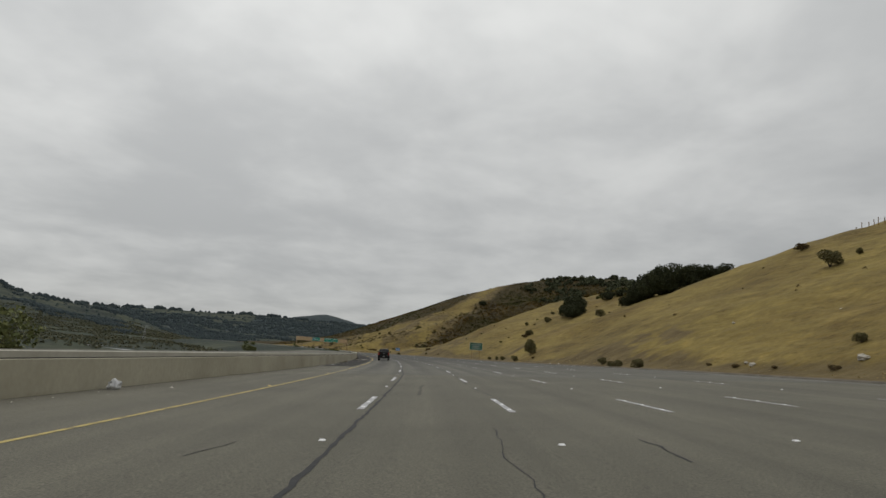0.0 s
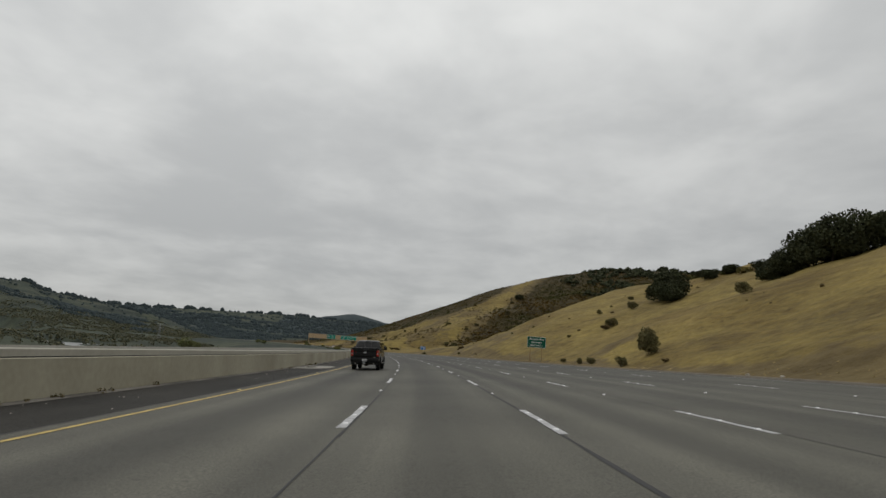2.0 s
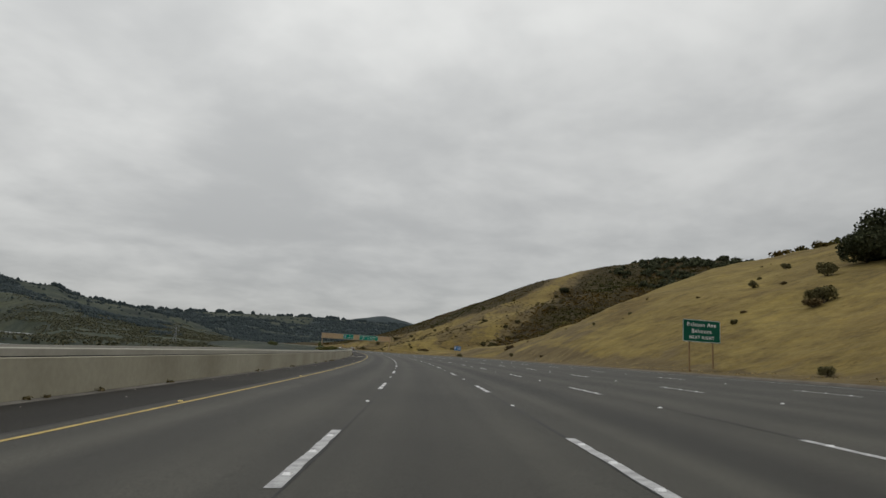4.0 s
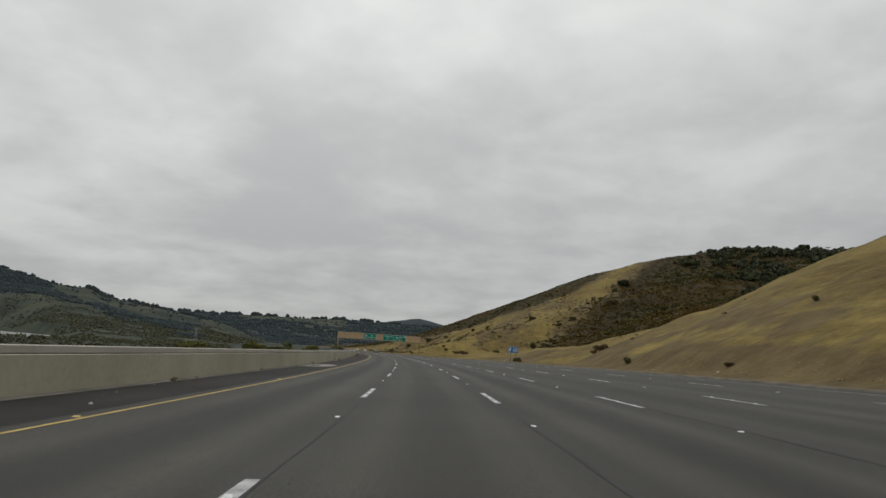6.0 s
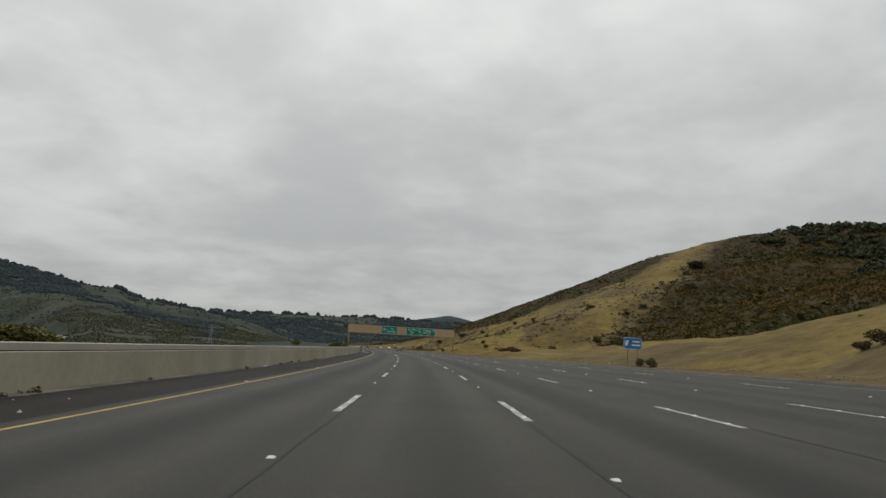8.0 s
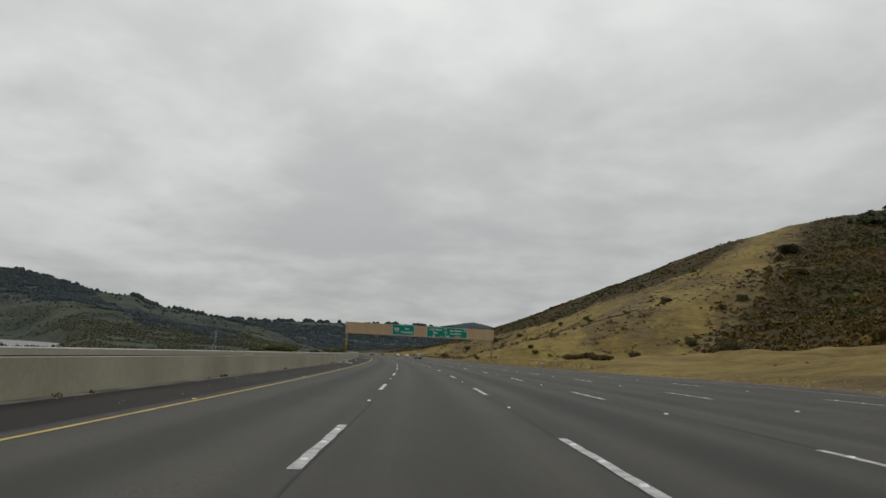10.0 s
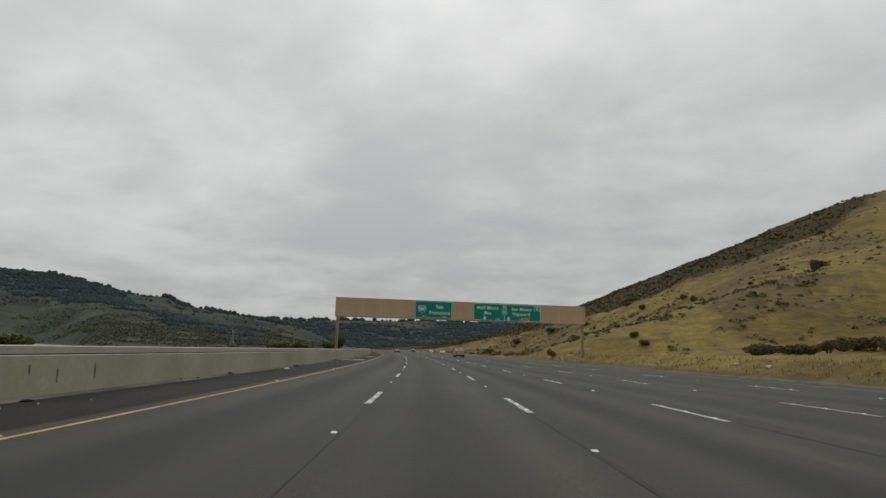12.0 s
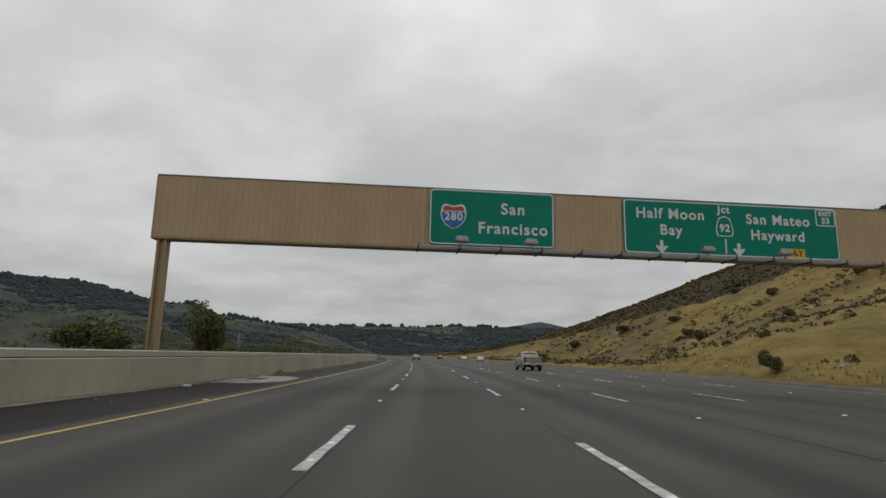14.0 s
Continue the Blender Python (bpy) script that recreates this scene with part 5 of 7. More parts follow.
GROVE = "oaks along the ridge"
for i, (s, d, w, q) in enumerate(((172, 76, 5.5, 0.8), (170, 78.5, 7.5, 0.95), (167, 80.5, 9.0, 1.05), (163.5, 82.5, 10.0, 1.1), (160, 84.5, 10.0, 1.1), (157, 88, 8.5, 0.95), (154.5, 91.5, 7.0, 0.85), (152, 95, 5.5, 0.8), (168, 86, 9.0, 1.0), (174, 82, 7.0, 0.85))):
    place(oaks[i % 3], s, d, 10.0, w, 47 * i, "", GROVE, 0.3, q)
for i, (s, d, w, q) in enumerate(((198, 70, 7.5, 0.9), (203.5, 72.5, 9.5, 1.0), (208, 72.5, 7.5, 0.95), (211, 77, 6.5, 0.8), (216, 93, 5.0, 0.6), (214, 98, 6.0, 0.6), (205, 101, 6.0, 0.6), (222, 98, 5.0, 0.6), (228, 100, 5.5, 0.55), (236, 104, 5.0, 0.55), (552, 192, 9.0, 0.6))):
    place(oaks[(i + 1) % 3], s, d, 10.0, w, 61 * i, "dark oak standing alone on the dry grass", "", 0.3, q)
tall = ((142.3, 35.0, 2.9), (492, 28.5, 1.55))
for i, (s, d, w) in enumerate(tall):
    place(bigbush[i % 2], s, d, 4.0, w, 80 * i, "", "tall shrubs by the verge", 0.1, 1.65 if s < 200 else 1.45)
VERGE = "shrubs along the verge"
for i, (s, d, w) in enumerate(((92, 32.7, 1.5), (83.5, 31.8, 1.4), (85.0, 31.2, 1.2), (76, 31.5, 1.7), (141.7, 30.9, 1.7), (156.8, 30.3, 1.2), (154.1, 31.2, 1.4), (165.7, 30.6, 1.0), (159, 61, 2.6), (316, 28.6, 1.4), (319.5, 28.9, 1.2), (263, 30.3, 1.1), (51, 41.5, 1.2), (91, 71.9, 3.4), (92, 78.4, 1.4), (205, 63, 2.7), (191.2, 51, 2.6), (193.5, 51.6, 2.0), (216, 59, 1.7), (238, 48, 0.9), (246, 43.7, 0.8), (196.4, 42.8, 0.9), (229, 75.5, 1.6), (226, 67.6, 0.9))):
    place(bushes[i % 3], s, d, 2.0, w, 37 * i, "", VERGE, 0.08)
SLOPE = "low shrubs on the slopes"
for i, (s, d, w) in enumerate(((191, 49.4, 2.2), (195, 53.0, 2.0), (210, 60, 1.2), (201, 47, 1.0), (222, 53, 0.9), (296, 39.2, 2.5), (294, 39.4, 1.8), (298, 39.1, 1.6), (114, 86, 3.0), (61, 35.6, 0.9), (48, 36.4, 1.0), (66, 35.4, 0.7), (42, 36.8, 0.8), (55, 36.0, 0.7), (133, 33, 0.9), (240, 30.5, 0.9), (546, 72, 2.5), (561, 94, 3.0), (616, 102, 3.5), (441, 40.3, 2.0), (438.5, 40, 2.4), (436, 39.7, 2.0), (433.5, 39.5, 2.3), (429, 38.8, 2.2), (424.5, 38.2, 2.2), (420, 37.8, 2.2), (416, 37.3, 2.0), (431, 39.1, 1.7), (427, 38.5, 2.2), (422, 38, 2.4), (418, 37.5, 2.0), (414, 37.1, 1.6))):
    place(drybush[i % 2], s, d, 2.0, w, 53 * i, "", SLOPE, 0.08)
HILLB = "brush below the large hill"
for i, (s, d, w) in enumerate(((447, 41, 2.6), (444, 40.5, 1.9), (463, 65, 3.4), (465.5, 66, 2.2), (478, 90, 3.0), (474, 88, 3.4), (462, 90, 5.5), (456, 86, 4.0), (450, 84, 4.5), (519, 107, 4.6), (516, 104, 2.0), (547, 118, 1.2), (558, 195, 6.0), (546, 181, 4.0), (545, 163, 1.6), (495, 46.5, 1.8), (491, 46.6, 1.8), (551, 53, 3.0), (527, 74, 2.2), (545, 88, 2.6), (588, 94, 3.0), (596, 75, 3.4), (621, 85, 3.2), (642, 78, 5.0), (658, 66, 5.0), (640, 48, 5.0), (575, 60, 3.2), (506, 154, 4.0), (497, 122, 3.4), (494, 112, 3.0), (530, 96, 1.6), (536, 60, 2.0))):
    place(bushes[i % 3], s, d, 2.0, w, 29 * i, "dark scrub in dry grass below the hill", HILLB, 0.1, 0.62 if w > 4 else 0.8)
# behind the median: trees and shrubs of the valley side
LEFT = "trees beyond the median"
for i, (s, d, w, q, z) in enumerate(((34, -23, 5.0, 0.9, -0.75), (30, -22.5, 4.2, 0.9, -0.75), (178, -38, 4.5, 0.7, -0.75), (560, -34, 5.0, 0.8, -0.75), (610, -33, 5.0, 0.8, -0.75), (222.5, -11.6, 1.7, 0.5, 0.92), (238.6, -11.6, 1.9, 0.5, 0.92), (240.3, -12.2, 1.3, 0.5, 0.92), (235.6, -11.6, 1.3, 0.85, 0.92), (236.6, -11.9, 1.1, 0.6, 0.92), (252.8, -11.7, 0.9, 0.75, 0.92), (259.0, -14.2, 2.2, 0.3, 0.92), (263.2, -14.6, 2.0, 0.3, 0.92), (270.6, -11.6, 1.9, 0.58, 0.92), (272.2, -12.0, 1.5, 0.5, 0.92), (269.3, -12.3, 1.4, 0.5, 0.92), (373.0, -12.2, 2.6, 0.42, 0.92), (377.0, -11.9, 1.9, 0.6, 0.92), (366.5, -12.2, 1.3, 0.6, 0.92), (398.8, -11.6, 1.5, 0.5, 0.92), (421, -11.7, 0.9, 0.7, 0.92), (444.0, -13.6, 2.6, 0.36, 0.92), (447.2, -13.2, 3.0, 0.36, 0.92), (450.2, -13.0, 2.6, 0.38, 0.92), (453.6, -13.4, 2.2, 0.36, 0.92), (457.5, -13.0, 1.6, 0.36, 0.92), (469.0, -11.9, 2.4, 0.62, 0.92), (471.0, -11.8, 2.0, 0.65, 0.92), (479.2, -11.2, 2.2, 1.45, 0.92), (480.8, -11.5, 1.9, 0.95, 0.92))):
    big = z < 0 or w > 1.95
    k = w / (4.0 if big else 2.0)
    ob = copy_thing(median_trees[i % 2] if big else (median_bushes[i % 2] if z > 0 else bushes[i % 3]), spot(s, d, z, 70 * i) @ Matrix.Diagonal((k, k, k * q * (1.0 if big else 0.9), 1)))
    tagged(ob, "green shrub on the valley side beyond the median barrier" if z < 0 else "olive green shrub rising behind the concrete barrier", "shrub", LEFT)
for proto in oaks + bushes + drybush + bigbush + median_bushes + median_trees:
    for o in (*proto.children_recursive, proto):
        bpy.data.objects.remove(o)


# ---- brush, woods and grass that nobody could count ----
def scatter_mesh(name, base, size, cards, card, rng, mat, label, category, tall=0.8):
    """Domes of leaf cards at base points, all one mesh."""
    n = len(base)
    u = rng.normal(size=(n, cards, 3))
    u /= np.linalg.norm(u, axis=2)[:, :, None]
    u[:, :, 2] = np.abs(u[:, :, 2])
    r = rng.uniform(0.5, 1.0, (n, cards, 1)) * size[:, None, None]
    p = u * r
    p[:, :, 2] *= tall
    c = (p + base[:, None, :]).reshape(-1, 3)
    v, q = leaf_quads(c, 1.0, rng, u.reshape(-1, 3))
    k = np.repeat(np.repeat(size, cards), 4)[:, None] * card
    mid = np.repeat(c, 4, axis=0)
    v = mid + (v - mid) * k
    ob = new(name, quick_mesh(name, v, q, mat))
    return tagged(ob, label, category, kind="stuff")


def slope_points(rng, n, s0, s1, d0, d1, keep):
    s, d = rng.uniform(s0, s1, n), rng.uniform(d0, d1, n)
    ok = keep(s, d)
    s, d = s[ok], d[ok]
    x, y = plan(s, d)
    e = edge_of(s)
    z = near_height(s, d) + lift(s, d) + smooth(d, e + 2, e + 22) * (1.7 * rough_noise(x, y, 38.0, 2.0) + 0.45 * rough_noise(x, y, 9.0, 7.0)) + 0.10 * smooth(d, e + 0.8, e + 2.5) * rough_noise(x, y, 9.0, 7.0)
    return s, d, np.stack([x, y, z], 1)


rng = np.random.default_rng(7)


def patchy(s, d, size, seed):
    x, y = plan(s, d)
    return rough_noise(x, y, size, seed, 3)


s, d, pts = slope_points(rng, 72000, 350, 860, 50, 360, lambda s, d: (rng.uniform(0, 1, len(s)) < brush_share(s, d)) & (patchy(s, d, 30.0, 3.0) > -0.6 - 0.3 * (s > 560)))
scatter_mesh("chaparral", pts, np.exp(rng.normal(-0.35, 0.42, len(pts))) * (1 - 0.42 * smooth(s, 530, 580)), 15, 0.52, rng, MAT_CHAP, "dense dark chaparral covering the large hill", "scrub")
s, d, pts = slope_points(rng, 5200, 440, 560, 70, 220, lambda s, d: (rng.uniform(0, 1, len(s)) < brush_share(s, d)) & (patchy(s, d, 22.0, 5.0) > 0.05) & (s > 440 + 0.6 * (d - 90)))
scatter_mesh("sagebrush", pts, rng.uniform(0.5, 1.2, len(pts)), 26, 0.4, rng, MAT_SAGE, "greyish sagebrush between darker scrub", "scrub")
s, d, pts = slope_points(rng, 6000, 480, 760, 34, 190, lambda s, d: (brush_share(s, d) < 0.5) & (patchy(s, d, 26.0, 8.0) > -0.05))
s2, d2, low = slope_points(rng, 4200, 490, 720, 30, 95, lambda s, d: (brush_share(s, d) < 0.5) & (d > edge_of(s) + 4) & (patchy(s, d, 14.0, 9.0) > 0.0))
pts = np.concatenate([pts, low])
scatter_mesh("spur_brush", pts, np.exp(rng.normal(-1.0, 0.5, len(pts))), 22, 0.42, rng, MAT_SPUR, "scattered brown brush on the grassy spur", "scrub")
s, d, pts = slope_points(rng, 150, 30, 380, 36, 110, lambda s, d: patchy(s, d, 18.0, 6.0) > 0.2)
scatter_mesh("hill_brush", pts, rng.uniform(0.15, 0.5, len(pts)), 12, 0.6, rng, MAT_DRYBUSH, "tiny brown bushes dotting the grass hill", "scrub")
# oak woods on the large hill's crest
s, d, pts = slope_points(rng, 2600, 360, 618, 170, 470, lambda s, d: (patchy(s, d, 40.0, 1.0) > -0.2) & (d > 228 + 0.66 * np.maximum(s - 480, 0) + 55 * patchy(s, d, 28.0, 2.0) + rng.uniform(-18, 18, len(s))))
scatter_mesh("crest_woods", pts + np.array([0, 0, 0.8]), rng.uniform(1.8, 4.2, len(pts)) * (1 + 0.12 * smooth(d, 300, 340) + 0.8 * smooth(d, 350, 430)), 60, 0.42, rng, MAT_OAK, "dark oak woods on the crest of the hill", "woods", 0.95)
s, d, pts = slope_points(rng, 420, 205, 420, 92, 190, lambda s, d: (patchy(s, d, 30.0, 4.0) > 0.0) & (d > 92 + 0.2 * (s - 205)))
scatter_mesh("back_woods", pts, rng.uniform(1.2, 2.6, len(pts)), 40, 0.45, rng, MAT_CHAP, "oak scrub behind the grass hill", "woods", 0.85)


def far_woods():
    n = (44000, 26000, 2600, 2600)
    az = np.radians(rng.uniform(2, 68, sum(n)))
    r = np.concatenate([rng.uniform(700, NEAR_R + 40, n[0]), rng.uniform(NEAR_R, RIDGE_R, n[1]), NEAR_R + rng.uniform(-60, 20, n[2]), RIDGE_R + rng.uniform(-60, 20, n[3])])
    x, y = -47 - r * np.sin(az), 326 + r * np.cos(az)
    z, n1, n2 = far_ground(x, y)
    crest = np.arange(len(r)) >= n[0] + n[1]
    clumps = rough_noise(x, y, 60.0, 21.0, 3)
    ok = (woods_share(x, y) > rng.uniform(-0.04, 0.14, len(r))) | (crest & (clumps > 0.16)) | (rng.uniform(0, 1, len(r)) < np.where(r < 950, 0.0, np.where(r < 1500, 0.028, 0.03)))
    ok &= lake_share(x, y) < 0.02
    base, far = np.stack([x, y, z], 1)[ok], r[ok]
    tallest = np.where(crest[ok] & (clumps[ok] > 0.25), 2.1, 1.0) * np.where((woods_share(x, y)[ok] < 0.1) & (far < 1500), 0.55, 1.0)
    size = rng.uniform(2.2, 4.6, len(base)) * (1 + 0.8 * smooth(far, 1700, 2600)) * tallest
    n = len(base)
    # each crown is a small uneven dome: two rings of six and a tip
    ang = np.arange(6) * math.pi / 3 + rng.uniform(0, 6.283, (n, 1))
    rings = []
    for up, wide in ((-0.2, 0.9), (0.75, 0.8)):
        rad = size[:, None] * wide * rng.uniform(0.7, 1.2, (n, 6))
        rings.append(np.stack([rad * np.cos(ang), rad * np.sin(ang), size[:, None] * up * rng.uniform(0.8, 1.2, (n, 6))], 2))
    tip = np.stack([rng.uniform(-0.2, 0.2, n) * size, rng.uniform(-0.2, 0.2, n) * size, size * rng.uniform(1.0, 1.4, n)], 1)[:, None, :]
    v = (np.concatenate([*rings, tip], 1) + base[:, None, :]).reshape(-1, 3)
    i = np.arange(6)
    j = (i + 1) % 6
    tris = np.concatenate([np.stack([i, j, j + 6], 1), np.stack([i, j + 6, i + 6], 1), np.stack([i + 6, j + 6, np.full(6, 12)], 1)])
    f = (tris[None] + 13 * np.arange(n)[:, None, None]).reshape(-1, 3)
    me = quick_mesh("far_woods", v, None, MAT_HAZY_WOODS, f)
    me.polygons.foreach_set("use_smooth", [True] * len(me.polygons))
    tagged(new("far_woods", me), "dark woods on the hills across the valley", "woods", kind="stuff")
    # low brush of the valley floor
    az = np.radians(rng.uniform(8, 75, 26000))
    r = 1000 * np.sqrt(rng.uniform(0.025, 1.0, 26000))
    x, y = -47 - r * np.sin(az), 326 + r * np.cos(az)
    # thicker on the mound and the spit by the water
    px, py = rng.uniform(-390, -160, 5200), rng.uniform(260, 530, 5200)
    on = point_of_land(px, py) > 0.15
    x, y = np.concatenate([x, px[on]]), np.concatenate([y, py[on]])
    z, n1, n2 = far_ground(x, y)
    base = np.stack([x, y, z], 1)
    sel = ((rough_noise(x, y, 60.0, 3.0, 3) > -0.12) | (point_of_land(x, y) > 0.15)) & (x < plan(y, -40)[0]) & (lake_share(x, y) < 0.02)
    scatter_mesh("valley_brush", base[sel], rng.uniform(0.7, 2.1, int(sel.sum())) * (1 - 0.35 * point_of_land(x, y)[sel]), 12, 0.6, rng, MAT_VALLEY, "olive brush on the valley floor", "scrub", 1.3)
    # brown brush on the lower slopes across the valley
    az = np.radians(rng.uniform(24, 66, 22000))
    r = rng.uniform(760, 1480, 22000)
    x, y = -47 - r * np.sin(az), 326 + r * np.cos(az)
    z, n1, n2 = far_ground(x, y)
    keep = (rough_noise(x, y, 90.0, 17.0, 4) + 0.0011 * (1290 - r) > rng.uniform(-0.1, 0.25, len(r))) & (lake_share(x, y) < 0.02)
    scatter_mesh("slope_brush", np.stack([x, y, z], 1)[keep], rng.uniform(0.7, 2.2, int(keep.sum())), 12, 0.6, rng, MAT_VALLEY, "brown brush on the lower slopes across the valley", "scrub", 0.8)


far_woods()


def grass_tufts():
    """Upright dry blades along the verge and the lower slope."""
    s, d, pts = slope_points(rng, 36000, 0, 600, 25, 50, lambda s, d: (d > edge_of(s) + 1.9 + 1.5 * (s < 330)) & (rng.uniform(0, 1, len(s)) < 1 - smooth(d - edge_of(s), 3, 7)) & (patchy(s, d, 7.0, 11.0) > -0.25 * (1 + smooth(s, 330, 380))))
    n = len(pts)
    k = 4
    a = rng.uniform(0, 6.283, (n, k))
    hgt = rng.uniform(0.05, 0.16, (n, k)) * (0.8 + 0.3 * smooth(s, 330, 400) + 1.5 * smooth(s, 385, 410) * (1 - smooth(s, 500, 530)))[:, None]
    lean = rng.uniform(0.02, 0.22, (n, k))
    base = np.repeat(pts, k, axis=0) + np.stack([rng.uniform(-0.25, 0.25, n * k), rng.uniform(-0.25, 0.25, n * k), np.full(n * k, -0.03)], 1)
    a, hgt, lean = a.ravel(), hgt.ravel(), lean.ravel()
    side = np.stack([np.cos(a), np.sin(a), np.zeros(n * k)], 1) * rng.uniform(0.03, 0.07, n * k)[:, None]
    tip = base + np.stack([-np.sin(a) * lean, np.cos(a) * lean, hgt], 1)
    v = np.stack([base - side, base + side, tip], 1).reshape(-1, 3)
    ob = new("dry_grass", quick_mesh("dry_grass", v, None, MAT_STRAW, np.arange(3 * n * k).reshape(-1, 3)))
    tagged(ob, "dry golden grass blades along the verge", "grass", kind="stuff")


grass_tufts()


def barrier_weeds():
    """Dry weeds in the crack between barrier and shoulder."""
    n = 420
    s = rng.uniform(58, 560, n)
    s = s[rough_noise(s, s * 0, 9.0, 31.0, 3) > 0.05]
    d = np.array([float(barrier_at(v)) for v in s]) + rng.uniform(0.06, 0.3, len(s))
    x, y = plan(s, d)
    base = np.stack([x, y, lift(s, d) + 0.02], 1)
    scatter_mesh("barrier_weeds", base, rng.uniform(0.05, 0.16, len(s)), 16, 0.5, rng, MAT_SPUR, "small dry weeds along the foot of the barrier", "weeds", 0.9)


barrier_weeds()

# ---- vehicles, as they stand ahead on the road ----
def paint(name, colour, rough=0.3, metal=0.0, clear=0.6):
    return material(name, [(0.3, tuple(0.9 * c for c in colour)), (0.7, tuple(1.08 * c for c in colour))], 1.5, 4.0, rough, (60.0, 0.04), metal=metal, clear=clear)


MAT_SILVER = paint("champagne_silver_paint", (0.34, 0.31, 0.26), 0.35, 0.35)
MAT_BLACKPAINT = material("black_car_paint", [(0.3, grey(0.0022)), (0.7, grey(0.0034))], 1.5, 4.0, 0.16, spec=0.3, clear=0.12)
MAT_WHITEPAINT = paint("white_car_paint", (0.72, 0.72, 0.70), 0.3)
MAT_GREYPAINT = paint("grey_car_paint", (0.14, 0.145, 0.15), 0.3, 0.3)
MAT_DARKPAINT = paint("dark_car_paint", (0.03, 0.03, 0.034), 0.25, 0.2)
MAT_GLASSDARK = material("tinted_car_glass", [(0.3, grey(0.006)), (0.7, grey(0.01))], 1.0, 2.0, 0.06, clear=0.2)
MAT_TYRE = material("tyre_rubber", [(0.3, grey(0.006)), (0.7, grey(0.013))], 10.0, 4.0, 0.85, spec=0.2)
MAT_RIM = material("alloy_rim", [(0.3, grey(0.35)), (0.7, grey(0.45))], 4.0, 4.0, 0.35, metal=0.8)
MAT_RIMBLACK = material("black_alloy_rim", [(0.3, grey(0.012)), (0.7, grey(0.02))], 4.0, 4.0, 0.35, metal=0.3)
MAT_TAIL = material("red_tail_lamp", [(0.35, (0.06, 0.006, 0.005)), (0.5, (0.22, 0.012, 0.01)), (0.65, (0.36, 0.03, 0.02))], 7.0, 3.0, 0.15, clear=0.4)
MAT_LENS = material("bright_red_lens", [(0.3, (0.42, 0.03, 0.02)), (0.7, (0.55, 0.06, 0.04))], 9.0, 3.0, 0.15, clear=0.4)
MAT_PLASTIC = material("black_trim_plastic", [(0.3, grey(0.004)), (0.7, grey(0.007))], 5.0, 4.0, 0.45, spec=0.25)
MAT_CHROME = material("chrome_trim", [(0.3, grey(0.55)), (0.7, grey(0.62))], 5.0, 2.0, 0.18, metal=1.0)
MAT_PLATE = material("white_number_plate", [(0.3, grey(0.55)), (0.7, grey(0.65))], 8.0, 2.0, 0.5)


def loft(sections, closed_ends=True):
    """Skin through rings of (x, y, z) points."""
    bm = bmesh.new()
    rings = [[bm.verts.new(p) for p in ring] for ring in sections]
    n = len(rings[0])
    for a, b in zip(rings, rings[1:]):
        for i in range(n):
            bm.faces.new((a[i], a[(i + 1) % n], b[(i + 1) % n], b[i]))
    if closed_ends:
        bm.faces.new(rings[0][::-1])
        bm.faces.new(rings[-1])
    bmesh.ops.recalc_face_normals(bm, faces=bm.faces)
    return bm


def hull_ring(y, w, z0, z1, tuck=0.06, shoulder=0.05):
    """Cross-section of a car body: sill tucked in, a waist, rounded shoulders."""
    zm = z0 + (z1 - z0) * 0.55
    right = [(w - tuck, z0), (w - 0.01, z0 + 0.10), (w, zm), (w - 0.02, z1 - shoulder * 1.6), (w - 0.05 - shoulder, z1)]
    pts = right + [(-x, z) for x, z in right[::-1]]
    return [(x, y, z) for x, z in pts]


def cab_ring(z, w, y0, y1, r=0.12):
    pts = [(w, y0 + r), (w, y1 - r), (w - r, y1), (-w + r, y1), (-w, y1 - r), (-w, y0 + r), (-w + r, y0), (w - r, y0)]
    return [(x, y, z) for x, y in pts]


def wheel(parent, x, y, r, w, rim_mat, side):
    wh = new("wheel")
    wh.parent, wh.matrix_basis = parent, pose(x, y, r)
    bm = bmesh.new()
    prof = [(r * 0.62, -w / 2), (r * 0.9, -w / 2), (r * 0.985, -w / 2 + 0.03), (r, -w / 4), (r, w / 4), (r * 0.985, w / 2 - 0.03), (r * 0.9, w / 2), (r * 0.62, w / 2)]
    rings = []
    for i in range(24):
        a = i * math.tau / 24
        rings.append([bm.verts.new((px, q * math.cos(a), q * math.sin(a))) for q, px in prof])
    for i in range(24):
        for j in range(len(prof)):
            a, b = rings[i], rings[(i + 1) % 24]
            bm.faces.new((a[j], a[(j + 1) % len(prof)], b[(j + 1) % len(prof)], b[j]))
    bmesh.ops.recalc_face_normals(bm, faces=bm.faces)
    part("tyre", bm, MAT_TYRE, wh, smooth_shade=True)
    bm = bmesh.new()
    add_tube(bm, r * 0.16, r * 0.16, (-w * 0.3, 0, 0), (w * 0.38 * side, 0, 0), 12)
    for i in range(6):
        a = i * math.tau / 6
        add_box(bm, (0.05, r * 0.5, 0.07), (side * w * 0.33, math.cos(a) * r * 0.36, math.sin(a) * r * 0.36), 0.01, (math.degrees(a), 0, 0))
    add_tube(bm, r * 0.64, r * 0.64, (-w * 0.45, 0, 0), (w * 0.2 * side, 0, 0), 20)
    part("rim", bm, rim_mat, wh)


def glass_pane(parent, pts, name="window"):
    bm = bmesh.new()
    bm.faces.new([bm.verts.new(p) for p in pts])
    bmesh.ops.solidify(bm, geom=bm.faces[:], thickness=0.012)
    bmesh.ops.recalc_face_normals(bm, faces=bm.faces)
    return part(name, bm, MAT_GLASSDARK, parent)


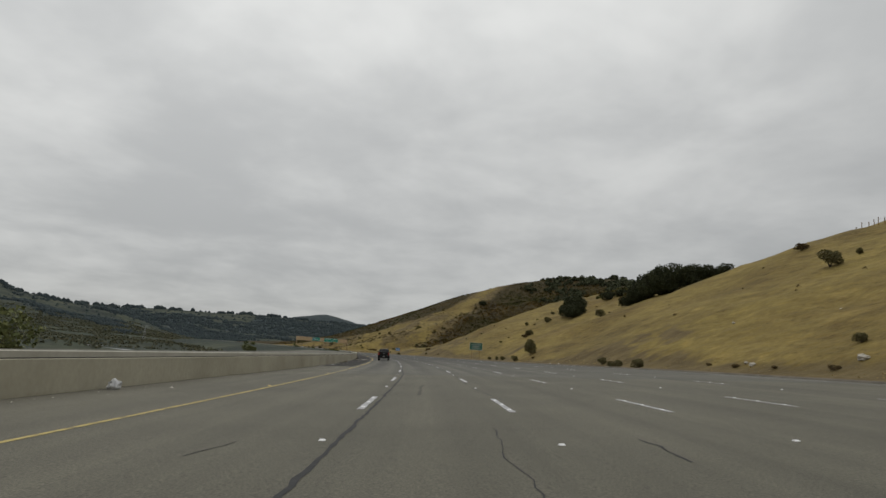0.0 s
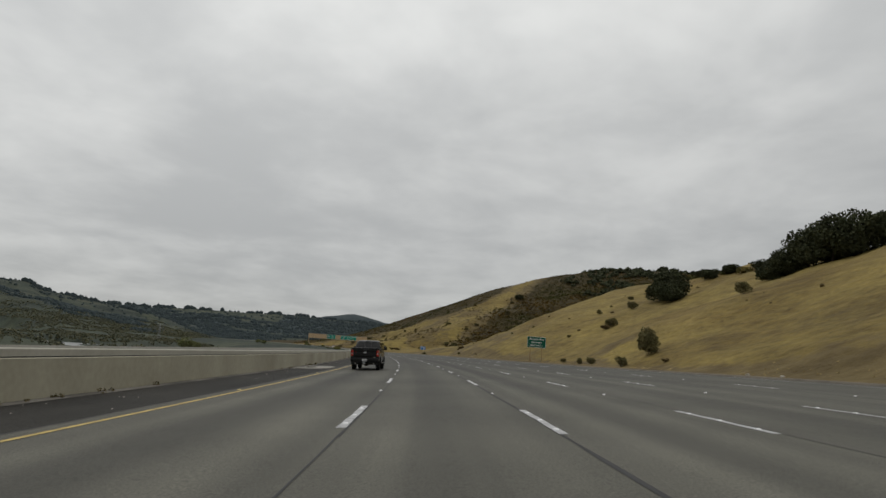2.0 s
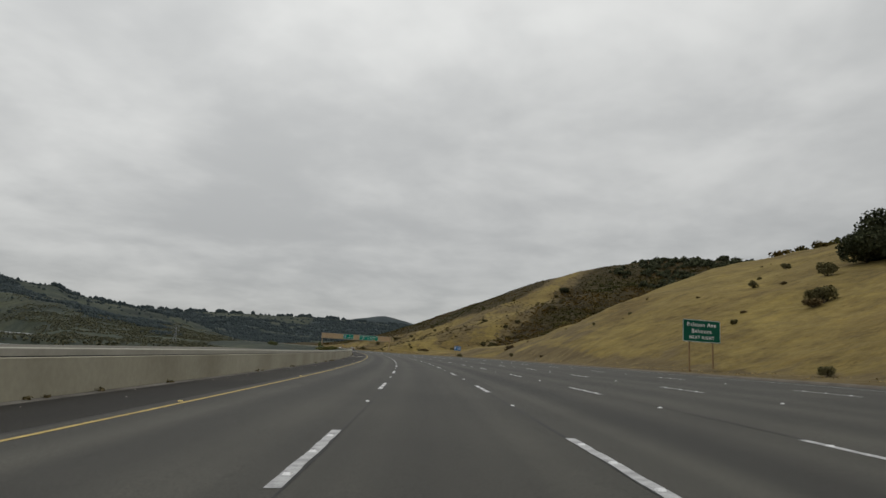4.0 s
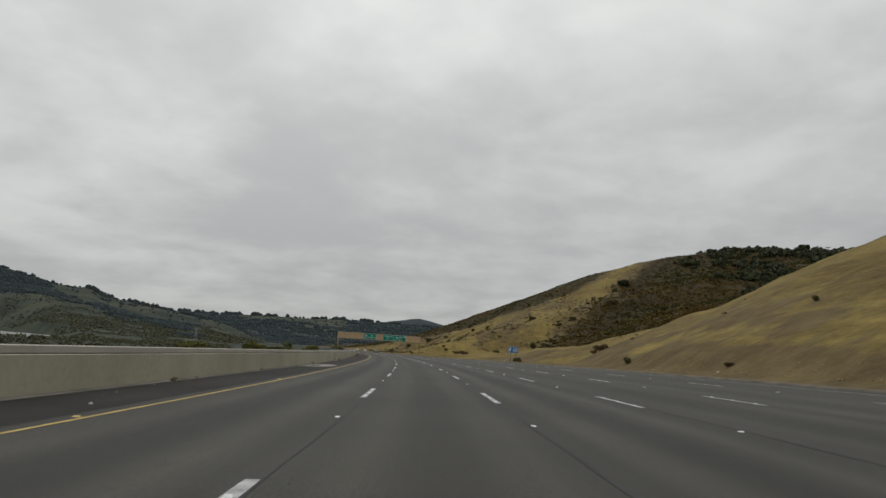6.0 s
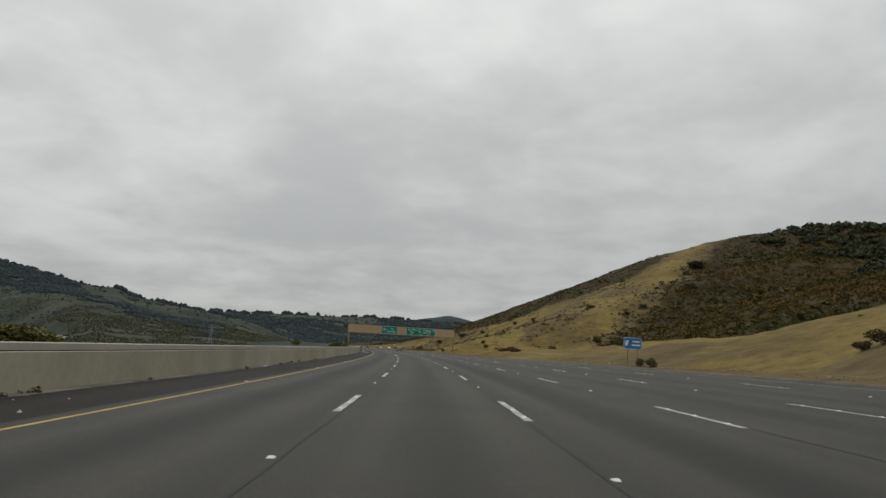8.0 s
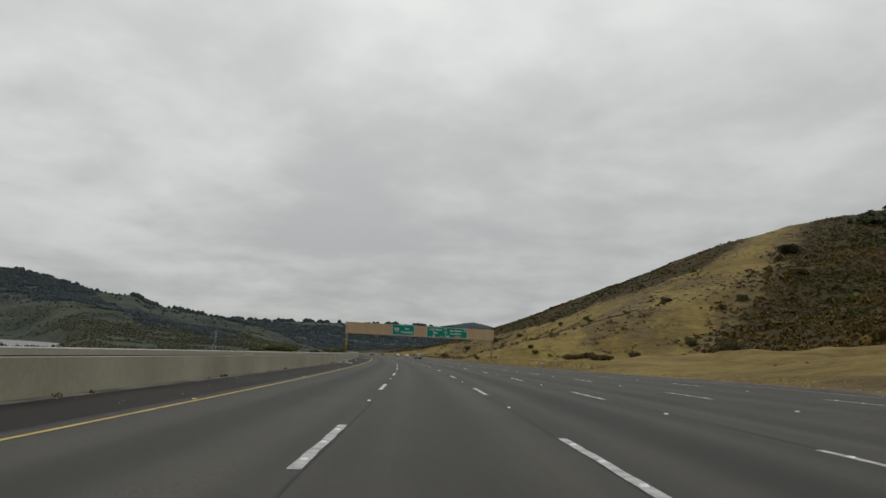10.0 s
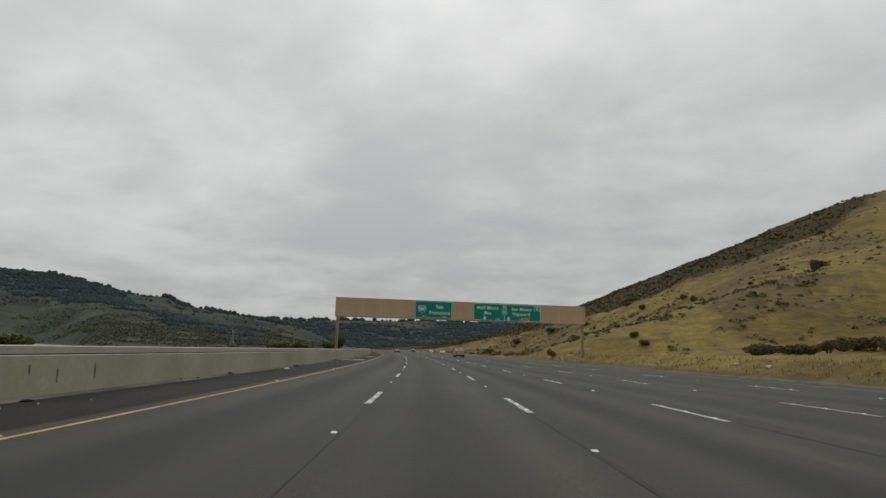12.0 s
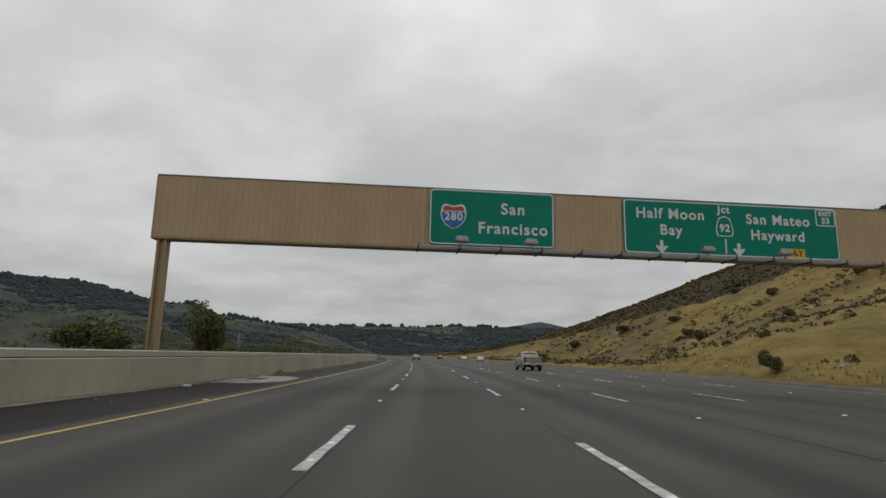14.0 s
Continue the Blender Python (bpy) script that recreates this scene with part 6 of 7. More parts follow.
def number_plate(parent, y, z):
    p = part("number_plate", box((0.31, 0.012, 0.155), (0, y, z), 0.004), MAT_PLATE, parent, "white plate with dark bars")
    for k in range(7):
        part("writing", box((0.024, 0.006, 0.062), (-0.108 + 0.036 * k, y - 0.008, z - 0.012)), MAT_GREYPAINT, p)
    part("plate_heading", box((0.13, 0.006, 0.018), (0, y - 0.008, z + 0.05)), MAT_GREYPAINT, p)


def body_shell(W, arches, tops, sill=0.50, y0=0.10, y1=5.84):
    """Pickup body below the windows: rows of points from sill to shoulder at close stations, wheel openings left free."""
    ys = sorted({y0, y1, *np.linspace(y0, y1, 49), *(a + 0.5 * math.cos(k * math.pi / 14) for a in arches for k in range(15))})
    bm = bmesh.new()
    sides = []
    for y in ys:
        low = sill + 0.10 * float(smooth(y, 5.3, 5.84)) + 0.22 * float(1 - smooth(y, 0.1, 0.55))
        for a in arches:
            if abs(y - a) < 0.5:
                low = max(low, 0.42 + math.sqrt(max(0.25 - (y - a) ** 2, 0.0)))
        top = float(np.interp(y, [p[0] for p in tops], [p[1] for p in tops]))
        slim = 0.13 * float(smooth(y, 5.2, 5.84)) ** 1.5 + 0.02 * float(1 - smooth(y, 0.1, 0.5))
        rows = []
        for k in range(9):
            z = low + (top - 0.07 - low) * k / 8
            x = W - slim - 0.075 * max(0.0, (0.78 - z) / 0.3) ** 1.6 - 0.05 * max(0.0, (z - 1.05) / 0.3) ** 1.4 - 0.012 * math.exp(-((z - 0.98) / 0.05) ** 2)
            rows.append((x, z))
        x = rows[-1][0]
        rows += [(x - 0.015, top - 0.03), (x - 0.05, top - 0.005), (x - 0.10, top), (0.5, top + (0.035 if y > 4.3 else 0.0))]
        sides.append(rows)
    grid = [[[bm.verts.new((sg * x, y, z)) for x, z in rows] for y, rows in zip(ys, sides)] for sg in (-1, 1)]
    n = len(sides[0])
    for side in grid:
        for a, b in zip(side, side[1:]):
            for k in range(n - 1):
                bm.faces.new((a[k], b[k], b[k + 1], a[k + 1]))
    for a, b, c, d in zip(grid[0], grid[0][1:], grid[1], grid[1][1:]):
        bm.faces.new((a[-1], b[-1], d[-1], c[-1]))
    for i in (0, -1):
        bm.faces.new([*grid[0][i], *grid[1][i][::-1]])
    bmesh.ops.recalc_face_normals(bm, faces=bm.faces)
    return bm


def crease(ob, degrees=32):
    """Smooth shading with sharp edges kept."""
    ob.data.polygons.foreach_set("use_smooth", [True] * len(ob.data.polygons))
    ob.data.set_sharp_from_angle(angle=radians(degrees))
    return ob


def oval_plate(w, h, depth, n=20):
    return outline_plate([(w / 2 * math.cos(k * math.tau / n), h / 2 * math.sin(k * math.tau / n)) for k in range(n)], depth)


def arch_lip(x, y, r=0.5, wide=0.075, deep=0.055):
    """Rounded flare round a wheel opening."""
    bm = bmesh.new()
    sg = math.copysign(1, x)
    rings = []
    for k in range(17):
        a = math.pi * (k / 16 * 1.12 - 0.06)
        c, s = math.cos(a), math.sin(a)
        rings.append([bm.verts.new((x + sg * o, y + (r + q) * c, 0.42 + (r + q) * s)) for q, o in ((-0.01, -0.06), (-0.01, deep * 0.8), (0.02, deep), (wide, 0.012), (wide, -0.06))])
    for a, b in zip(rings, rings[1:]):
        for k in range(4):
            bm.faces.new((a[k], a[k + 1], b[k + 1], b[k]))
    bm.faces.new(rings[0]), bm.faces.new(rings[-1][::-1])
    bmesh.ops.recalc_face_normals(bm, faces=bm.faces)
    return bm


def pickup(m, body_mat, rim_mat, label, dark):
    """Crew-cab pickup; local y is ahead, origin on the road under its tail."""
    t = thing("pickup_truck", m, label, "pickup truck")
    W, REAR, FRONT = 0.995, 1.26, 4.94
    trim = MAT_PLASTIC if dark else body_mat
    crease(part("body", body_shell(W, (REAR, FRONT), [(0.1, 1.36), (1.9, 1.37), (4.2, 1.36), (4.5, 1.30), (5.5, 1.18), (5.84, 1.02)]), body_mat, t))
    part("chassis", add_box(box((1.3, 5.3, 0.30), (0, 2.95, 0.60)), (1.84, 2.6, 0.24), (0, 3.05, 0.56)), MAT_INK, t)
    # cargo bed: cover with raised rims, rails, lip over the tailgate
    part("bed_cover", box((1.70, 1.66, 0.035), (0, 1.03, 1.378), 0.012), MAT_PLASTIC, t, "black folding bed cover")
    for x in (-0.91, 0.91):
        part("bed_rail", box((0.13, 1.80, 0.05), (x, 1.0, 1.385), 0.018), trim, t)
        part("bed_gap", box((0.012, 0.02, 0.70), (math.copysign(0.985, x), 1.895, 1.0)), MAT_INK, t)
    gate = part("tailgate", box((1.58, 0.07, 0.50), (0, 0.085, 1.09), 0.022), body_mat, t)
    part("tailgate_lip", box((1.84, 0.16, 0.055), (0, 0.10, 1.40), 0.02, (4, 0, 0)), trim, t)
    part("applique", box((1.56, 0.025, 0.17), (0, 0.045, 1.035), 0.01), MAT_PLASTIC if dark else body_mat, gate)
    part("crease_line", box((1.56, 0.016, 0.018), (0, 0.040, 0.945), 0.004), trim, gate)
    part("upper_crease", box((1.56, 0.016, 0.014), (0, 0.044, 1.135), 0.004), trim, gate)
    part("handle_bezel", box((0.25, 0.03, 0.09), (0, 0.045, 1.24), 0.014), MAT_PLASTIC, gate)
    part("handle", box((0.16, 0.03, 0.035), (0, 0.032, 1.25), 0.01), trim, gate)
    if dark:
        badge = part("badge", oval_plate(0.25, 0.105, 0.02), MAT_CHROME, gate, "plain chrome oval badge", pose(0, 0.036, 1.12))
        part("badge_field", oval_plate(0.21, 0.075, 0.006), MAT_GALV, badge, "", pose(0, -0.021, 0))
        part("name_strip", box((0.22, 0.012, 0.035), (0.66, 0.03, 0.84), 0.004), MAT_CHROME, t, "small bright name strip")
        part("small_emblem", box((0.15, 0.012, 0.035), (-0.63, 0.034, 1.14), 0.004), MAT_TAIL, gate)
    part("valance", box((1.80, 0.06, 0.13), (0, 0.09, 0.79), 0.02), trim, t)
    # bumper with a step in the middle, hitch and plate
    bm = bmesh.new()
    for sg in (-1, 1):
        add_box(bm, (0.72, 0.26, 0.20), (sg * 0.60, 0.05, 0.66), 0.045, (0, 0, sg * 4))
    add_box(bm, (0.62, 0.22, 0.17), (0, 0.03, 0.62), 0.03)
    add_box(bm, (0.62, 0.20, 0.03), (0, 0.02, 0.745), 0.01)
    part("rear_bumper", bm, MAT_PLASTIC if dark else MAT_CHROME, t)
    part("front_bumper", box((1.84, 0.24, 0.30), (0, 5.80, 0.60), 0.06), MAT_PLASTIC if dark else body_mat, t)
    number_plate(t, -0.085, 0.645)
    part("plate_frame", add_box(box((0.34, 0.01, 0.18), (0, -0.076, 0.645), 0.004), (0.06, 0.02, 0.03), (0, -0.08, 0.75)), MAT_INK, t)
    part("hitch", box((0.09, 0.30, 0.09), (0, 0.0, 0.47), 0.012), MAT_DARKSTEEL, t)
    if dark:
        cover = part("hitch_cover", oval_plate(0.20, 0.12, 0.03), MAT_CHROME, t, "pale oval hitch cover", pose(0, -0.15, 0.46))
        part("cover_field", oval_plate(0.15, 0.08, 0.006), MAT_GREYPAINT, cover, "", pose(0, -0.031, 0))
    for x in (-1, 1):
        lamp = part("tail_lamp", add_box(box((0.20, 0.12, 0.42), (x * 0.885, 0.13, 1.09), 0.03), (0.05, 0.26, 0.40), (x * 0.958, 0.22, 1.09), 0.02), MAT_TAIL, t, "red tail lamp")
        part("reverse_lens", box((0.13, 0.012, 0.05), (x * 0.885, 0.068, 1.07), 0.005), MAT_GALV, lamp)
        for z in (1.315, 0.87):
            part("lamp_rim", box((0.21, 0.11, 0.03), (x * 0.885, 0.125, z), 0.01), MAT_PLASTIC, lamp)
        for z in (0.97, 1.20):
            part("lamp_facet", box((0.10, 0.01, 0.12), (x * 0.885, 0.066, z), 0.004), MAT_LENS, lamp, "brighter red lens")
        part("head_lamp", box((0.34, 0.16, 0.24), (x * 0.70, 5.74, 0.92), 0.05), MAT_CHROME, t)
        step = part("running_board", add_tube(bmesh.new(), 0.045, 0.045, (x * 1.04, 1.95, 0.43), (x * 1.04, 4.2, 0.43), 10), MAT_PLASTIC, t)
        part("step_pad", box((0.12, 1.9, 0.02), (x * 1.05, 3.05, 0.478), 0.008), MAT_DARKSTEEL, step)
        for y in (2.15, 3.05, 3.95):
            part("step_bracket", box((0.16, 0.06, 0.04), (x * 0.94, y, 0.44), 0.008), MAT_DARKSTEEL, step)
        mirror = part("mirror", box((0.25, 0.13, 0.23), (x * 1.14, 4.02, 1.44), 0.045), trim, t)
        part("mirror_glass", box((0.20, 0.01, 0.18), (x * 1.14, 3.952, 1.44), 0.02), MAT_GLASSDARK, mirror)
        part("mirror_arm", box((0.16, 0.07, 0.06), (x * 0.98, 4.05, 1.38), 0.015), MAT_PLASTIC, mirror)
        for y in (REAR, FRONT):
            part("wheel_arch", arch_lip(x * 0.965, y), trim, t)
            part("wheel_well", box((0.5, 1.02, 0.56), (x * 0.62, y, 0.66), 0.05), MAT_INK, t)
            part("mud_flap", box((0.30, 0.02, 0.26), (x * 0.82, y - 0.53, 0.46), 0.005), MAT_INK, t)
        part("side_moulding", box((0.014, 2.55, 0.035), (x * 0.987, 3.1, 0.70), 0.005), trim, t)
        part("exhaust_tip", add_tube(bmesh.new(), 0.042, 0.048, (x * 0.58, 0.42, 0.47), (x * 0.62, -0.02, 0.43), 14), MAT_CHROME if dark else MAT_DARKSTEEL, t)
        if dark:
            # off-road decal on the bed side, as plain slanted bars
            decal = part("side_decal", outline_plate([(-0.26, -0.07), (-0.20, 0.075), (0.26, 0.075), (0.20, -0.07)], 0.004), MAT_GREYPAINT, t, "plain decal on the bed side", pose(x * 0.974, 0.62, 1.20, 0, 0, 90 * x))
            for k in range(4):
                part("decal_bar", outline_plate([(-0.05, -0.05), (-0.01, 0.055), (0.05, 0.055), (0.01, -0.05)], 0.003), MAT_TAIL if k % 2 else MAT_PLATE, decal, "", pose(-0.165 + 0.11 * k, -0.005, 0))
    part("grille", box((1.1, 0.06, 0.34), (0, 5.85, 0.86), 0.03), MAT_PLASTIC, t)
    cab = loft([cab_ring(1.33, 0.955, 1.92, 4.46, 0.10), cab_ring(1.41, 0.94, 1.94, 4.34, 0.10), cab_ring(1.60, 0.875, 2.02, 3.98, 0.10), cab_ring(1.80, 0.805, 2.11, 3.60, 0.10), cab_ring(1.885, 0.765, 2.17, 3.46, 0.12), cab_ring(1.93, 0.70, 2.26, 3.34, 0.16), cab_ring(1.95, 0.58, 2.42, 3.16, 0.2)])
    crease(part("cab", cab, body_mat, t), 24)
    rear = glass_pane(t, [(-0.80, 1.952, 1.42), (0.80, 1.952, 1.42), (0.70, 2.115, 1.82), (-0.70, 2.115, 1.82)], "rear_window")
    for x in (-0.24, 0.24):
        part("slider_bar", add_tube(bmesh.new(), 0.012, 0.012, (x, 1.938, 1.42), (x, 2.10, 1.82), 6), MAT_INK, rear)
    part("window_rim", box((1.62, 0.02, 0.025), (0, 1.935, 1.405), 0.006), MAT_INK, rear)
    glass_pane(t, [(-0.82, 4.335, 1.42), (0.82, 4.335, 1.42), (0.70, 3.58, 1.82), (-0.70, 3.58, 1.82)], "windscreen")

    def flank(z):
        return float(np.interp(z, [1.41, 1.60, 1.80, 1.885], [0.94, 0.875, 0.805, 0.765])) + 0.008

    for sg in (-1, 1):
        for y, y2, ahead in ((2.18, 3.02, 0.10), (3.10, 4.12, -0.60)):
            glass_pane(t, [(sg * flank(1.43), y, 1.43), (sg * flank(1.43), y2, 1.43), (sg * flank(1.80), y2 + min(ahead, 0.0), 1.80), (sg * flank(1.80), y + max(ahead, 0.0), 1.80)], "side_window")
            visor = add_tube(bmesh.new(), 0.022, 0.022, (sg * (flank(1.82) + 0.012), y + 0.12, 1.82), (sg * (flank(1.82) + 0.012), y2 + min(ahead, -0.04), 1.82), 8)
            if ahead < 0:
                add_tube(visor, 0.022, 0.015, (sg * (flank(1.82) + 0.012), y2 + ahead, 1.82), (sg * (flank(1.52) + 0.012), y2 - 0.13, 1.52), 8)
            part("rain_visor", visor, MAT_PLASTIC, t, "dark rain visor")
        part("belt_moulding", box((0.012, 2.1, 0.02), (sg * (flank(1.41) + 0.004), 3.1, 1.405), 0.004), MAT_INK, t)
        for y in (3.06, 2.08, 4.22):
            part("door_gap", box((0.008, 0.014, 0.78), (sg * 0.984, y, 0.94)), MAT_INK, t)
        for y in (2.30, 3.24):
            part("door_handle", box((0.035, 0.20, 0.045), (sg * 0.987, y, 1.17), 0.012), trim, t)
    part("brake_lamp", box((0.34, 0.05, 0.035), (0, 2.20, 1.905), 0.01), MAT_INK if dark else MAT_TAIL, t)
    if dark:
        part("antenna", add_tube(bmesh.new(), 0.006, 0.003, (0.80, 4.62, 1.28), (0.80, 4.55, 2.05), 6), MAT_INK, t)
    for x, side in ((-0.84, -1), (0.84, 1)):
        for y in (REAR, FRONT):
            wheel(t, x, y, 0.405, 0.28, rim_mat, side)
    part("axle", add_tube(add_tube(bmesh.new(), 0.06, 0.06, (-0.7, REAR, 0.40), (0.7, REAR, 0.40), 8), 0.15, 0.15, (-0.12, REAR, 0.40), (0.14, REAR, 0.40), 12), MAT_DARKSTEEL, t)
    return t


def sedan(m, body_mat, label, name="car", tall=0.0):
    """Four-door car; local y is ahead, origin on the road under its tail."""
    t = thing(name, m, label, "car")
    W = 0.90
    body = loft([hull_ring(0.0, W - 0.12, 0.42, 0.88), hull_ring(0.18, W - 0.03, 0.30, 0.98 + tall * 0.4), hull_ring(0.9, W, 0.24, 1.00 + tall * 0.3), hull_ring(2.6, W, 0.22, 0.97), hull_ring(3.6, W, 0.24, 0.90), hull_ring(4.25, W - 0.05, 0.28, 0.80), hull_ring(4.5, W - 0.2, 0.36, 0.66)])
    part("body", body, body_mat, t)
    rear = 0.75 - tall
    cab = loft([cab_ring(0.92, 0.80, rear - 0.05, 3.35), cab_ring(1.0, 0.79, rear, 3.2), cab_ring(1.36 + tall * 0.2, 0.63, rear + 0.6, 2.3), cab_ring(1.43 + tall * 0.2, 0.5, rear + 0.85, 2.05)])
    part("cabin", cab, body_mat, t)
    h = 1.34 + tall * 0.2
    glass_pane(t, [(-0.66, rear + 0.02, 1.02), (0.66, rear + 0.02, 1.02), (0.52, rear + 0.56, h), (-0.52, rear + 0.56, h)], "rear_window")
    glass_pane(t, [(-0.66, 3.17, 1.02), (0.66, 3.17, 1.02), (0.52, 2.34, h), (-0.52, 2.34, h)], "windscreen")
    for sx in (-1, 1):
        glass_pane(t, [(sx * 0.80, rear + 0.3, 1.02), (sx * 0.80, 1.85, 1.02), (sx * 0.655, 1.85, h), (sx * 0.655, rear + 0.8, h)], "side_window")
        glass_pane(t, [(sx * 0.80, 1.93, 1.02), (sx * 0.80, 2.95, 1.02), (sx * 0.655, 2.28, h), (sx * 0.655, 1.93, h)], "side_window")
        part("tail_lamp", box((0.30, 0.08, 0.14), (sx * 0.66, 0.03, 0.80), 0.03), MAT_TAIL, t, "red tail lamp")
        part("mirror", box((0.18, 0.10, 0.12), (sx * 0.96, 2.75, 1.02), 0.03), body_mat, t)
        for y in (0.85, 3.55):
            wheel(t, sx * 0.76, y, 0.32, 0.21, MAT_RIM, sx)
            part("wheel_well", box((0.05, 0.70, 0.36), (sx * 0.885, y, 0.46), 0.02), MAT_INK, t)
    part("rear_bumper", box((1.62, 0.12, 0.24), (0, 0.0, 0.48), 0.04), body_mat, t)
    number_plate(t, -0.07, 0.62)
    return t


pickup(spot(506.0, 12.4), MAT_SILVER, MAT_RIM, "champagne silver crew-cab pickup in the fourth lane", False)
pickup(spot(102.35, -2.2, 0.0, -1.5) @ Matrix.Diagonal((0.975, 1.0, 1.04, 1.0)), MAT_BLACKPAINT, MAT_RIMBLACK, "black crew-cab pickup with tinted windows, first lane", True)
sedan(spot(600.0, 3.0), MAT_GREYPAINT, "grey sedan ahead in the second lane")
sedan(spot(612.0, 22.0), MAT_WHITEPAINT, "white hatchback ahead in the outer lane", "car", 0.35)
sedan(spot(676.0, 18.0), MAT_DARKPAINT, "dark sedan far ahead in a middle lane")
sedan(spot(655.0, 24.0), MAT_WHITEPAINT, "small white sedan far ahead in the outer lane")

# ---- ridge fence, litter, pylon ----
def ridge_fence():
    f = thing("ridge_fence", spot(110, 103, ground_z(110, 103)), "wire fence with thin wooden posts on the hill's crest", "fence")
    inv = f.matrix_basis.inverted()
    tops = []
    for i in range(14):
        s, d = 126 - 3.6 * i, 113 - 2.2 * i + 0.4 * math.sin(i * 1.3)
        z = ground_z(s, d) + rough_bump(s, d) + float(lift(s, d))
        x, y = plan(s, d)
        p = inv @ Vector((float(x), float(y), z))
        part("post", box((0.12, 0.12, 1.9), (0, 0, 0.75), 0.01, (2.0 * math.sin(i * 2.1), 2.5 * math.cos(i * 1.7), 0)), MAT_WOOD, f, "", Matrix.Translation(p))
        tops.append(p)
    for h in (0.5, 0.95, 1.4):
        bm = bmesh.new()
        for a, b in zip(tops, tops[1:]):
            add_tube(bm, 0.012, 0.012, a + Vector((0, 0, h)), b + Vector((0, 0, h)), 5)
        part("wire", bm, MAT_GALV, f)


ridge_fence()
MAT_LITTER = material("crumpled_white_plastic", [(0.3, grey(0.36)), (0.7, grey(0.55))], 6.0, 4.0, 0.5)
MAT_PALEROCK = material("pale_rock", [(0.3, (0.34, 0.31, 0.26)), (0.7, (0.5, 0.47, 0.41))], 2.0, 6.0, 0.9, bump=(8.0, 0.4, 0.03))


def crumpled(name, m, size, mat, label, category, seed):
    """A dented lump: a round blank pushed about by noise."""
    bm = bmesh.new()
    bmesh.ops.create_icosphere(bm, subdivisions=3, radius=0.5)
    for v in bm.verts:
        k = 1 + 0.42 * noise.fractal(v.co * 2.6 + Vector((seed, 0, 0)), 1.0, 2.0, 3)
        v.co = Vector((v.co.x * k * size[0], v.co.y * k * size[1], (max(v.co.z, -0.36) * k + 0.36) * size[2]))
    return tagged(part(name, bm, mat, None, label, m), "", category)


crumpled("foam_slab", spot(445.2, -6.95, 0.0, 8), (0.36, 0.85, 0.07), MAT_LITTER, "flat white foam slab lying on the shoulder by the drain", "litter", 15.0)
crumpled("plastic_bag", spot(19.0, -8.15), (0.40, 0.34, 0.34), MAT_LITTER, "crumpled white plastic bag lying against the barrier", "litter", 1.0)
for i, (s, d, k) in enumerate(((258.0, -7.1, 0.3), (393.0, -7.0, 0.25), (414.4, -6.5, 0.5), (419.9, -7.1, 0.5), (466.5, -6.8, 0.35), (120.0, -7.1, 0.3), (285.0, -7.1, 0.35), (300.0, -7.0, 0.25), (62.0, -7.0, 0.3), (443.0, -7.0, 0.3), (444.0, -7.1, 0.34))):
    crumpled("road_debris", spot(s, d, 0.0, 40 * i), (k, 0.6 * k, 0.22 * k), MAT_LITTER if i % 2 == 0 else MAT_TYRE, "small flattened scrap lying on the shoulder" if i % 2 == 0 else "black tyre scrap lying on the shoulder", "debris", 3.0 + i)
for i, (s, d, k) in enumerate(((59, 36.2, 0.7), (60.5, 36.5, 0.5), (47, 38.2, 1.0), (108, 30.6, 0.35), (112, 30.2, 0.4), (240, 29.4, 0.35), (425, 28.3, 0.5), (430, 28.6, 0.4), (445, 28.2, 0.45), (500, 29.2, 0.4), (515, 30.0, 0.35), (486, 29.8, 0.4), (78, 46, 0.5), (66, 52, 0.45), (330, 29.0, 0.3))):
    crumpled("pale_rock", spot(s, d, ground_z(s, d) + rough_bump(s, d) - 0.04, 50 * i), (k, 0.8 * k, 0.6 * k), MAT_PALEROCK, "pale rock lying in the dry grass of the verge", "rock", 20.0 + i)


def cardboard(name, m, size, label, mat):
    """A squashed open carton: a thin-walled box with a sagging lid flap."""
    w, l, h = size
    bm = bmesh.new()
    add_box(bm, (w, l, 0.02), (0, 0, 0.012))
    for x, y, a, b in ((-w / 2, 0, 0.015, l), (w / 2, 0, 0.015, l), (0, -l / 2, w, 0.015), (0, l / 2, w, 0.015)):
        add_box(bm, (a, b, h), (x, y, h / 2), 0.0, (3, -4, 0))
    add_box(bm, (w * 0.98, l * 0.55, 0.012), (0, -l * 0.2, h + 0.01), 0.0, (9, 3, 0))
    return tagged(part(name, bm, mat, None, label, m), "", "litter")


cardboard("carton", spot(389.0, -6.4, 0.0, 25), (0.46, 0.34, 0.30), "pale battered carton lying on the dark shoulder", MAT_LITTER)
cardboard("carton", spot(385.7, -6.8, 0.0, -10), (0.55, 0.4, 0.07), "flattened pale carton lying on the dark shoulder", MAT_LITTER)
for i, (s, d, k) in enumerate(((389.4, -7.1, 0.5), (385.0, -5.5, 0.8), (386.2, -5.9, 0.5), (384.6, -6.1, 0.4))):
    crumpled("paper_scrap", spot(s, d, 0.0, 70 * i), (k, 0.5 * k, 0.1 * k), MAT_LITTER, "flattened pale paper scrap on the shoulder", "litter", 60.0 + i)


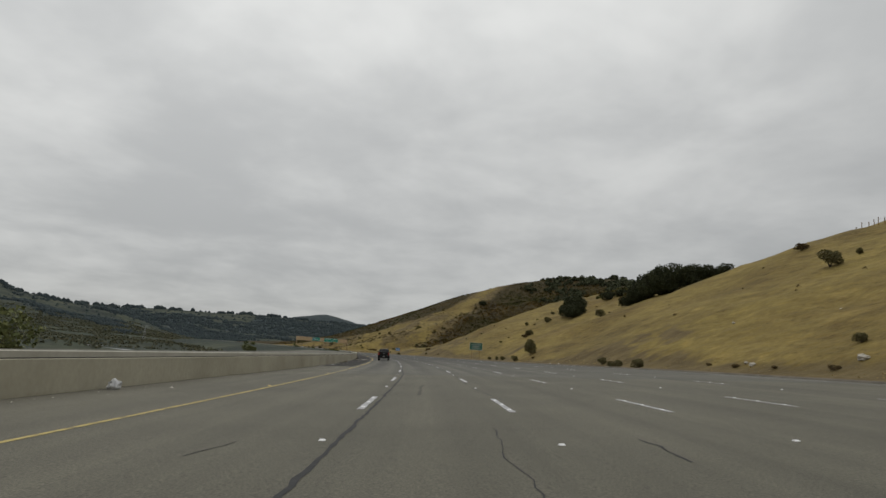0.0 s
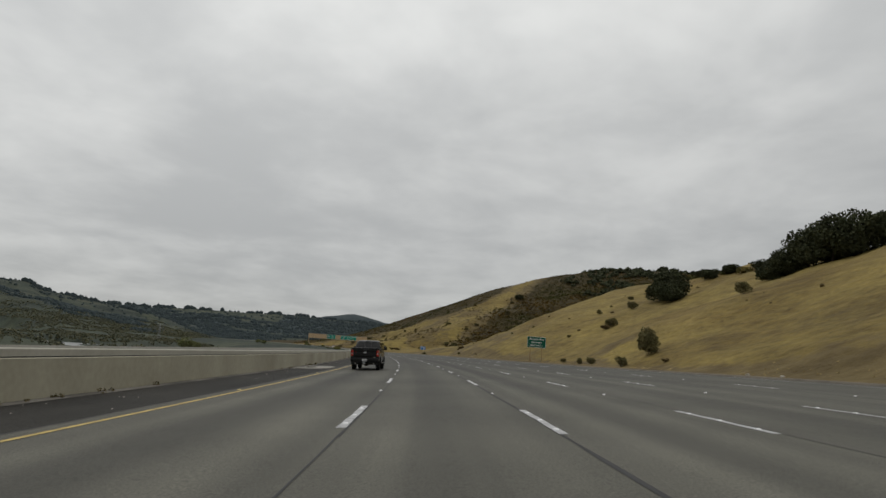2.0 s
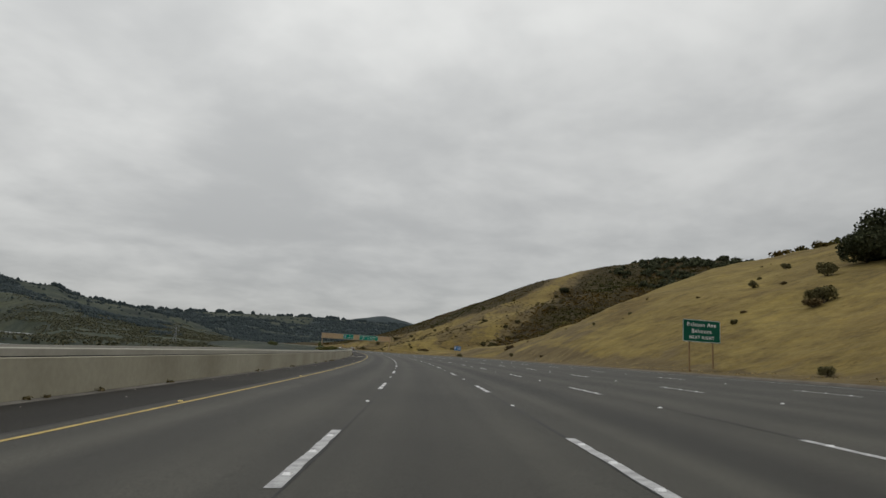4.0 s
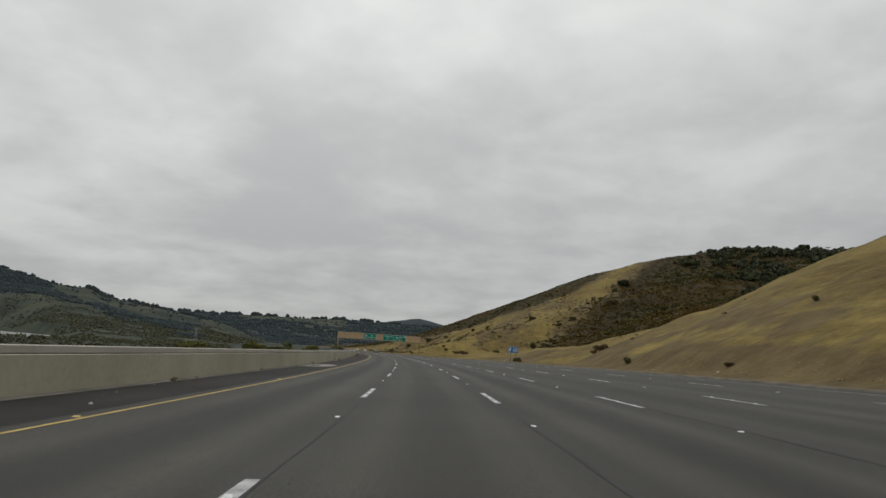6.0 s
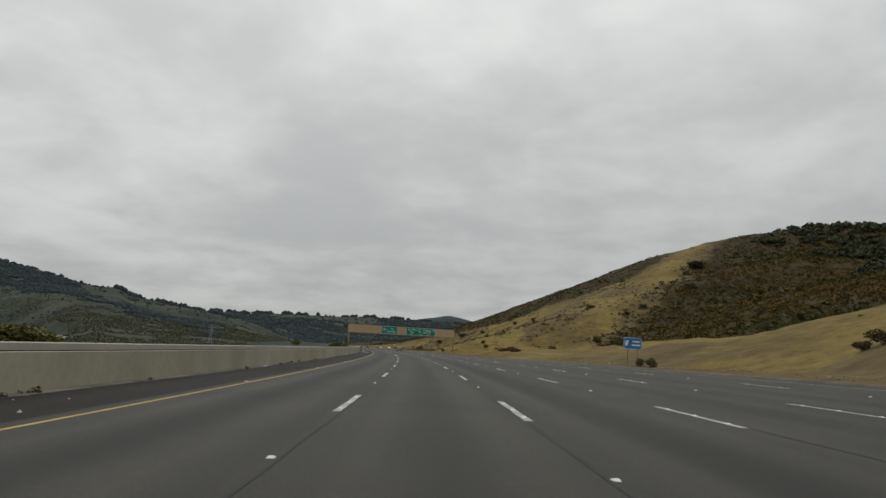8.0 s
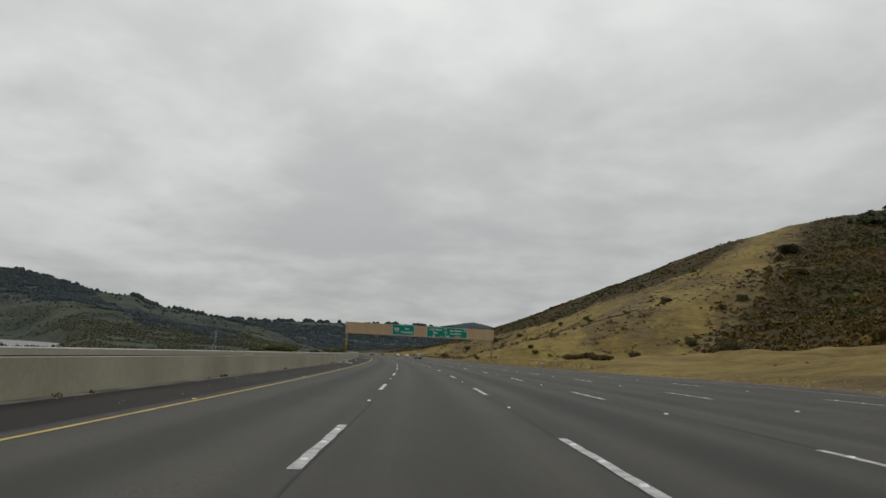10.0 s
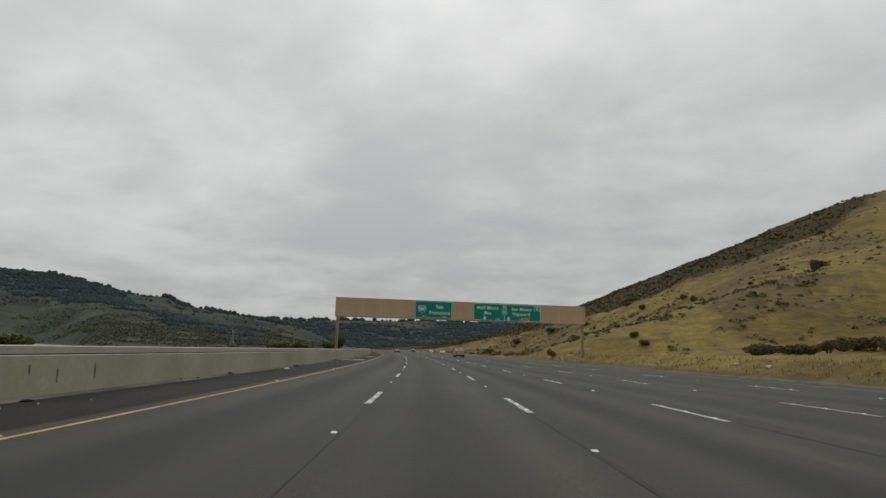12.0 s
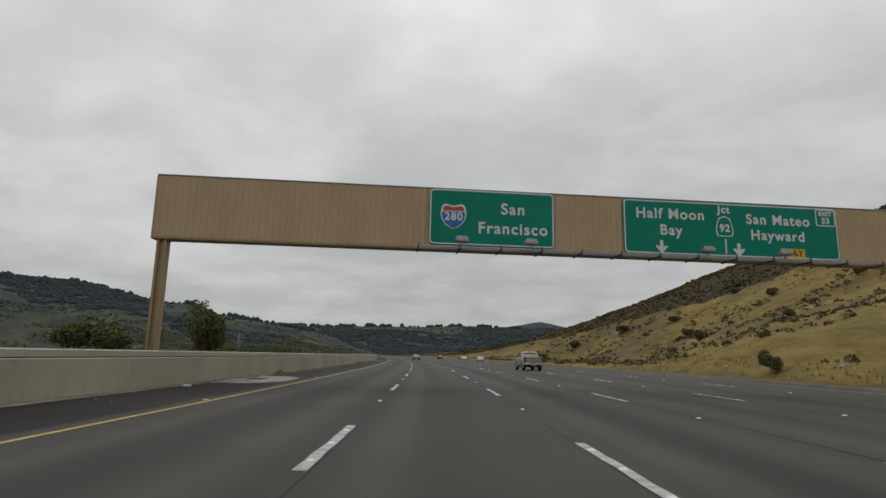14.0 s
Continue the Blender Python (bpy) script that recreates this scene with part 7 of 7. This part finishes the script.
def shoulder_bits():
    """Gravel and tiny pale scraps strewn over both shoulders."""
    rd = random.Random(77)
    verts, faces = [], []
    for i in range(700):
        s = rd.uniform(5, 520)
        left = i % 2 == 0
        d = float(barrier_at(s)) + 0.3 + abs(rd.gauss(0, 0.9)) if left else float(edge_of(s)) - 0.4 - abs(rd.gauss(0, 0.5))
        h = float(lift(s, d))
        x, y = plan(s, d)
        r = rd.uniform(0.012, 0.03) * (2.2 if rd.random() < 0.06 else 1.0)
        a = rd.uniform(0, 6.28)
        k = len(verts)
        for j in range(4):
            verts.append((float(x) + r * math.cos(a + j * 1.57) * rd.uniform(0.7, 1.4), float(y) + r * math.sin(a + j * 1.57) * rd.uniform(0.7, 1.4), h + 0.001))
        verts.append((float(x), float(y), h + r * rd.uniform(0.5, 1.0)))
        for j in range(4):
            faces.append((k + j, k + (j + 1) % 4, k + 4))
    ob = mesh_object("shoulder_gravel", verts, faces, MAT_PALEROCK)
    tagged(ob, "loose pale gravel and scraps strewn along the shoulders", "gravel", kind="stuff")


shoulder_bits()


# ---- transmission tower across the valley ----
def transmission_tower():
    az, r, tall = radians(35.46), 617.0, 21.0
    x, y = -47 - r * math.sin(az), 326 + r * math.cos(az)
    z = float(far_ground(np.array([x]), np.array([y]))[0][0])
    t = thing("transmission_tower", pose(x, y, z - 0.3, 0, 0, 25), "pale grey steel lattice power pylon in the valley", "pylon")
    steel = material("galvanised_lattice_steel", [(0.35, (0.24, 0.25, 0.25)), (0.65, (0.34, 0.35, 0.345))], 1.5, 4.0, 0.6, metal=0.2)

    def half(h):
        return 2.3 - 1.75 * min(1.0, h / (tall * 0.72))

    corners = ((1, 1), (-1, 1), (-1, -1), (1, -1))
    levels = (0.0, 5.0, 9.5, 13.0, 16.0, 18.5, 21.0, tall)
    for cx, cy in corners:
        bm = bmesh.new()
        for a, b in zip(levels, levels[1:]):
            add_tube(bm, 0.13, 0.13, (cx * half(a), cy * half(a), a), (cx * half(b), cy * half(b), b), 5)
        part("leg", bm, steel, t)
    for i in range(4):
        (ax, ay), (bx, by) = corners[i], corners[(i + 1) % 4]
        bm = bmesh.new()
        for a, b in zip(levels, levels[1:]):
            add_tube(bm, 0.07, 0.07, (ax * half(a), ay * half(a), a), (bx * half(b), by * half(b), b), 4)
            add_tube(bm, 0.07, 0.07, (bx * half(a), by * half(a), a), (ax * half(b), ay * half(b), b), 4)
        part("bracing", bm, steel, t)
    for h, reach in ((16.0, 4.6), (18.7, 5.2), (21.4, 4.2)):
        bm = bmesh.new()
        for side in (-1, 1):
            for off in (-0.5, 0.5):
                add_tube(bm, 0.1, 0.07, (0, off, h), (side * reach, 0, h + 0.1), 4)
                add_tube(bm, 0.08, 0.06, (0, off, h + 1.1), (side * reach, 0, h + 0.1), 4)
        part("crossarm", bm, steel, t)


transmission_tower()
